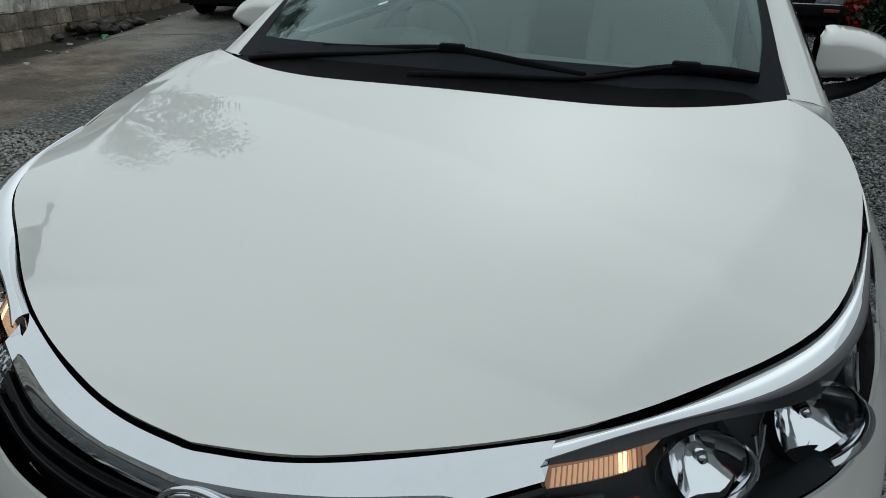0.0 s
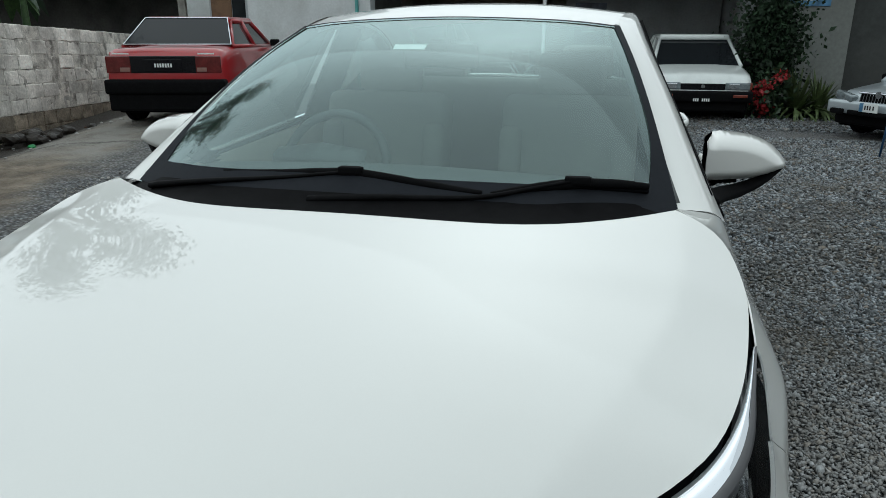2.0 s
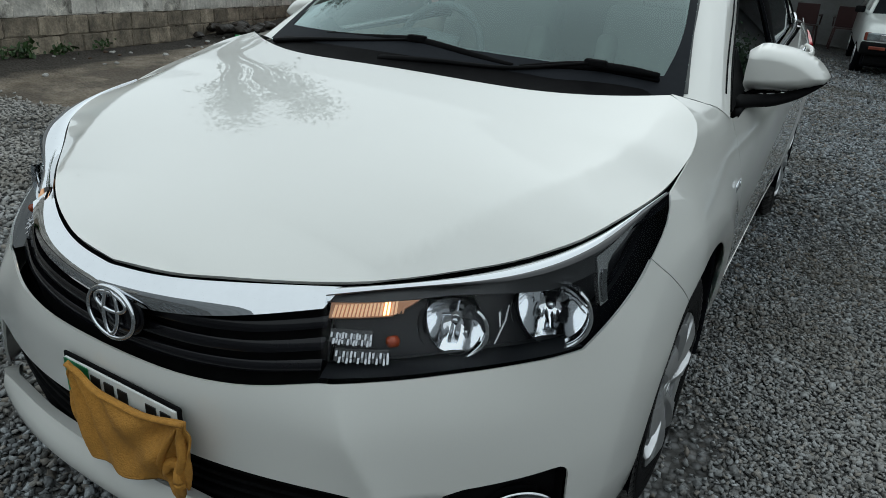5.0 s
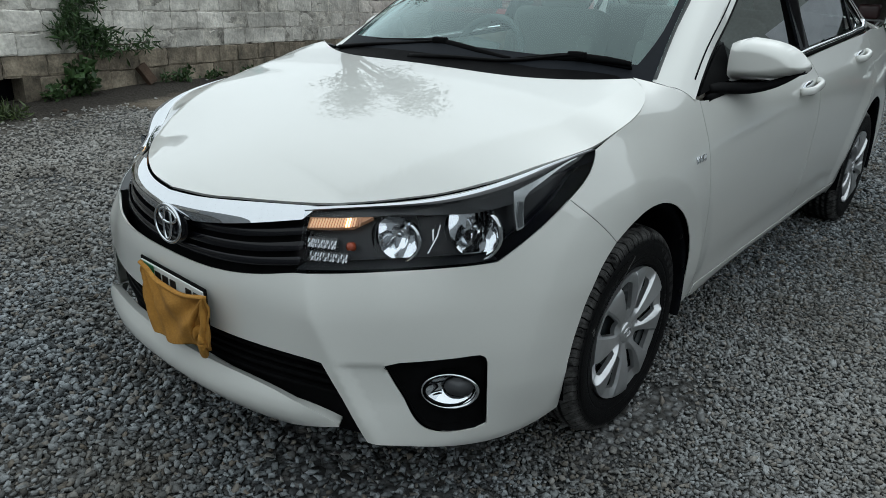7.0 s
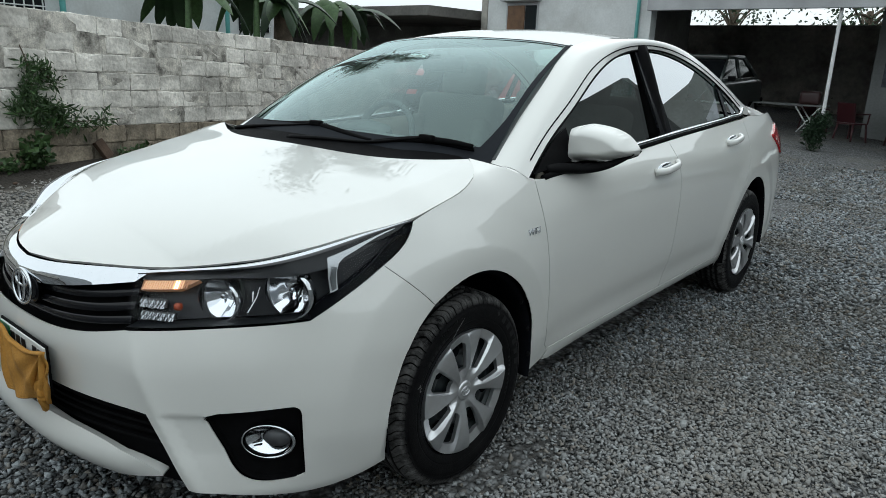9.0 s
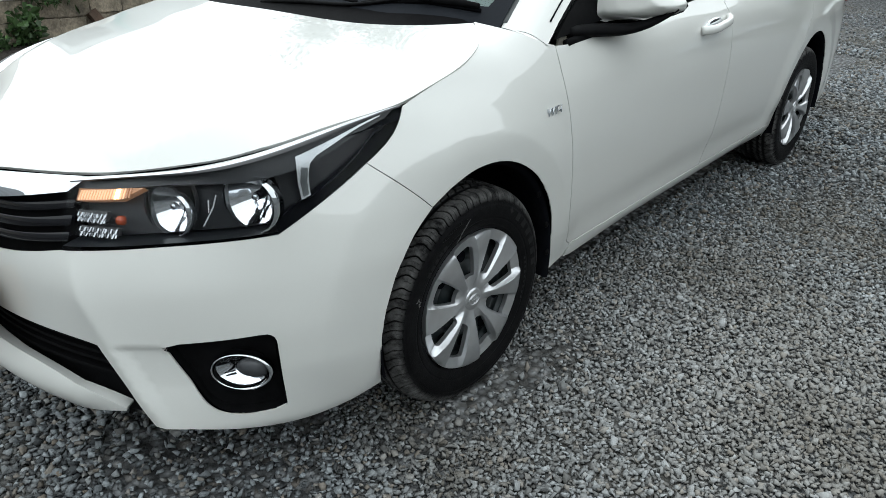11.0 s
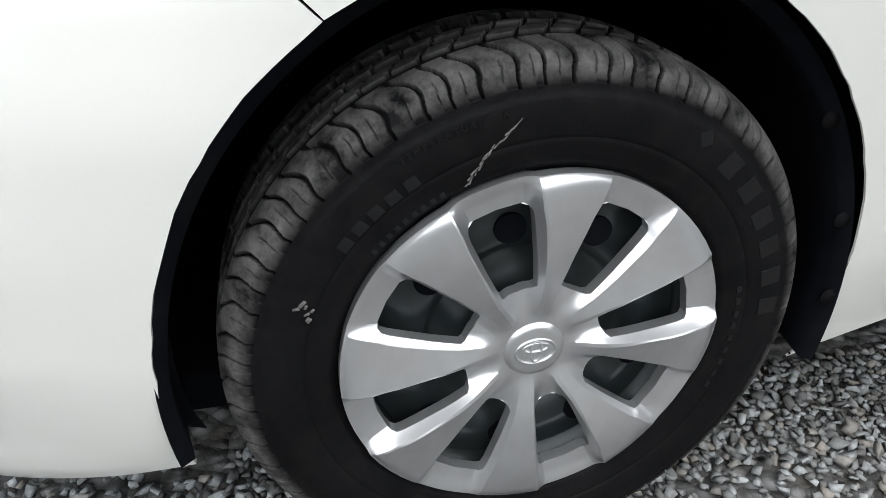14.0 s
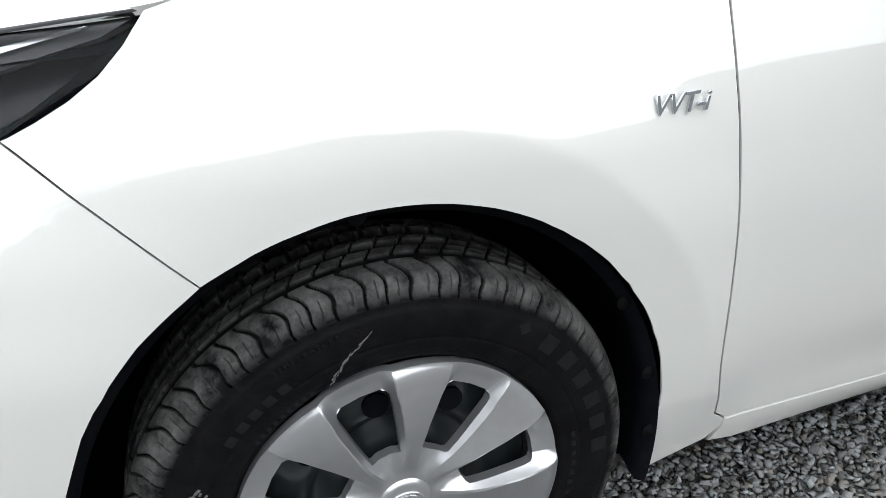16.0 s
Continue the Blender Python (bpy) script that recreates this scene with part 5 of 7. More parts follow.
    for k in range(19):
        s0 = sp(0.420, 0.125) + k * 0.0078
        panel("flute", [(s0, 0.732 + k * 0.0006), (s0 + 0.0045, 0.732 + k * 0.0006), (s0 + 0.008, 0.750 + k * 0.0006), (s0 + 0.0035, 0.750 + k * 0.0006)], sk(0.021), AMBERLIT if k in (13, 14) else AMBERFLUTE if k < 17 else AMBER, amber, "", step=0.01, flange=0.003, sign=side)
    # small bright accent between the bowls
    q = sp(0.642, 0.33)
    for o_ in ([(q - 0.020, 0.690), (q - 0.016, 0.691), (q + 0.009, 0.728), (q + 0.017, 0.752), (q + 0.014, 0.752), (q + 0.005, 0.728)],
               [(q - 0.006, 0.716), (q - 0.003, 0.718), (q - 0.002, 0.742), (q - 0.006, 0.740)]):
        panel("accent", o_, sk(0.034), SATIN, lamp, "bright stroke between the bowls", step=0.01, flange=0.008, sign=side)
    part("amber_bulb", cylbm(0.011, 0.009, 0.020, tuple(skin(np.array([sp(0.515, 0.18) * side]), np.array([0.699]), 0.030)[0]), (78, 0, -20 * side), 16, bevel=0.003), AMBERDEEP, lamp, "deep orange bulb", True)
    for z0, z1, x0, x1 in ((0.690, 0.710, 0.428, 0.505), (0.664, 0.682, 0.442, 0.545)):
        cl = [(sp(x0, 0.1), z0), (sp(x1, 0.12), z0 + 0.004), (sp(x1, 0.12), z1 + 0.002), (sp(x0, 0.1), z1)]
        r1 = panel("side_reflector", cl, sk(0.034), SMOKED, lamp, "clear faceted reflector", step=0.008, flange=0.012, sign=side)[0]
        for k in range(15):
            for j in range(2):
                s0 = sp(x0, 0.1) + 0.003 + k * (sp(x1, 0.12) - sp(x0, 0.1)) / 15
                zz = z0 + 0.002 + j * 0.0085
                tilt = ((k * 7 + j * 5) % 4 - 1.5) * 0.22
                rake = ((k * 3 + j * 7) % 5 - 2) * 0.30 + 0.25
                panel("facet", [(s0, zz), (s0 + 0.0042, zz), (s0 + 0.0042, zz + 0.0072), (s0, zz + 0.0072)], (lambda s, z, side=side, s0=s0, zz=zz, tilt=tilt, rake=rake: skin(np.asarray(s) * side, z, 0.028 + tilt * (np.asarray(s) - s0 - 0.004) + rake * (np.asarray(z) - zz - 0.004))), CELL, r1, "", step=0.01, flange=0.004, sign=side)
    # bright blade at the outer end
    top = resample([(sp(0.772, 0.468), 0.824), (sp(0.79, 0.60), 0.856), (sp(0.80, 0.69), 0.876)], 8)
    bl = top + resample([(sp(0.80, 0.685), 0.872), (sp(0.792, 0.60), 0.850), (sp(0.782, 0.53), 0.826), (sp(0.783, 0.495), 0.806), (sp(0.795, 0.481), 0.775), (sp(0.80, 0.478), 0.744)], 14)
    bl += [(sp(0.798, 0.456), 0.737), (sp(0.788, 0.457), 0.775)]
    blade = panel("blade", bl, sk(0.016), SATIN, lamp, "bright curved blade", step=0.010, flange=0.010, sign=side)[0]
    # dim grey inset that draws the reflection in the blade's upright part
    face = [(sp(0.7985, 0.461), 0.744), (sp(0.799, 0.474), 0.748), (sp(0.795, 0.476), 0.772), (sp(0.785, 0.487), 0.800), (sp(0.781, 0.474), 0.803), (sp(0.790, 0.463), 0.775)]
    panel("mirror_face", face, sk(0.0125), REFLECTGREY, blade, "grey reflection laid on the blade", step=0.010, flange=0.002, sign=side)

# ---- the cabin ----
dash = [[(-0.70, 1.25, 0.955), (-0.3, 1.16, 0.965), (0, 1.15, 0.968), (0.3, 1.16, 0.965), (0.70, 1.25, 0.955)], [(-0.70, 1.50, 0.975), (-0.3, 1.46, 0.99), (0, 1.45, 0.995), (0.3, 1.46, 0.99), (0.70, 1.50, 0.975)],
        [(-0.70, 1.68, 0.94), (-0.3, 1.68, 0.955), (0, 1.68, 0.955), (0.3, 1.68, 0.945), (0.70, 1.68, 0.94)], [(-0.70, 1.72, 0.70), (-0.3, 1.74, 0.70), (0, 1.74, 0.70), (0.3, 1.74, 0.70), (0.70, 1.72, 0.70)]]
loft("dashboard", dash, DARKTRIM, car, "grey moulded dashboard", nu=24, nv=24)
pillow("instrument_hood", [(-0.55, 0.94), (-0.2, 0.94), (-0.22, 1.01), (-0.375, 1.03), (-0.53, 1.01)], 1.70, 0.12, 0.08, DARKTRIM, car, "", step=0.03)
wheel_ring = [(-0.375 + 0.185 * math.cos(a), 1.80 + 0.06 * math.sin(a), 0.93 + 0.175 * math.sin(a)) for a in np.linspace(0, 2 * np.pi, 33)[:-1]]
tube("steering_wheel", wheel_ring, 0.016, DARKTRIM, car, "grey three-spoke steering wheel", n=64, seg=10, closed=True)
for a in (0, 180, 270):
    tube("wheel_spoke", [(-0.375, 1.79, 0.93), (-0.375 + 0.18 * math.cos(radians(a)), 1.80 + 0.05 * math.sin(radians(a)), 0.93 + 0.17 * math.sin(radians(a)))], 0.02, DARKTRIM, car, n=16)
part("airbag_cover", boxbm((0.17, 0.05, 0.13), (-0.375, 1.78, 0.925), 0.022, (20, 0, 0), 3), DARKTRIM, car)
def seat(x, y, width, rests):
    s = part("seat_back", boxbm((width, 0.16, 0.62), (x, y, 0.83), 0.06, (-14, 0, 0), 4), FABRIC, car, "beige cloth seat", True)
    part("seat_cushion", boxbm((width, 0.52, 0.18), (x, y - 0.34, 0.50), 0.06, (6, 0, 0), 4), FABRIC, car, "", True)
    for r in rests:
        part("headrest", boxbm((0.26, 0.10, 0.17), (r, y + 0.085, 1.215), 0.045, (-10, 0, 0), 4), FABRIC, s, "", True)
        for d in (-0.05, 0.05):
            part("headrest_post", cylbm(0.006, 0.006, 0.12, (r + d, y + 0.075, 1.11)), CHROME, s)
    for e in (-1, 1):
        part("bolster", boxbm((0.09, 0.15, 0.44), (x + e * (width / 2 - 0.045), y - 0.05, 0.80), 0.04, (-14, 0, 0), 3), FABRIC, s, "", True)
seat(-0.37, 2.34, 0.52, (-0.37,))
seat(0.37, 2.34, 0.52, (0.37,))
seat(0.0, 3.28, 1.24, (-0.38, 0.38))
part("parcel_shelf", boxbm((1.26, 0.55, 0.03), (0, 3.60, 1.03), 0.01), DARKTRIM, car)
part("cabin_floor", boxbm((1.44, 2.4, 0.04), (0, 2.3, 0.32), 0.01), DARKTRIM, car)
for side in (1, -1):
    loft("door_trim", [[(side * 0.76, 1.40, 0.35), (side * 0.76, 2.4, 0.35), (side * 0.75, 3.5, 0.35)], [(side * 0.75, 1.40, 0.75), (side * 0.74, 2.4, 0.75), (side * 0.73, 3.5, 0.78)], [(side * 0.785, 1.38, 0.955), (side * 0.77, 2.4, 0.99), (side * 0.73, 3.6, 1.04)]], TRIM, car, "beige door trim", nu=20, nv=10, thick=0.01)
    tube("inner_pillar", [(side * 0.735, 2.49, 1.0), (side * 0.66, 2.50, 1.2), (side * 0.575, 2.51, 1.395)], 0.05, BLACK, car, n=12, seg=10)
    tube("pillar_trim", [(side * 0.695, 1.25, 0.985), (side * 0.64, 1.48, 1.12), (side * 0.585, 1.75, 1.265), (side * 0.525, 2.0, 1.375)], 0.024, DARKTRIM, car, n=20, seg=8)
liner = [[(0.53, y, 1.372 + 0.05 * math.sin(math.pi * (y - 1.95) / 1.4)) for y in (2.0, 2.4, 2.8, 3.25)], [(0.25, y, 1.40 + 0.045 * math.sin(math.pi * (y - 1.95) / 1.4)) for y in (1.98, 2.4, 2.8, 3.25)]]
loft("headlining", liner + [mir(c) for c in liner[::-1]], mat("ivory_headlining", (0.62, 0.60, 0.55), 0.9, vary=0.05), car, "ivory headlining", nu=16, nv=16)
part("rear_view_mirror", boxbm((0.24, 0.03, 0.075), (0.0, 1.80, 1.300), 0.014, (10, 0, 0), 3), BLACK, car, "black rear-view mirror", True)
part("mirror_mount", boxbm((0.05, 0.05, 0.04), (0, 1.775, 1.335), 0.01), BLACK, car)
part("sticker", boxbm((0.10, 0.002, 0.028), (-0.075, 1.708, 1.330), 0.0005, (-62 + 90 - 90, 0, 0)), PLATEWHITE, car, "small white windscreen sticker")
# cloth over the plate
cloth_outline = bez((-0.055, 0.573), (-0.014, 0.557), (0.05, 0.546), (0.11, 0.541), (0.17, 0.549), (0.255, 0.570), n=22) + bez((0.262, 0.516), (0.266, 0.457), (0.245, 0.420), (0.212, 0.410), n=10) + bez((0.177, 0.416), (0.12, 0.402), (0.062, 0.394), (-0.02, 0.388), n=12) + bez((-0.045, 0.415), (-0.06, 0.45), (-0.068, 0.498), n=8)
def cloth_f(x, z):
    x, z = np.asarray(x, float), np.asarray(z, float)
    free = np.clip((0.575 - z) / 0.06, 0.1, 1)
    # folds that fan out from the two upper corners
    a1 = np.arctan2(0.60 - z, x + 0.08)
    a2 = np.arctan2(0.60 - z, 0.29 - x)
    w = 0.007 * np.sin(17 * a1) * np.exp(-((x + 0.02) / 0.14) ** 2) + 0.008 * np.sin(15 * a2 + 1.0) * np.exp(-((x - 0.20) / 0.12) ** 2) + 0.003 * np.sin(48 * z + 20 * x)
    belly = 0.018 * np.exp(-((x - 0.10) / 0.13) ** 2) * np.clip((0.55 - z) / 0.08, 0, 1)
    pinch = 0.022 * np.exp(-((x - 0.232) / 0.018) ** 2) * np.clip((0.50 - z) / 0.05, 0, 1)
    return np.stack([x, -0.040 - w * free - belly + pinch, z], -1)
cloth = panel("cloth", cloth_outline, cloth_f, CLOTH, None, "", step=0.008, flange=0.004)[0]
m = cloth.modifiers.new("thick", "SOLIDIFY"); m.thickness = 0.004
def on_cloth(x, z, out=0.006):
    p = cloth_f(x, z)
    return (float(p[0]), float(p[1]) - out, float(p[2]))
tube("hem", [on_cloth(x, z - 0.004, 0.002) for x, z in cloth_outline[:22:3]], 0.0065, CLOTH, cloth, n=40, seg=8, flat=0.7)
tube("pleat", [on_cloth(x, z, 0.004) for x, z in ((0.250, 0.562), (0.246, 0.535), (0.251, 0.50), (0.243, 0.465), (0.248, 0.435))], 0.011, CLOTH, cloth, n=30, seg=10, flat=0.7, taper=(0.5, 0.8, 1.0, 1.1, 0.9))
tube("pleat", [on_cloth(x, z, 0.002) for x, z in ((0.243, 0.560), (0.222, 0.52), (0.205, 0.48), (0.196, 0.44))], 0.009, CLOTH, cloth, n=30, seg=10, flat=0.6, taper=(0.5, 0.9, 1.0, 0.8))
tube("loop", [on_cloth(0.224 + 0.017 * math.cos(a) + 0.004 * math.sin(2 * a), 0.438 + 0.034 * math.sin(a), 0.008 + 0.006 * math.cos(a)) for a in np.linspace(0.3, 2 * math.pi + 0.3, 14)], 0.0085, CLOTH, cloth, n=48, seg=10, flat=1.4)
tagged(cloth, "crumpled mustard cloth draped over the number plate", "cloth")
# daylight passes the panes
for o in car.children_recursive:
    if o.type == "MESH" and o.data.materials and o.data.materials[0] in (SCREEN, SIDEGLASS, LENS):
        o.visible_shadow = False

# ---- the yard ----
def ground_z(x, y):
    x, y = np.asarray(x, float), np.asarray(y, float)
    far = np.clip((y - 4.5) / 8.5, 0, 1)
    far = far * far * (3 - 2 * far)
    side = np.clip((1.0 - x) / 5.5, 0, 1)
    edge = np.clip((-4.2 - x) / 2.0, 0, 1)
    ditch = np.clip((1.35 - (x + 5.42) * 0.958 - (y - 0.1) * 0.287) / 0.8, 0, 1) * np.clip((y - 3.0) / 3.0, 0, 1) * np.clip((14 - y) / 3, 0, 1)
    return far * (-0.24 + 0.40 * side) * np.clip((40 - y) / 20, 0, 1) + 0.05 * edge * (1 - far) - 0.17 * ditch


def gz(x, y):
    return float(ground_z(np.array([x]), np.array([y]))[0])


def gravel_material():
    m = bpy.data.materials.new("gravel_and_earth")
    m.use_nodes = True
    t = m.node_tree
    L = t.links.new
    p = t.nodes["Principled BSDF"]
    p.inputs["Roughness"].default_value = 0.9
    co = t.nodes.new("ShaderNodeTexCoord")
    def noise_node(scale, detail=5, rough=0.55):
        n = t.nodes.new("ShaderNodeTexNoise")
        n.inputs["Scale"].default_value, n.inputs["Detail"].default_value, n.inputs["Roughness"].default_value = scale, detail, rough
        L(co.outputs["Object"], n.inputs["Vector"])
        return n.outputs[0]
    def remap(src, a, b, c, d):
        r = t.nodes.new("ShaderNodeMapRange")
        for i, v in enumerate((a, b, c, d)):
            r.inputs[i + 1].default_value = v
        L(src, r.inputs[0])
        return r.outputs[0]
    def mix(fac, a, b, kind="MIX"):
        x = t.nodes.new("ShaderNodeMix")
        x.data_type, x.blend_type = "RGBA", kind
        if isinstance(fac, float):
            x.inputs[0].default_value = fac
        else:
            L(fac, x.inputs[0])
        for i, v in ((6, a), (7, b)):
            if isinstance(v, tuple):
                x.inputs[i].default_value = (*v, 1)
            else:
                L(v, x.inputs[i])
        return x.outputs[2]
    def math_node(op, a, b):
        x = t.nodes.new("ShaderNodeMath")
        x.operation = op
        for i, v in enumerate((a, b)):
            if isinstance(v, float):
                x.inputs[i].default_value = v
            else:
                L(v, x.inputs[i])
        return x.outputs[0]
    v = t.nodes.new("ShaderNodeTexVoronoi")
    v.inputs["Scale"].default_value = 38
    L(co.outputs["Object"], v.inputs["Vector"])
    v2 = t.nodes.new("ShaderNodeTexVoronoi")
    v2.inputs["Scale"].default_value = 27
    L(co.outputs["Object"], v2.inputs["Vector"])
    sep = t.nodes.new("ShaderNodeSeparateColor")
    L(v.outputs["Color"], sep.inputs[0])
    stone = mix(remap(sep.outputs[0], 0, 1, 0, 1), (0.06, 0.063, 0.067), (0.33, 0.34, 0.35))
    stone = mix(remap(sep.outputs[1], 0.8, 1, 0, 0.5), stone, (0.20, 0.16, 0.12))
    # the shade between stones is put into the colour, darker towards each gap
    gaps = remap(v.outputs["Distance"], 0.2, 0.7, 0.95, 0.22)
    stone = mix(1.0, stone, gaps, "MULTIPLY")
    dust = remap(noise_node(0.8, 6, 0.6), 0.46, 0.66, 0.05, 0.7)
    stone = mix(dust, stone, (0.145, 0.135, 0.117))
    earth = mix(remap(noise_node(2.5, 8, 0.65), 0.35, 0.65, 0, 1), (0.105, 0.082, 0.058), (0.26, 0.22, 0.17))
    wet = remap(noise_node(0.9, 6, 0.7), 0.50, 0.58, 0.0, 0.75)
    earth = mix(wet, earth, (0.075, 0.06, 0.045))
    sx = t.nodes.new("ShaderNodeSeparateXYZ")
    L(co.outputs["Object"], sx.inputs[0])
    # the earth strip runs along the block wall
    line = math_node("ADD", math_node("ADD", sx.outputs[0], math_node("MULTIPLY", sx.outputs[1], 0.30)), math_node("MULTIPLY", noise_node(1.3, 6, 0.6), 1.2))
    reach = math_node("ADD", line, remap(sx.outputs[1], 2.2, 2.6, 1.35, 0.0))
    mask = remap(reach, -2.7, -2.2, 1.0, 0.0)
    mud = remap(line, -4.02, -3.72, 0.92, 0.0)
    # a paler trodden stretch by the red car, with a dark wet run across it
    pale = math_node("MULTIPLY", remap(sx.outputs[1], 5.4, 6.2, 0.0, 1.0), remap(noise_node(1.7, 6, 0.6), 0.35, 0.55, 0.25, 0.85))
    earth = mix(pale, earth, (0.27, 0.26, 0.235))
    run = math_node("ADD", math_node("ADD", sx.outputs[1], math_node("MULTIPLY", sx.outputs[0], -0.62)), math_node("MULTIPLY", noise_node(2.2, 7, 0.7), 1.1))
    run = math_node("ABSOLUTE", math_node("ADD", run, -10.75), 0.0)
    earth = mix(math_node("MULTIPLY", remap(run, 0.03, 0.13, 0.8, 0.0), remap(noise_node(5.0, 6, 0.7), 0.40, 0.55, 0.2, 1.0)), earth, (0.05, 0.045, 0.038))
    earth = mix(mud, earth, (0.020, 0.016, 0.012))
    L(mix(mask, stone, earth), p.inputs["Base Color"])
    h = math_node("ADD", math_node("MULTIPLY", v.outputs["Distance"], -1.0), math_node("MULTIPLY", v2.outputs["Distance"], -0.8))
    h = math_node("ADD", h, math_node("MULTIPLY", noise_node(9, 6, 0.6), 1.2))
    b = t.nodes.new("ShaderNodeBump")
    b.inputs["Strength"].default_value, b.inputs["Distance"].default_value = 0.9, 0.018
    L(h, b.inputs["Height"])
    L(b.outputs[0], p.inputs["Normal"])
    return m


n = 220
gx = np.linspace(-1, 1, n)
gx = np.sign(gx) * (np.abs(gx) * 16 + np.abs(gx) ** 8 * 1500)
X, Y = np.meshgrid(gx, gx + 4)
Z = ground_z(X, Y)
V = np.stack([X, Y, Z], -1).reshape(-1, 3)
F = [(i * n + j, i * n + j + 1, (i + 1) * n + j + 1, (i + 1) * n + j) for i in range(n - 1) for j in range(n - 1)]
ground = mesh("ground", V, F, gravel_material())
tagged(ground, "grey gravel yard with dusty earth along the block wall", "ground", kind="structure")

STONE = mat("crushed_stone", (0.190, 0.204, 0.213), 0.8, vary=0.35, scale=40, fine=200, island=0.78, spec=0.3)
t = STONE.node_tree
gi = t.nodes.new("ShaderNodeNewGeometry")
wn1 = t.nodes.new("ShaderNodeTexWhiteNoise"); wn1.noise_dimensions = "1D"
t.links.new(gi.outputs["Random Per Island"], wn1.inputs["W"])
mr = t.nodes.new("ShaderNodeMapRange"); mr.inputs[1].default_value, mr.inputs[2].default_value, mr.inputs[4].default_value = 0.74, 1.0, 0.7
t.links.new(wn1.outputs["Value"], mr.inputs[0])
mx = t.nodes.new("ShaderNodeMix"); mx.data_type = "RGBA"; mx.inputs[7].default_value = (0.24, 0.20, 0.155, 1)
pb = t.nodes["Principled BSDF"]
src = pb.inputs["Base Color"].links[0].from_socket
t.links.new(mr.outputs[0], mx.inputs[0]); t.links.new(src, mx.inputs[6]); t.links.new(mx.outputs[2], pb.inputs["Base Color"])

# brown dust lies over the stones in patches
ps = t.nodes.new("ShaderNodeTexNoise"); ps.inputs["Scale"].default_value, ps.inputs["Detail"].default_value = 1.1, 5
t.links.new(gi.outputs["Position"], ps.inputs["Vector"])
dm = t.nodes.new("ShaderNodeMapRange"); dm.inputs[1].default_value, dm.inputs[2].default_value, dm.inputs[4].default_value = 0.47, 0.64, 0.5
# pale dust in a round patch beside the front wheel
dc = t.nodes.new("ShaderNodeVectorMath"); dc.operation = "DISTANCE"; dc.inputs[1].default_value = (1.65, 1.5, 0.0)
dd = t.nodes.new("ShaderNodeMapRange"); dd.inputs[1].default_value, dd.inputs[2].default_value, dd.inputs[3].default_value, dd.inputs[4].default_value = 0.3, 1.4, 0.45, 0.0
pd = t.nodes.new("ShaderNodeMix"); pd.data_type = "RGBA"; pd.inputs[7].default_value = (0.40, 0.38, 0.35, 1)
t.links.new(gi.outputs["Position"], dc.inputs[0]); t.links.new(dc.outputs["Value"], dd.inputs[0])
xs = t.nodes.new("ShaderNodeSeparateXYZ"); t.links.new(gi.outputs["Position"], xs.inputs[0])
xd = t.nodes.new("ShaderNodeMapRange"); xd.inputs[1].default_value, xd.inputs[2].default_value, xd.inputs[3].default_value, xd.inputs[4].default_value = -3.0, -1.2, 0.75, 0.0  # paler towards the wall too: the stronger daylight there, put into the colour
da = t.nodes.new("ShaderNodeMath"); da.operation = "MAXIMUM"
t.links.new(xs.outputs[0], xd.inputs[0]); t.links.new(xd.outputs[0], da.inputs[0]); t.links.new(dd.outputs[0], da.inputs[1])
t.links.new(da.outputs[0], pd.inputs[0]); t.links.new(mx.outputs[2], pd.inputs[6])
t.links.new(ps.outputs[0], dm.inputs[0])
dx = t.nodes.new("ShaderNodeMix"); dx.data_type = "RGBA"; dx.inputs[7].default_value = (0.125, 0.108, 0.083, 1)
t.links.new(dm.outputs[0], dx.inputs[0]); t.links.new(pd.outputs[2], dx.inputs[6]); t.links.new(dx.outputs[2], pb.inputs["Base Color"])


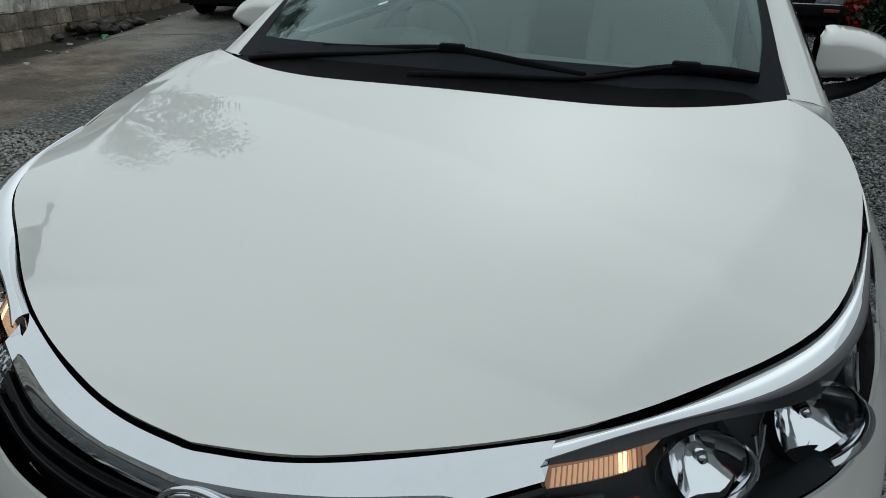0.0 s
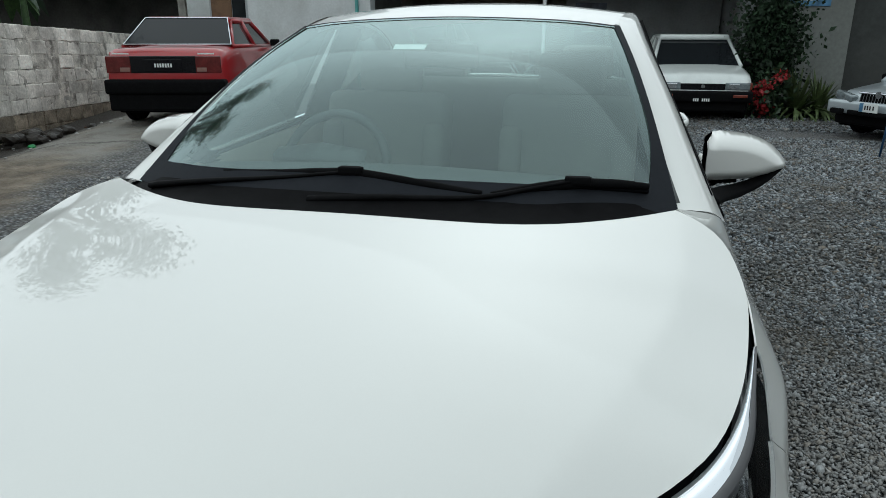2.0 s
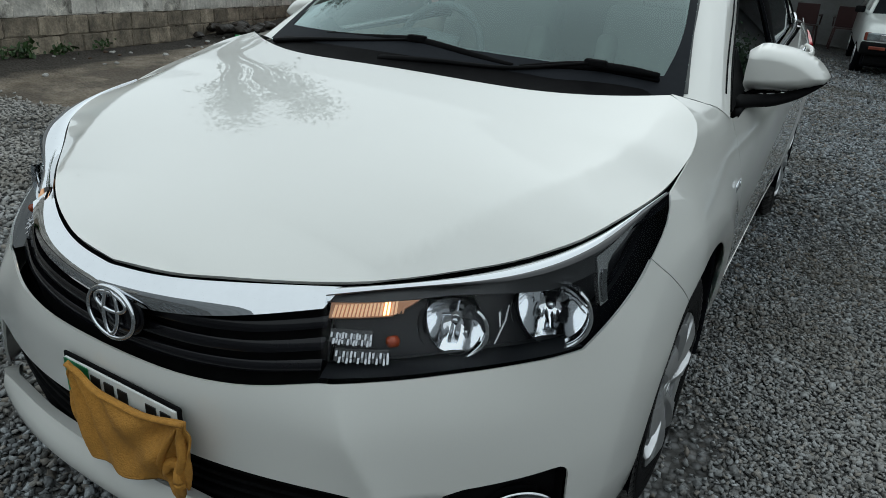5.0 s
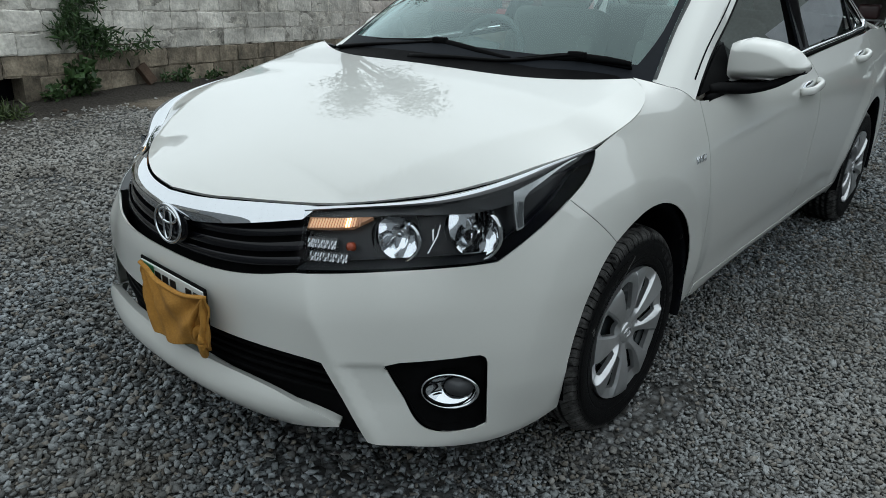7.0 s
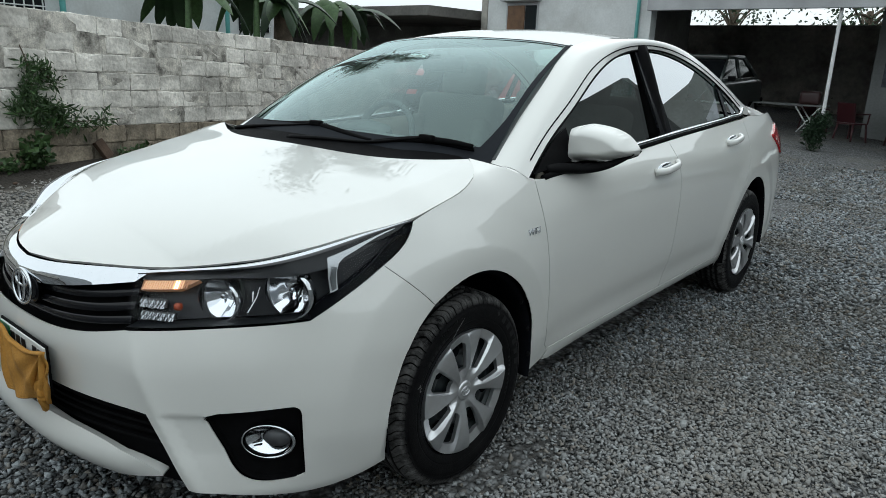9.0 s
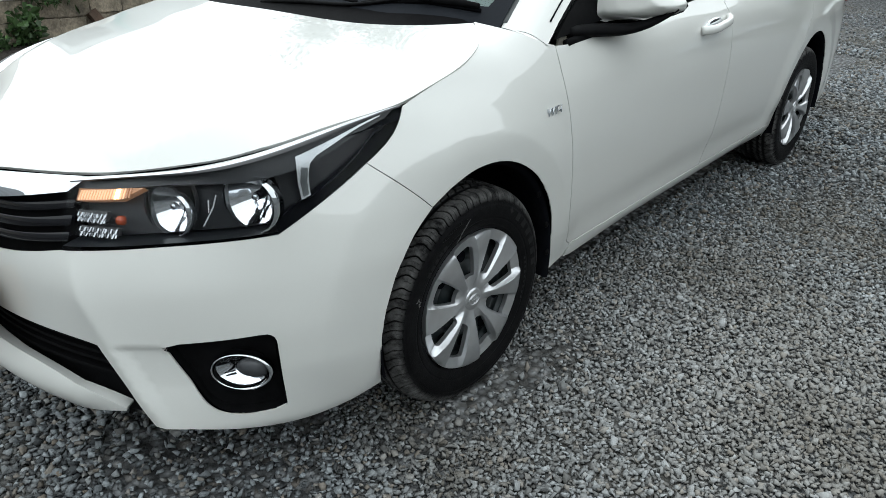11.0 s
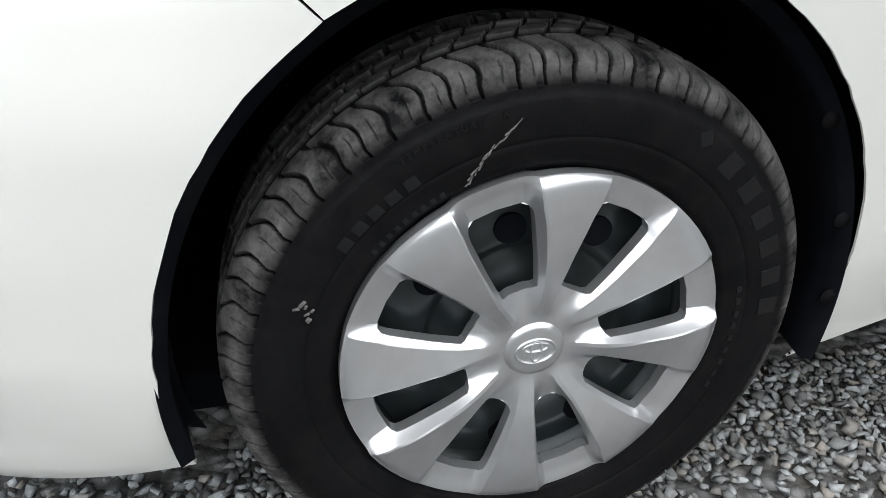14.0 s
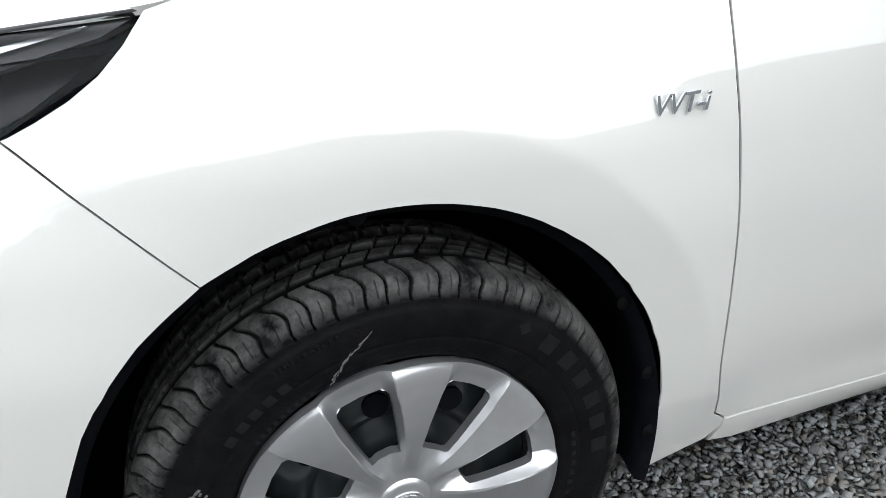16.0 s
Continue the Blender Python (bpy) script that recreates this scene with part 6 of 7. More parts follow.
def stones(name, areas, seed, label):
    """Loose angular stones, as one object."""
    r = np.random.default_rng(seed)
    P, S = [], []
    for x0, x1, y0, y1, per, size in areas:
        # shaken rows, so that the stones lie close with few piled up
        gap = per ** -0.5
        gx_, gy_ = np.meshgrid(np.arange(x0, x1, gap), np.arange(y0, y1, gap))
        gx_ = gx_ + 0.5 * gap * (np.arange(len(gx_)) % 2)[:, None]
        p = np.stack([gx_.ravel(), gy_.ravel()], 1)
        k = len(p)
        p = p + r.uniform(-0.42, 0.42, (k, 2)) * gap
        # bare worn patches
        q = np.sin(p[:, 0] * 2.1 + 1.3 * np.sin(p[:, 1] * 1.7)) * np.sin(p[:, 1] * 1.9 + 0.8)
        bare = np.exp(-((p[:, 0] - 0.93) / 0.10) ** 2 - ((p[:, 1] - 1.22) / 0.22) ** 2) + 0.9 * np.exp(-((p[:, 0] - 0.90) / 0.08) ** 2 - ((p[:, 1] - 0.85) / 0.25) ** 2)
        keep = ((q < 0.60) | (r.random(k) < 0.50)) & (r.random(k) > 0.85 * bare)
        under = (np.abs(p[:, 0]) < 0.62) & (p[:, 1] > 0.5) & (p[:, 1] < 4.4)
        keep &= ~under & (p[:, 0] + 0.30 * p[:, 1] + np.clip((2.6 - p[:, 1]) / 0.4, 0, 1) * 1.15 > -3.1 + r.normal(0, 0.25, k))
        # they thin out behind the start of the walk
        keep &= r.random(k) < np.clip((p[:, 1] + 3.2 + r.normal(0, 0.2, k)) / 1.9, 0, 1)
        for wx in (0.775, -0.775):
            for wy in (0.943, 3.64):
                keep &= ~((np.abs(p[:, 0] - wx) < 0.09) & (np.abs(p[:, 1] - wy) < 0.10))
        P.append(p[keep]); S.append(size * np.exp(r.normal(-0.03, 0.21, keep.sum())))
    P, S = np.concatenate(P), np.concatenate(S)
    k = len(P)
    cube = np.array([(-1, -1, -1), (1, -1, -1), (1, 1, -1), (-1, 1, -1), (-1, -1, 1), (1, -1, 1), (1, 1, 1), (-1, 1, 1)], float) * 0.62
    v = cube[None] + r.normal(0, 0.27, (k, 8, 3))
    v *= (np.array([1.0, 0.80, 0.48]) * r.uniform(0.8, 1.2, (k, 3)))[:, None]
    a, bq, cq = r.uniform(0, 2 * np.pi, k), r.normal(0, 0.35, k), r.normal(0, 0.35, k)
    def rot(v, ang, i, j):
        c, s = np.cos(ang)[:, None], np.sin(ang)[:, None]
        w = v.copy()
        w[..., i], w[..., j] = c * v[..., i] - s * v[..., j], s * v[..., i] + c * v[..., j]
        return w
    v = rot(rot(rot(v, bq, 1, 2), cq, 0, 2), a, 0, 1)
    v *= S[:, None, None]
    low = v[..., 2].min(1)
    c = np.stack([P[:, 0], P[:, 1], ground_z(P[:, 0], P[:, 1]) - low - S * 0.15 + r.uniform(0, 0.007, k)], 1)
    v = (v + c[:, None]).reshape(-1, 3)
    faces = np.array([(0, 3, 2, 1), (4, 5, 6, 7), (0, 1, 5, 4), (1, 2, 6, 5), (2, 3, 7, 6), (3, 0, 4, 7)])
    f = (faces[None] + 8 * np.arange(k)[:, None, None]).reshape(-1)
    me = bpy.data.meshes.new(name)
    me.vertices.add(len(v)); me.vertices.foreach_set("co", v.reshape(-1).astype(np.float32))
    me.loops.add(len(f)); me.loops.foreach_set("vertex_index", f.astype(np.int32))
    me.polygons.add(len(f) // 4); me.polygons.foreach_set("loop_start", np.arange(0, len(f), 4, dtype=np.int32))
    me.update(calc_edges=True)
    me.materials.append(STONE)
    me.shade_smooth()
    return tagged(new(name, me), label, "gravel", kind="stuff")


stones("gravel", [(-4.6, 5.2, -3.2, -1.4, 560, 0.0155), (4.6, 7.0, -1.0, 5.5, 300, 0.0165), (0.4, 2.6, -0.6, 3.6, 6000, 0.0094), (-1.6, 0.4, -1.4, 0.9, 3300, 0.0120), (0.4, 2.4, -1.4, -0.6, 3300, 0.0120), (2.6, 4.6, -1.0, 5.5, 2100, 0.0132), (0.4, 2.6, 3.6, 7.5, 2100, 0.0132), (-3.8, -1.6, -1.5, 3.0, 1600, 0.0145), (-5.2, -3.8, -1.2, 2.5, 1300, 0.0150), (2.6, 5.4, 5.5, 11, 900, 0.0175), (0, 2.6, 7.5, 12, 900, 0.0175), (-4.2, 0.0, 4.4, 12, 200, 0.015), (0.3, 5.2, 12, 15, 300, 0.020)], 5,
       "loose crushed grey gravel over the yard")

# block wall along the yard
WALL_A, WALL_D = Vector((-5.42, 0.10, 0)), Vector((-0.287, 0.958, 0))
wall_turn = math.degrees(math.atan2(WALL_D.y, WALL_D.x))
BLOCK = mat("whitewashed_block", (0.76, 0.73, 0.67), 0.92, vary=0.28, scale=1.8, fine=26, bump=1.0, bump_scale=30, dirt=(0.16, 0.15, 0.13), dirt_amount=0.75, dirt_scale=1.6, rnd=0.16, world=True)
BLOCKLOW = mat("damp_block", (0.29, 0.245, 0.185), 0.92, vary=0.35, scale=5, fine=40, bump=0.7, bump_scale=45, dirt=(0.05, 0.045, 0.035), dirt_amount=0.8, dirt_scale=4, rnd=0.3, world=True)
MORTAR = mat("rough_mortar", (0.60, 0.57, 0.51), 0.95, vary=0.35, scale=6, fine=60, bump=0.9, bump_scale=40, dirt=(0.025, 0.022, 0.018), dirt_amount=1.0, dirt_scale=4.5, world=True)
MORTARLOW = mat("damp_mortar", (0.16, 0.135, 0.10), 0.95, vary=0.35, scale=6, fine=60, bump=0.9, bump_scale=40, dirt=(0.025, 0.022, 0.018), dirt_amount=1.0, dirt_scale=4.5, world=True)
wall = thing("wall_west", "weathered whitewashed concrete block wall beside the yard", "wall", kind="structure", at=(WALL_A.x, WALL_A.y, 0), turn=wall_turn)
wall.matrix_world = wall.matrix_world @ pose(0, 0, 0.11, 0, 2.2, 0)  # it falls away along the yard
part("mortar", boxbm((22, 0.180, 1.204), (5, -0.003, 1.028)), MORTAR, wall)
for x0, x1 in ((-6.0, 1.16), (1.54, 16.0)):  # damp below, either side of the drain hole
    part("mortar", boxbm((x1 - x0, 0.168, 0.456), ((x0 + x1) / 2, -0.001, 0.198)), MORTARLOW, wall, "damp dark mortar")
# black box added behind the hole, in place of the shade inside it
part("drain", boxbm((0.46, 0.60, 0.46), (1.35, 0.42, 0.15), 0.01), MATT, wall, "black box added behind a broken-out block to darken the hole")


def block_mesh(length, seed, material):
    b = boxbm((length, 0.15, 0.192), (0, 0, 0), 0.010, segments=1)
    bmesh.ops.subdivide_edges(b, edges=b.edges[:], cuts=2, use_grid_fill=True)
    r = random.Random(seed)
    for v in b.verts:
        v.co += Vector((r.uniform(-1, 1) * 0.011, r.uniform(-1, 1) * 0.004, r.uniform(-1, 1) * 0.010))
    me = bpy.data.meshes.new("block")
    b.to_mesh(me); b.free()
    me.materials.append(material)
    return me


lens = (0.40, 0.45, 0.34)
upper = [block_mesh(lens[i % 3], i, BLOCK) for i in range(6)]
lower = [block_mesh(lens[i % 3], i + 20, BLOCKLOW) for i in range(6)]
rng = random.Random(11)
rest_v, rest_f = [], []
for row in range(8):
    x = -5.9 + (0.21 if row % 2 else 0.0)
    while x < 15.5:
        i = rng.randrange(6)
        L0 = lens[i % 3]
        me = (lower if row < 2 else upper)[i]
        x += L0 / 2
        at = pose(x + rng.uniform(-0.004, 0.004), -0.022 + rng.uniform(-0.008, 0.008), 0.02 + 0.1 + row * 0.203 + rng.uniform(-0.005, 0.005), rng.uniform(-0.6, 0.6), rng.uniform(-0.9, 0.9), rng.uniform(-0.7, 0.7))
        gone = (row == 1 and abs(x - 1.36) < 0.19) or (row == 0 and abs(x - 1.36) < 0.19)
        if not gone:
            if 0.2 < x < 13.6:
                o = new("block", me)
                o.parent, o.matrix_basis = wall, at
            else:
                k = len(rest_v)
                rest_v += [at @ v.co for v in me.vertices]
                rest_f += [tuple(k + j for j in p.vertices) for p in me.polygons]
        x += L0 / 2 + rng.uniform(0.006, 0.016)
tagged(mesh("block_run", rest_v, rest_f, BLOCK, wall, smooth=False), kind="stuff")

# weeds
LEAF = mat("weed_leaf", (0.04, 0.08, 0.022), 0.55, vary=0.3, scale=20, island=0.4)
LEAFDARK = mat("dark_leaf", (0.018, 0.04, 0.014), 0.5, vary=0.3, scale=10, island=0.5)
LEAFPALE = mat("striped_leaf", (0.06, 0.085, 0.028), 0.5, vary=0.3, scale=15, island=0.4)
# leaf green darkened in its colour for the shade beside the porch
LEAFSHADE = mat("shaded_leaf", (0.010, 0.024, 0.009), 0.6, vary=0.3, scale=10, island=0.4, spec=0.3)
BARK = mat("bark", (0.09, 0.07, 0.05), 0.9, vary=0.35, scale=10, bump=0.6, bump_scale=40)
FLOWER = mat("red_petal", (0.26, 0.012, 0.015), 0.6, vary=0.2, island=0.3)


def leaf_cloud(name, centres, count, size, spread, material, parent, seed, narrow=0.28, droop=0.3):
    """Many small pointed leaves about the given places."""
    r = np.random.default_rng(seed)
    c = np.array(centres, float)
    i = r.integers(0, len(c), count)
    p = c[i] + r.normal(0, 1, (count, 3)) * np.array(spread)
    d = r.normal(0, 1, (count, 3)); d[:, 2] -= droop
    d /= np.linalg.norm(d, axis=1)[:, None]
    s = np.cross(d, r.normal(0, 1, (count, 3))); s /= np.linalg.norm(s, axis=1)[:, None] + 1e-9
    nn = np.cross(d, s)
    L0 = size * np.exp(r.normal(0, 0.3, count))[:, None]
    V = np.stack([p, p + d * L0 * 0.5 + s * L0 * narrow + nn * L0 * 0.08, p + d * L0, p + d * L0 * 0.5 - s * L0 * narrow + nn * L0 * 0.08], 1).reshape(-1, 3)
    F = [(4 * k, 4 * k + 1, 4 * k + 2, 4 * k + 3) for k in range(count)]
    return mesh(name, V, F, material, parent, smooth=False)


def on_wall(s, out, z):
    return WALL_A + WALL_D * s + Vector((0.958, 0.287, 0)) * out + Vector((0, 0, z))


weed = thing("wall_weed", "straggling narrow-leaved weed hanging down the block wall", "plant", at=tuple(on_wall(2.12, 0.10, 1.30)))
base = Vector(weed.location)
# (along the wall, height) down each stem
stems = [[(2.12, 1.30), (2.16, 1.05), (2.12, 0.82), (2.05, 0.62)], [(2.15, 0.95), (2.05, 0.78), (1.93, 0.66)], [(2.14, 0.80), (2.30, 0.68), (2.50, 0.63)],
         [(2.14, 0.80), (2.40, 0.56), (2.70, 0.50), (2.98, 0.52)], [(2.12, 0.75), (2.25, 0.55), (2.45, 0.44)], [(2.15, 1.15), (2.32, 1.02), (2.40, 0.90)]]
pts = []
for k, way in enumerate(stems):
    line = [on_wall(s, 0.10 + 0.05 * i, z) - base for i, (s, z) in enumerate(way)]
    tube("stem", line, 0.006, BARK, weed, n=12, seg=5)
    pts += list(spl([tuple(p) for p in line], 9))[2:]
leaf_cloud("leaves", pts, 1500, 0.085, (0.045, 0.05, 0.045), LEAF, weed, 3, 0.11, 0.1)
for i, (s, k, sz, tall) in enumerate(((2.06, 380, 0.07, 1.5), (1.76, 70, 0.06, 0.8), (3.42, 110, 0.055, 0.7), (3.18, 40, 0.045, 0.7), (3.93, 70, 0.05, 0.6), (0.3, 300, 0.07, 1.0), (4.6, 30, 0.05, 0.7))):
    at = on_wall(s, 0.20, 0)
    w = thing("weed_clump", "low green weed at the foot of the wall", "plant", "weeds at the wall", at=(at.x, at.y, gz(at.x, at.y) - 0.01))
    leaf_cloud("leaves", [(0, 0, 0.10 * tall), (0.05, 0.02, 0.17 * tall), (-0.05, 0, 0.07 * tall), (0.0, 0.06, 0.12 * tall)], k, sz, (0.05, 0.06, 0.04 * tall), LEAF, w, i + 7, 0.3, -0.2)
    for a in range(3):
        tube("stem", [(0, 0, 0), (0.03 * (a - 1), 0.02, 0.08 * tall), (0.06 * (a - 1), 0.03, 0.15 * tall)], 0.004, LEAF, w, n=6, seg=5)
tuft = thing("grass_tuft", "bright tuft of short grass by the drain hole", "grass", at=(-5.22, 1.22, gz(-5.22, 1.22) - 0.01))
leaf_cloud("blades", [(0, 0, 0.03), (0.08, 0.05, 0.03), (-0.08, -0.06, 0.03), (0.05, -0.10, 0.03)], 420, 0.09, (0.06, 0.06, 0.02), LEAFPALE, tuft, 41, 0.07, -0.9)
# a brick leaning on the wall, and a pile of wet earth
BRICK = mat("old_brick", (0.085, 0.055, 0.038), 0.9, vary=0.3, bump=0.5, bump_scale=60)
bk = part("leaning_brick", boxbm((0.11, 0.07, 0.23), (0, 0, 0), 0.008), BRICK)
tagged(bk, "old brown brick leaning against the block wall", "brick")
q = on_wall(2.95, 0.17, 0.16)
bk.matrix_basis = pose(q.x, q.y, q.z, 0, 0, wall_turn) @ pose(0, 0, 0, -20, -24, 0)
MUD = mat("wet_earth", (0.022, 0.018, 0.014), 0.5, vary=0.4, bump=0.8, bump_scale=30)
def clod(seed, r):
    b = bmesh.new()
    bmesh.ops.create_icosphere(b, subdivisions=2, radius=r)
    for v in b.verts:
        v.co *= 1 + 0.35 * noise.noise(v.co / r * 1.3 + Vector((seed * 7.3, 0, 0)))
        v.co.z *= 0.6
    return b
heap = thing("earth_heap", "heap of dark wet earth clods at the wall's foot", "earth heap", at=tuple(on_wall(7.3, 0.42, gz(-7.1, 7.2))))
rng = random.Random(3)
for i in range(26):
    o = part("clod", clod(i, rng.uniform(0.05, 0.14)), MUD, heap)
    o.location = (rng.gauss(0, 0.15), rng.gauss(0, 0.36), 0.04 + 0.10 * rng.random())
for i in range(40):
    s = rng.uniform(1, 9)
    c = part("rubble_stone", clod(i + 50, rng.uniform(0.012, 0.035)), BRICK if i % 5 == 0 else STONE)
    p = on_wall(s, rng.uniform(0.25, 1.2), 0)
    c.location = (p.x, p.y, gz(p.x, p.y) + 0.008)
    tagged(c, "small loose stone on the earth by the wall", "stone", "rubble by the wall")
bag = part("plastic_scrap", clod(91, 0.05), mat("green_plastic", (0.02, 0.22, 0.06), 0.35, vary=0.2))
p = on_wall(6.6, 0.85, 0); bag.location = (p.x, p.y, gz(p.x, p.y) + 0.02)
tagged(bag, "crumpled scrap of bright green plastic on earth", "litter")

# ---- houses, porch and closing walls ----
PLASTER = mat("white_plaster", (0.58, 0.60, 0.60), 0.9, vary=0.1, scale=1.2, fine=20, bump=0.2, bump_scale=60, dirt=(0.3, 0.3, 0.28), dirt_amount=0.5, dirt_scale=0.9)
GREYWALL = mat("grey_plaster", (0.24, 0.25, 0.25), 0.9, vary=0.15, scale=1, fine=20, bump=0.2, bump_scale=60, dirt=(0.14, 0.13, 0.12), dirt_amount=0.6, dirt_scale=0.8)
# dark plaster with darker blotches
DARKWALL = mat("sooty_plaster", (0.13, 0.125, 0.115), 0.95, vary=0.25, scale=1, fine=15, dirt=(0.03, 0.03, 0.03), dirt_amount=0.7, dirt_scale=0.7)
PORCHWALL = mat("mottled_plaster", (0.42, 0.40, 0.36), 0.92, vary=0.3, scale=0.8, fine=9, dirt=(0.08, 0.075, 0.065), dirt_amount=0.75, dirt_scale=1.0)
CONCRETE = mat("concrete_slab", (0.36, 0.37, 0.38), 0.9, vary=0.15, scale=2, bump=0.2)
WOOD = mat("brown_door_wood", (0.13, 0.07, 0.035), 0.6, vary=0.3, scale=6)
TEAL = mat("teal_paint", (0.10, 0.32, 0.30), 0.5, vary=0.1)
METALWHITE = mat("white_painted_steel", (0.65, 0.66, 0.66), 0.4, vary=0.08)
DARKGLASS = mat("dark_pane", (0.012, 0.014, 0.016), 0.06, vary=0.1, spec=0.28)


# darker versions of the white and grey plaster, for the far walls
DULLWHITE = mat("aged_whitewash", (0.17, 0.178, 0.165), 0.92, vary=0.2, scale=0.9, fine=14, bump=0.2, bump_scale=60, dirt=(0.14, 0.14, 0.125), dirt_amount=0.6, dirt_scale=0.8)
DULLGREY = mat("aged_grey_plaster", (0.048, 0.051, 0.048), 0.92, vary=0.2, scale=0.9, fine=14, bump=0.2, bump_scale=60, dirt=(0.07, 0.07, 0.065), dirt_amount=0.6, dirt_scale=0.7)


def wall_slab(name, x0, x1, y0, y1, z0, z1, material, label):
    o = part(name, boxbm((x1 - x0, y1 - y0, z1 - z0), ((x0 + x1) / 2, (y0 + y1) / 2, (z0 + z1) / 2), 0.01), material)
    return tagged(o, label, "wall", kind="structure")


house = thing("house", "white plastered house beyond the block wall, teal posts", "house", at=(0, 0, 0))
part("wall", boxbm((8, 0.3, 3.9), (0, 0, 1.65), 0.01), PLASTER, house)
house.matrix_world = pose(-11.8, 7.0, 0, 0, 0, wall_turn)
for x in (-2.6, 0.15, 1.5):
    part("post", cylbm(0.05, 0.05, 3.5, (x, -0.30, 1.7), seg=12), TEAL, house, "teal post")
for x in (2.6, -3.4):
    wdw = part("window", boxbm((1.1, 0.06, 1.5), (x, -0.17, 2.5), 0.01), DARKGLASS, house)
    for k in range(7):
        part("grille_bar", cylbm(0.012, 0.012, 1.5, (x - 0.5 + k * 0.166, -0.215, 2.5), seg=6), METALWHITE, wdw)
    for k in range(5):
        part("grille_bar", cylbm(0.012, 0.012, 1.1, (x, -0.215, 1.9 + k * 0.3), (0, 90, 0), 6), METALWHITE, wdw)
annex = thing("white_annex", "white plastered annex with a small brown shuttered window", "house", at=(0, 0, 0))
part("wall", boxbm((4.55, 0.3, 4.6), (-7.175, 14.9, 2.2), 0.01), PLASTER, annex)
surround = part("window", boxbm((0.98, 0.05, 1.96), (-8.36, 14.76, 1.76), 0.02), CONCRETE, annex, "tall window with one brown shutter shut")
part("shutter", boxbm((0.52, 0.05, 1.80), (-8.53, 14.73, 1.76), 0.015), WOOD, surround, "brown wooden shutter")
part("opening", boxbm((0.33, 0.03, 1.80), (-8.09, 14.735, 1.76), 0.005), DARKGLASS, surround, "dark open half")
part("window_hood", boxbm((1.1, 0.30, 0.09), (-8.36, 14.66, 2.80), 0.015), CONCRETE, annex)
part("pipe", cylbm(0.04, 0.04, 4, (-5.2, 14.7, 2), seg=10), TEAL, annex)
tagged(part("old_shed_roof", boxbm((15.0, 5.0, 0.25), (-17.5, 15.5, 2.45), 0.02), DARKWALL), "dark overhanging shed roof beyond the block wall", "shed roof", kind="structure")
wall_slab("wall_shed", -26, -10.0, 17.6, 17.9, 0, 2.4, DARKWALL, "dark back wall of the shed")
# porch
porch = thing("porch", "concrete car porch with a pale fascia and steel post", "porch", kind="structure")
part("roof_slab", boxbm((13.5, 10.0, 0.14), (-2.95, 19.6, 3.42), 0.01), CONCRETE, porch)
part("fascia", boxbm((8.7, 0.14, 1.02), (-0.5, 14.45, 2.98), 0.01), CONCRETE, porch, "pale concrete fascia")
part("post", cylbm(0.034, 0.034, 2.95, (-1.08, 14.6, 1.25), seg=14), METALWHITE, porch, "white steel post")
wall_slab("wall_north", -9.9, 3.4, 24.4, 24.7, -0.4, 2.72, PORCHWALL, "mottled grey back wall of the porch")
wall_slab("wall_porch_far", -9.9, -9.7, 15.06, 24.4, -0.4, 3.34, PORCHWALL, "mottled grey far side wall of the porch")
wall_slab("wall_porch_side", -0.9, 2.7, 17.8, 18.05, -0.4, 3.34, GREYWALL, "grey plastered wall under the porch")
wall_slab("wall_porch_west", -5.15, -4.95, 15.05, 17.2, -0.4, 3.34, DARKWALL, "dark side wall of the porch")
wall_slab("wall_porch_east", 2.75, 2.95, 14.6, 24.4, -0.4, 3.34, GREYWALL, "grey side wall of the porch")
wall_slab("wall_white", 2.97, 4.75, 15.0, 15.3, -0.4, 4.72, DULLWHITE, "tall white plastered wall with a poster")
gable = [(4.78, -0.4), (12.0, -0.4), (12.0, 7.9), (8.2, 7.3), (6.0, 6.5), (4.78, 6.2)]
tagged(mesh("wall_grey", [(x, y, z) for y in (15.4, 15.7) for x, z in gable], [(0, 1, 2, 3, 4, 5), (11, 10, 9, 8, 7, 6)] + [(i, i + 6, (i + 1) % 6 + 6, (i + 1) % 6) for i in range(6)], DULLGREY, smooth=False), "tall grey plastered gable wall", "wall", kind="structure")
# out of view; its height is set by the reflections in the car's side
wall_slab("wall_east", 10.6, 10.9, -7.0, 15.4, -0.4, 3.4, GREYWALL, "plain plastered wall that closes the yard")
# unseen, added to hold back low sky and throw light on the bumper
wall_slab("wall_south", -9.0, 10.6, -7.3, -7.0, -0.1, 4.2, CONCRETE, "plain unseen wall added behind the yard to shape the light")
wall_slab("wall_upper_storey", 0.9, 3.33, 15.4, 24.3, 3.50, 4.6, GREYWALL, "grey plastered upper storey over the porch")
# posters
POSTER = mat("blue_poster", (0.06, 0.16, 0.28), 0.5, vary=0.5, scale=6, fine=14)
PICT = mat("dark_poster", (0.07, 0.08, 0.11), 0.4, vary=0.6, scale=5, fine=12)
for (x, y, z, w, h, m, lab) in ((3.95, 14.985, 2.0, 0.75, 0.42, POSTER, "blue printed poster pasted on the white wall"), (-0.30, 17.785, 1.50, 0.75, 0.95, PICT, "dark framed picture poster on the porch wall")):
    o = part("poster", boxbm((w, 0.012, h), (x, y, z), 0.003), m)
    tagged(o, lab, "poster")
    for k in range(3):
        part("print_bar", boxbm((w * (0.7 - 0.15 * k), 0.004, 0.04), (x - 0.05, y - 0.008, z + h * (0.2 - 0.2 * k)), 0.001), METALWHITE if m is POSTER else CONCRETE, o)

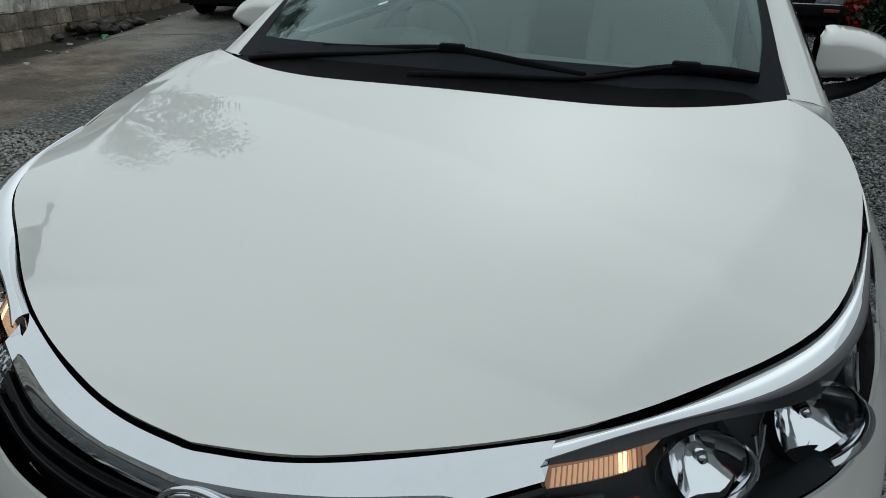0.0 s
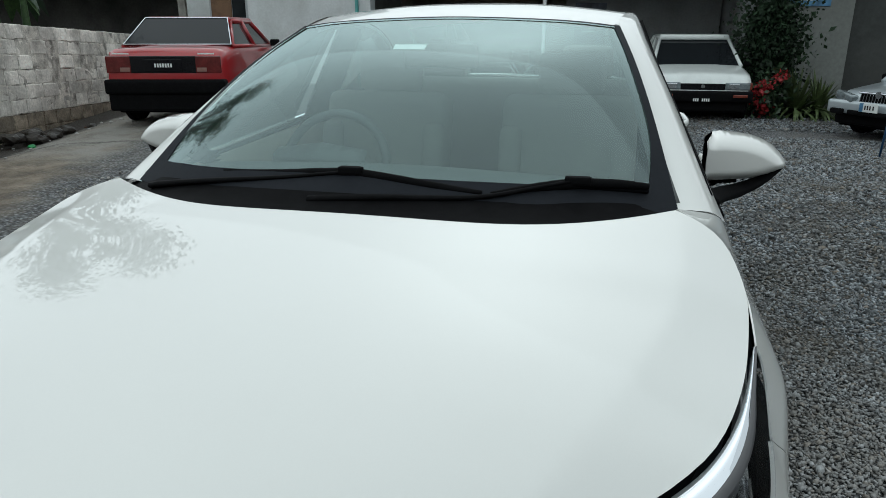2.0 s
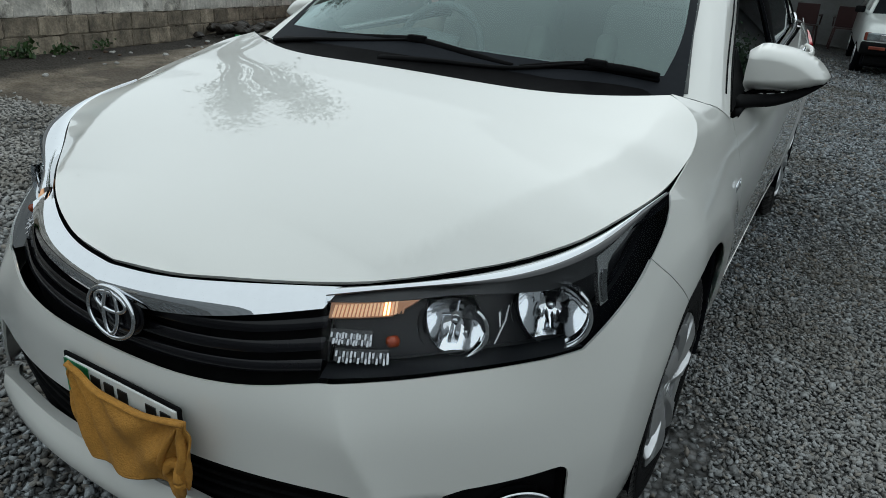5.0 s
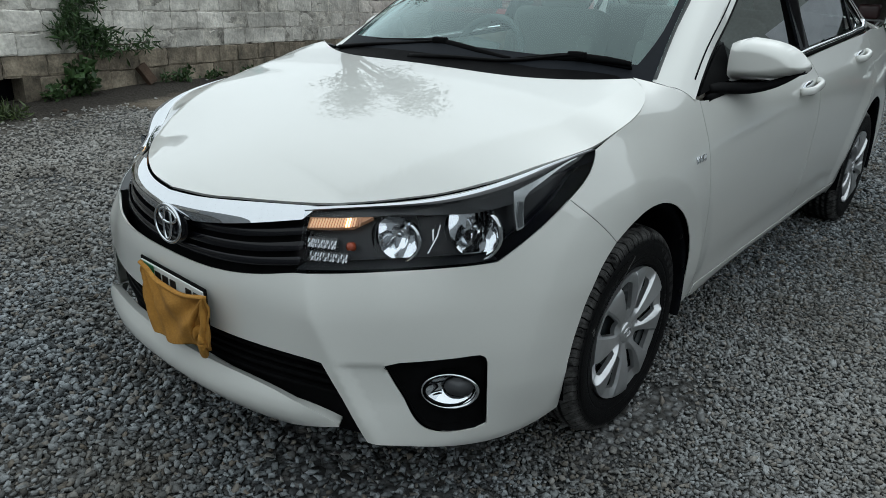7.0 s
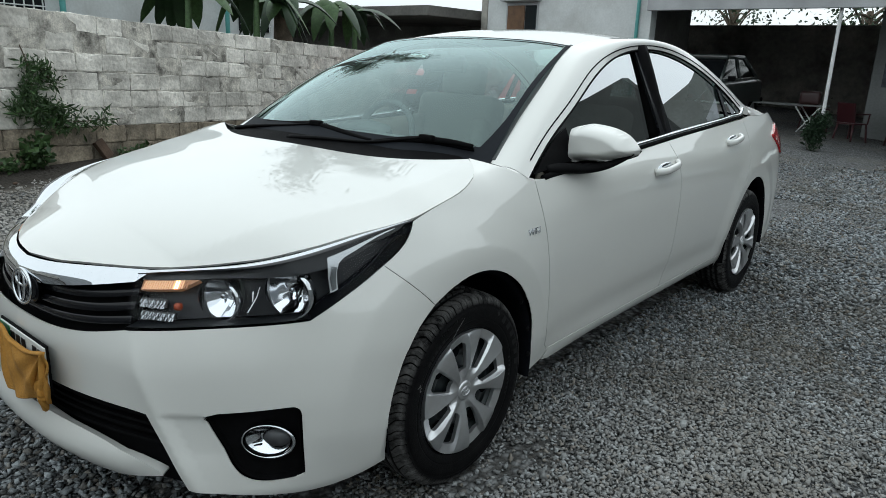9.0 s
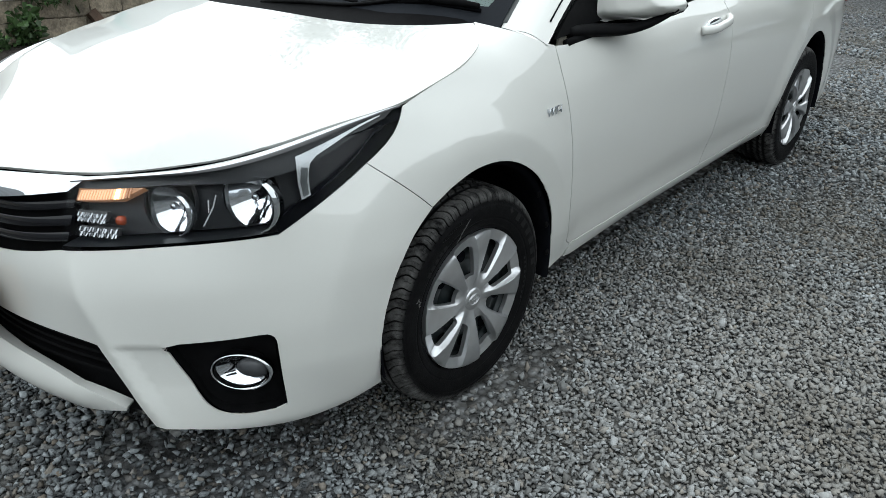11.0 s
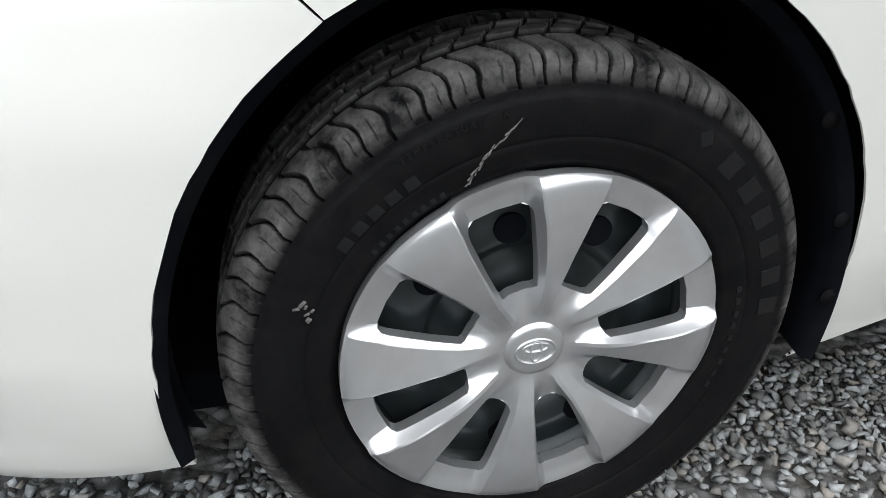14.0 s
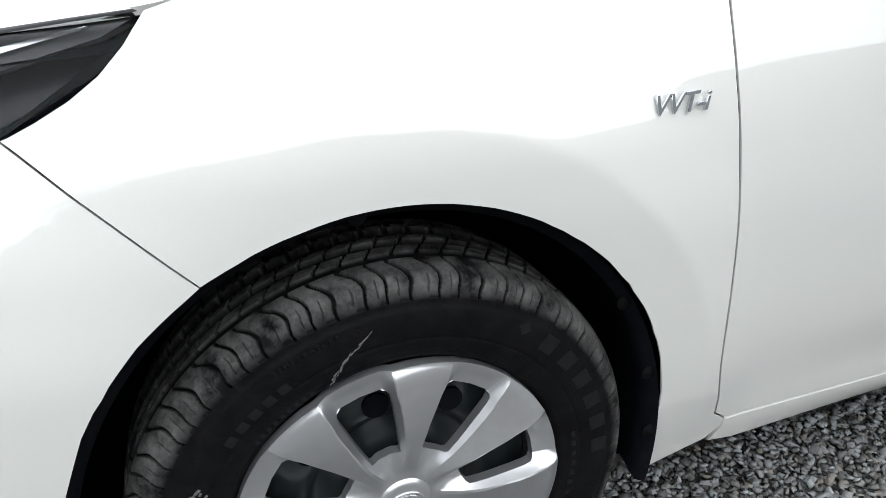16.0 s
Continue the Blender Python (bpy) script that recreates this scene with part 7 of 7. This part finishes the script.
# ---- other vehicles ----
TAILRED = mat("tail_red", (0.10, 0.012, 0.012), 0.15, vary=0.3, scale=8)
TAILCLEAR = mat("tail_clear_lens", (0.22, 0.12, 0.10), 0.2, vary=0.2)
LAMPGLASS = mat("old_lamp_glass", (0.22, 0.25, 0.26), 0.12, vary=0.3, scale=12, metal=0.4)
AMBERDULL = mat("dull_orange_lens", (0.16, 0.035, 0.02), 0.25, vary=0.2)
def saloon(name, label, paint, at, turn, L0=4.1, W=1.64, H=1.38, nose=0.62, hood=0.88, tail=0.92, face="old"):
    """A boxy parked car, nose towards -y, on its wheels."""
    c = thing(name, label, "car", at=at, turn=turn)
    w = W / 2
    prof = [(0.0, nose), (0.08, hood - 0.10), (0.25, hood - 0.05), (1.05, hood + 0.06), (3.35, tail + 0.04), (L0 - 0.1, tail), (L0, tail - 0.12)]
    cols, V, F = [], [], []
    ys = np.linspace(0, L0, 34)
    tops = np.interp(ys, [p[0] for p in prof], [p[1] for p in prof])
    for y, z in zip(ys, tops):
        e = min(y, L0 - y)
        ww = w * (0.90 + 0.10 * min(1, e / 0.45) ** 0.5)
        ring_ = [(ww * 0.96, 0.36), (ww * 0.99, 0.42), (ww, 0.56), (ww * 0.985, z - 0.12), (ww * 0.95, z - 0.04), (ww * 0.86, z), (ww * 0.4, z + 0.015)]
        ring_ = [(x, y, q) for x, q in ring_] + [(-x, y, q) for x, q in ring_[::-1]]
        cols.append(ring_)
    k = len(cols[0])
    V = [p for r_ in cols for p in r_]
    F = [(i * k + j, i * k + j + 1, (i + 1) * k + j + 1, (i + 1) * k + j) for i in range(len(cols) - 1) for j in range(k - 1)]
    F += [tuple(range(k))[::-1], tuple((len(cols) - 1) * k + j for j in range(k))]
    F = [f[::-1] for f in F]
    mesh("body", V, F, paint, c)
    # cabin
    base = [(w * 0.90, 1.0, hood + 0.05), (w * 0.93, 3.45, tail + 0.03)]
    topz = [(w * 0.72, 1.75, H), (w * 0.72, 2.85, H)]
    for sx in (1, -1):
        q = [Vector((sx * base[0][0], base[0][1], base[0][2])), Vector((sx * base[1][0], base[1][1], base[1][2])), Vector((sx * topz[1][0], topz[1][1], topz[1][2] - 0.02)), Vector((sx * topz[0][0], topz[0][1], topz[0][2] - 0.02))]
        mesh("side_glass", q, [(0, 1, 2, 3)], DARKGLASS, c, smooth=False)
        for a, b_, r_ in ((q[0], q[3], 0.035), (q[1], q[2], 0.024 if face == "rear" else 0.05), ((q[0] + q[1]) / 2, (q[2] + q[3]) / 2, 0.04), (q[3], q[2], 0.035), (q[0], q[1], 0.03)):
            tube("pillar", [a, b_], r_, paint, c, n=12, seg=8)
    mesh("windscreen", [(-w * 0.9, 1.0, hood + 0.05), (w * 0.9, 1.0, hood + 0.05), (w * 0.72, 1.75, H - 0.02), (-w * 0.72, 1.75, H - 0.02)], [(0, 1, 2, 3)], DARKGLASS, c, smooth=False)
    ty, tz = (2.99, H + 0.022) if face == "rear" else (2.85, H - 0.02)
    mesh("back_glass", [(-w * 0.91, 3.48, tail + 0.05), (w * 0.91, 3.48, tail + 0.05), (w * 0.715, ty, tz), (-w * 0.715, ty, tz)], [(3, 2, 1, 0)], DARKGLASS, c, smooth=False)
    for a, b_ in (((-w * 0.72, 1.75, H - 0.01), (w * 0.72, 1.75, H - 0.01)), ((-w * 0.72, 2.85, H - 0.01), (w * 0.72, 2.85, H - 0.01))):
        tube("header", [a, b_], 0.014 if face == "rear" else 0.03, paint, c, n=8, seg=8)
    part("underbody", boxbm((W * 0.88, L0 - 0.3, 0.28), (0, L0 / 2, 0.30), 0.03), MATT, c)
    part("roof", boxbm((w * 1.47, 1.3, 0.11), (0, 2.3, H - 0.012), 0.05, segments=4), paint, c, "", True)
    for e, y in ((-1, -0.02), (1, L0 + 0.02)):
        up = 0.06 if face == "rear" else 0.0
        part("bumper", boxbm((W * 0.97, 0.22, 0.20), (0, y - e * 0.07, 0.46 + up), 0.05, segments=3), paint if face == "new" else BLACK, c, "painted bumper" if face == "new" else "black bumper", True)
        part("valance", boxbm((W * 0.86 + 2 * up, 0.16 + up, 0.18 + 2 * up), (0, y - e * (0.14 - up / 2), 0.29 + up), 0.03), BLACK, c)
    for sx in (1, -1):
        for y in (0.80, L0 - 0.82):
            wh = part("wheel", cylbm(0.285, 0.285, 0.18, (sx * (w - 0.10), y, 0.285), (0, 90, 0), 28, bevel=0.03), RUBBER, c, "", True)
            part("hub", cylbm(0.17, 0.16, 0.02, (sx * (w - 0.005), y, 0.285), (0, 90 * sx, 0), 20), SILVER, wh)
            # black disc in place of the shade inside the wheel arch
            part("arch_shade", cylbm(0.33, 0.33, 0.06, (sx * (w - 0.035), y, 0.31), (0, 90, 0), 28), MATT, c)
        part("door_mirror", boxbm((0.16, 0.08, 0.11), (sx * (w + 0.06), 1.28, hood + 0.10), 0.03), BLACK, c)
    if face == "rear":
        y = L0 + 0.004
        for sx in (1, -1):
            lamp_ = part("tail_lamp", boxbm((0.33, 0.05, 0.22), (sx * (w - 0.235), y - 0.018, tail - 0.19), 0.012), TAILRED, c, "dark red tail lamp")
            part("clear_lens", boxbm((0.13, 0.02, 0.055), (sx * (w - 0.32), y + 0.002, tail - 0.255), 0.006), TAILCLEAR, lamp_)
        part("tail_band", boxbm((0.93, 0.04, 0.22), (0, y - 0.016, tail - 0.19), 0.008), GLOSSBLACK, c, "black panel between the tail lamps")
        p_ = part("name_plate", boxbm((0.50, 0.02, 0.16), (0, y + 0.006, tail - 0.20), 0.006), GLOSSBLACK, c)
        for i, x in enumerate((-0.12, -0.085, -0.05, -0.015, 0.02, 0.055, 0.09)):
            part("plate_bar", boxbm((0.022, 0.004, 0.05), (x + 0.01, y + 0.018, tail - 0.20), 0.001), PLATEWHITE, p_)
        for x in (-0.58, 0.55):
            part("trim_bar", boxbm((0.22, 0.006, 0.018), (x, y + 0.002, tail - 0.05), 0.001), PLATEWHITE, c)
        rim_ = [(-w * 0.91, 3.485, tail + 0.055), (w * 0.91, 3.485, tail + 0.055), (w * 0.715, 2.995, H + 0.026), (-w * 0.715, 2.995, H + 0.026)]
        for k_ in range(4):
            tube("glass_seal", [rim_[k_], rim_[(k_ + 1) % 4]], 0.009, CHROME, c, n=8)
    elif face == "new":
        for sx in (1, -1):
            part("headlamp", boxbm((0.42, 0.12, 0.13), (sx * (w - 0.27), 0.05, nose + 0.05), 0.04, (0, -8 * sx, 18 * sx), 3), LAMPGLASS, c, "clear headlamp", True)
            part("lamp_bowl", cylbm(0.05, 0.04, 0.02, (sx * (w - 0.32), -0.012, nose + 0.05), (90, 0, 0), 18), REFLECTOR, c)
            part("fog_recess", boxbm((0.22, 0.05, 0.08), (sx * (w - 0.28), -0.125, 0.40), 0.02), BLACK, c)
        g_ = part("grille", boxbm((0.62, 0.05, 0.17), (0, 0.0, nose + 0.04), 0.02), BLACK, c, "chrome slatted grille")
        for k_ in range(13):
            part("grille_slat", boxbm((0.014, 0.02, 0.15), (-0.29 + 0.048 * k_, -0.03, nose + 0.04), 0.003, (0, 6, 0)), CHROME, g_)
        part("grille_trim", boxbm((0.68, 0.05, 0.03), (0, -0.012, nose + 0.135), 0.012), CHROME, c, "chrome grille trim")
        part("emblem", cylbm(0.05, 0.05, 0.02, (0, -0.045, nose + 0.12), (90, 0, 0), 20), CHROME, c)
        part("lower_intake", boxbm((0.80, 0.04, 0.07), (0, -0.122, 0.40), 0.02), BLACK, c)
        p_ = part("plate", boxbm((0.30, 0.012, 0.13), (-0.05, -0.142, 0.49), 0.004), PLATEWHITE, c)
        part("plate_field", boxbm((0.06, 0.004, 0.125), (-0.165, -0.150, 0.49), 0.001), POSTER, p_)
        for i, x in enumerate((-0.10, -0.06, -0.02, 0.03)):
            part("plate_bar", boxbm((0.02, 0.004, 0.06), (x, -0.151, 0.49), 0.001), INK, p_)
    else:
        for sx in (1, -1):
            lamp_ = part("headlamp", boxbm((0.42, 0.06, 0.125), (sx * (w - 0.30), 0.012, nose + 0.02), 0.02), LAMPGLASS, c, "clear headlamp")
            part("lamp_bowl", boxbm((0.17, 0.01, 0.085), (sx * (w - 0.36), -0.020, nose + 0.022), 0.004), REFLECTOR, lamp_)
            part("corner_lamp", boxbm((0.10, 0.10, 0.13), (sx * (w - 0.10), 0.05, nose + 0.02), 0.02), AMBERDULL, c)
            part("indicator", boxbm((0.24, 0.03, 0.05), (sx * (w - 0.26), -0.125, 0.48), 0.01), AMBERDULL, c, "orange bumper indicator")
        part("grille", boxbm((0.76, 0.05, 0.11), (0, 0.015, nose + 0.01), 0.01), GLOSSBLACK, c, "black grille")
        part("emblem", cylbm(0.035, 0.035, 0.02, (0, -0.015, nose + 0.02), (90, 0, 0), 20), CHROME, c)
        for i, x in enumerate((-0.15, -0.115, -0.08, 0.0, 0.035, 0.07, 0.105)):
            part("plate_bar", boxbm((0.024, 0.004, 0.05), (x, -0.133, 0.41), 0.001), PLATEWHITE, c)
    return c


SILVER_AT = (4.2, 11.0)
REDPAINT = mat("red_paint", (0.30, 0.008, 0.012), 0.3, coat=0.8, vary=0.1, scale=2)
WHITEPAINT = mat("old_white_paint", (0.62, 0.65, 0.63), 0.35, coat=0.7, vary=0.06)
SILVERPAINT = mat("silver_paint", (0.42, 0.46, 0.48), 0.3, metal=0.3, coat=0.8, vary=0.05)
DARKPAINT = mat("dark_green_paint", (0.045, 0.055, 0.052), 0.3, coat=0.8, vary=0.1)
tail_at = Vector((-5.38, 7.92, 0))
head = Vector((-0.26, 0.966, 0))
nose_at = tail_at + head * 4.1
saloon("red_saloon", "old red saloon with black bumpers parked by the wall", REDPAINT, (nose_at.x, nose_at.y, gz(-5.0, tail_at.y + 1) + 0.02), 180 + 15, face="rear", W=1.66, tail=1.0, hood=0.94, H=1.39)
saloon("white_saloon", "older white saloon with a black bumper before the porch", WHITEPAINT, (1.97, 13.0, gz(2.1, 13.4)), 3, W=1.78, L0=4.2, H=1.47, hood=0.90)
silver = saloon("silver_saloon", "silver saloon with a chrome grille parked on the gravel", SILVERPAINT, (SILVER_AT[0], SILVER_AT[1], gz(SILVER_AT[0], SILVER_AT[1])), -55, W=1.72, L0=4.3, nose=0.55, hood=0.74, tail=0.95, H=1.42, face="new")
saloon("dark_estate", "dark tall estate car parked under the porch", DARKPAINT, (-4.1, 14.3, gz(-4.0, 15.5) - 0.05), 0, W=1.62, L0=4.1, hood=0.92, tail=1.0, H=1.50)

# porch furniture
CHAIRRED = mat("red_plastic", (0.042, 0.009, 0.012), 0.35, vary=0.1)
CHAIRDARK = mat("maroon_plastic", (0.045, 0.02, 0.02), 0.4, vary=0.1)
def plastic_chair(at, turn, m, label):
    c = thing("plastic_chair", label, "chair", "chairs on the porch", at=at, turn=turn)
    part("seat", boxbm((0.44, 0.42, 0.03), (0, 0, 0.43), 0.012), m, c)
    part("backrest", boxbm((0.44, 0.03, 0.42), (0, 0.22, 0.66), 0.012, (-10, 0, 0)), m, c)
    for sx in (1, -1):
        for sy in (1, -1):
            tube("leg", [(sx * 0.19, sy * 0.18, 0.43), (sx * 0.23, sy * 0.23, 0.0)], 0.022, m, c, n=8, seg=6)
        part("armrest", boxbm((0.04, 0.40, 0.025), (sx * 0.24, 0.0, 0.64), 0.01), m, c)
        tube("arm_post", [(sx * 0.23, -0.17, 0.43), (sx * 0.24, -0.18, 0.64)], 0.016, m, c, n=8, seg=6)
fz = gz(0, 16)
plastic_chair((-0.90, 16.6, fz), 150, CHAIRRED, "red plastic armchair on the porch")
plastic_chair((0.0, 16.9, fz), 175, CHAIRDARK, "dark maroon plastic armchair on the porch")
plastic_chair((0.75, 16.8, fz), 185, CHAIRDARK, "dark maroon plastic armchair on the porch")
plastic_chair((-1.9, 17.7, fz), 150, CHAIRRED, "red plastic armchair on the porch")
tb = thing("folding_table", "folding table with crossed white legs on the porch", "table", at=(-2.25, 16.9, fz))
part("tabletop", boxbm((1.5, 0.6, 0.03), (0, 0, 0.74), 0.008), GREYWALL, tb)
for y in (-0.25, 0.25):
    tube("leg", [(0.15, y, 0), (0.68, y, 0.73)], 0.018, METALWHITE, tb, n=8, seg=6)
    tube("leg", [(0.68, y, 0), (0.15, y, 0.73)], 0.018, METALWHITE, tb, n=8, seg=6)
bag = part("bag", boxbm((0.42, 0.26, 0.30), (0, 0, 0.15), 0.07, segments=3), CHAIRDARK, None, "", True)
bag.location = (-1.85, 16.85, fz + 0.755)
tagged(bag, "maroon soft bag lying on the folding table", "bag")
pot = thing("potted_shrub", "small dark shrub in a clay pot on gravel", "plant", at=(-0.95, 13.6, gz(-0.95, 13.6)))
part("pot", cylbm(0.10, 0.13, 0.16, (0, 0, 0.08), seg=20, bevel=0.01), DARKWALL, pot, "dark clay pot")
tube("stem", [(0, 0, 0.2), (0.01, 0, 0.45)], 0.02, BARK, pot, n=6, seg=6)
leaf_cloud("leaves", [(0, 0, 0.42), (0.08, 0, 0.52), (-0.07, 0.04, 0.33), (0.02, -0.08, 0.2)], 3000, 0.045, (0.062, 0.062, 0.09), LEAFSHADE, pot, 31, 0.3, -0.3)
stand = thing("blue_stand", "blue tubular steel stand on the gravel", "stand", at=(3.75, 8.7, gz(3.75, 8.7)))
BLUE = mat("blue_steel", (0.02, 0.07, 0.16), 0.4, vary=0.1)
for x in (-0.05, 0.35):
    for y in (0, 0.4):
        tube("leg", [(x, y, 0), (x + 0.06, y, 1.1)], 0.014, BLUE, stand, n=8, seg=6)
for z in (0.35, 0.7, 1.08):
    tube("rail", [(0.0 + 0.05 * z, 0, z), (0.38 + 0.05 * z, 0, z)], 0.012, BLUE, stand, n=8, seg=6)
    tube("rail", [(0.0 + 0.05 * z, 0.4, z), (0.38 + 0.05 * z, 0.4, z)], 0.012, BLUE, stand, n=8, seg=6)

# planting before the white wall
def spiky(at, n_, size, seed, label):
    c = thing("spiky_plant", label, "plant", "planting by the wall", at=at)
    r = random.Random(seed)
    V, F = [], []
    for i in range(n_):
        a, el = r.uniform(0, 2 * math.pi), r.uniform(0.35, 1.4)
        l = size * r.uniform(0.7, 1.2)
        d = Vector((math.cos(a) * math.cos(el), math.sin(a) * math.cos(el), math.sin(el)))
        s = Vector((-math.sin(a), math.cos(a), 0)) * 0.042
        k = len(V)
        for j in range(5):
            u = j / 4
            p = Vector((0, 0, 0.05)) + d * l * u + Vector((0, 0, -0.75 * l * u * u * math.cos(el)))
            V += [p + s * (1 - u ** 2), p - s * (1 - u ** 2)]
        F += [(k + 2 * j, k + 2 * j + 1, k + 2 * j + 3, k + 2 * j + 2) for j in range(4)]
    mesh("leaves", V, F, LEAFPALE, c, smooth=False)
    return c
gp = gz(3.6, 14.3)
spiky((3.80, 14.2, gp), 170, 0.95, 1, "spiky striped green plant before the white wall")
spiky((4.2, 14.3, gp), 120, 0.90, 2, "spiky striped green plant before the white wall")
fb = thing("flower_bush", "low bush with bright red flower heads", "plant", at=(3.15, 13.9, gp))
leaf_cloud("leaves", [(0, 0, 0.3), (0.15, 0, 0.5), (-0.1, 0, 0.4)], 500, 0.12, (0.2, 0.15, 0.18), LEAFDARK, fb, 5, 0.3, -0.2)
tagged(leaf_cloud("petals", [(0.05, -0.15, 0.62), (0.22, -0.15, 0.78), (-0.12, -0.2, 0.52), (-0.1, -0.15, 0.34), (0.0, -0.2, 0.2)], 420, 0.06, (0.06, 0.04, 0.05), FLOWER, fb, 6, 0.4, 0), kind="stuff")
tube("stem", [(0, 0, 0), (0.03, 0, 0.3), (0.1, 0, 0.5)], 0.015, BARK, fb, n=8, seg=6)
hedge = thing("dark_shrub", "tall dark green shrub beside the porch", "plant", at=(3.22, 14.5, gp))
tube("trunk", [(0, 0, 0), (0.02, 0, 0.8), (-0.05, 0, 1.6)], 0.04, BARK, hedge, n=10, seg=8)
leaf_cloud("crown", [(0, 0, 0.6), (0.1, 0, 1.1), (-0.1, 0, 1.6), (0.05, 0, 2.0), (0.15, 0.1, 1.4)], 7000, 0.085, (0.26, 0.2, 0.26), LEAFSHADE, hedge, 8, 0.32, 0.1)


def tree(name, label, at, height, crown_r, crown_z, leaves, seed, size=0.16, material=LEAFDARK):
    c = thing(name, label, "tree", at=at)
    r = random.Random(seed)
    tube("trunk", [(0, 0, 0), (0.1, 0.05, height * 0.3), (-0.05, 0.1, height * 0.62)], 0.16, BARK, c, n=16, seg=10, taper=(1.3, 1, 0.7))
    tips = []
    for i in range(11):
        a, up = r.uniform(0, 2 * math.pi), r.uniform(-0.5, 0.5)
        e = Vector((math.cos(a) * crown_r * r.uniform(0.4, 1), math.sin(a) * crown_r * r.uniform(0.4, 1), crown_z + up * crown_r * 0.8))
        s = Vector((0, 0.06, height * r.uniform(0.35, 0.6)))
        tube("limb", [s, (s + e) / 2 + Vector((0, 0, 0.3)), e], 0.05, BARK, c, n=10, seg=6, taper=(1.2, 0.7, 0.25))
        tips += [e, (s + e * 2) / 3, e + Vector((r.uniform(-0.5, 0.5), r.uniform(-0.5, 0.5), r.uniform(-0.3, 0.3)))]
    leaf_cloud("crown", tips, leaves, size, (crown_r * 0.2, crown_r * 0.2, crown_r * 0.17), material, c, seed, 0.3, 0.4)
    return c


tree("broadleaf_tree", "spreading broadleaf tree behind the block wall", (-9.1, 7.75, 0), 7.6, 1.25, 6.9, 5200, 21, 0.10, LEAF)
tree("broadleaf_tree", "dark broadleaf tree behind the porch", (-3.0, 28.5, 0), 5.5, 2.6, 3.6, 1500, 22, 0.13)
tree("broadleaf_tree", "dark broadleaf tree behind the porch", (-8.5, 31.0, 0), 6.5, 2.6, 4.0, 1300, 24, 0.13)
tree("broadleaf_tree", "dark broadleaf tree behind the porch", (2.0, 30.0, 0), 6.0, 2.6, 4.2, 1500, 23, 0.13)
# large-leaved plants showing above the wall
for i, (s, out) in enumerate(((7.4, -1.1), (8.6, -1.3), (9.8, -1.1), (6.2, -1.5), (10.9, -1.2))):
    p = on_wall(s, out, 0)
    c = thing("banana_plant", "large-leaved plant rising behind the block wall", "plant", "plants behind the wall", at=(p.x, p.y, 0))
    tube("stem", [(0, 0, 0), (0.03, 0, 1.2), (0, 0.05, 2.3)], 0.07, LEAF, c, n=10, seg=8, taper=(1.2, 1, 0.6))
    r = random.Random(40 + i)
    for k in range(8):
        a = r.uniform(0, 2 * math.pi)
        l, hgt = r.uniform(0.7, 1.1), r.uniform(0.3, 0.8)
        V, F = [], []
        for j in range(9):
            u = j / 8
            q = Vector((math.cos(a) * l * u, math.sin(a) * l * u, 2.2 + hgt * (1.6 * u - 2.6 * u * u)))
            ww = 0.17 * math.sin(math.pi * (0.06 + 0.94 * u)) ** 0.6
            sd = Vector((-math.sin(a), math.cos(a), 0)) * ww
            V += [q + sd - Vector((0, 0, 0.06 * ww / 0.17)), q, q - sd - Vector((0, 0, 0.06 * ww / 0.17))]
        F = [(3 * j + m_, 3 * j + m_ + 1, 3 * j + m_ + 4, 3 * j + m_ + 3) for j in range(8) for m_ in (0, 1)]
        mesh("leaf", V, F, LEAFDARK if k % 2 else LEAF, c)
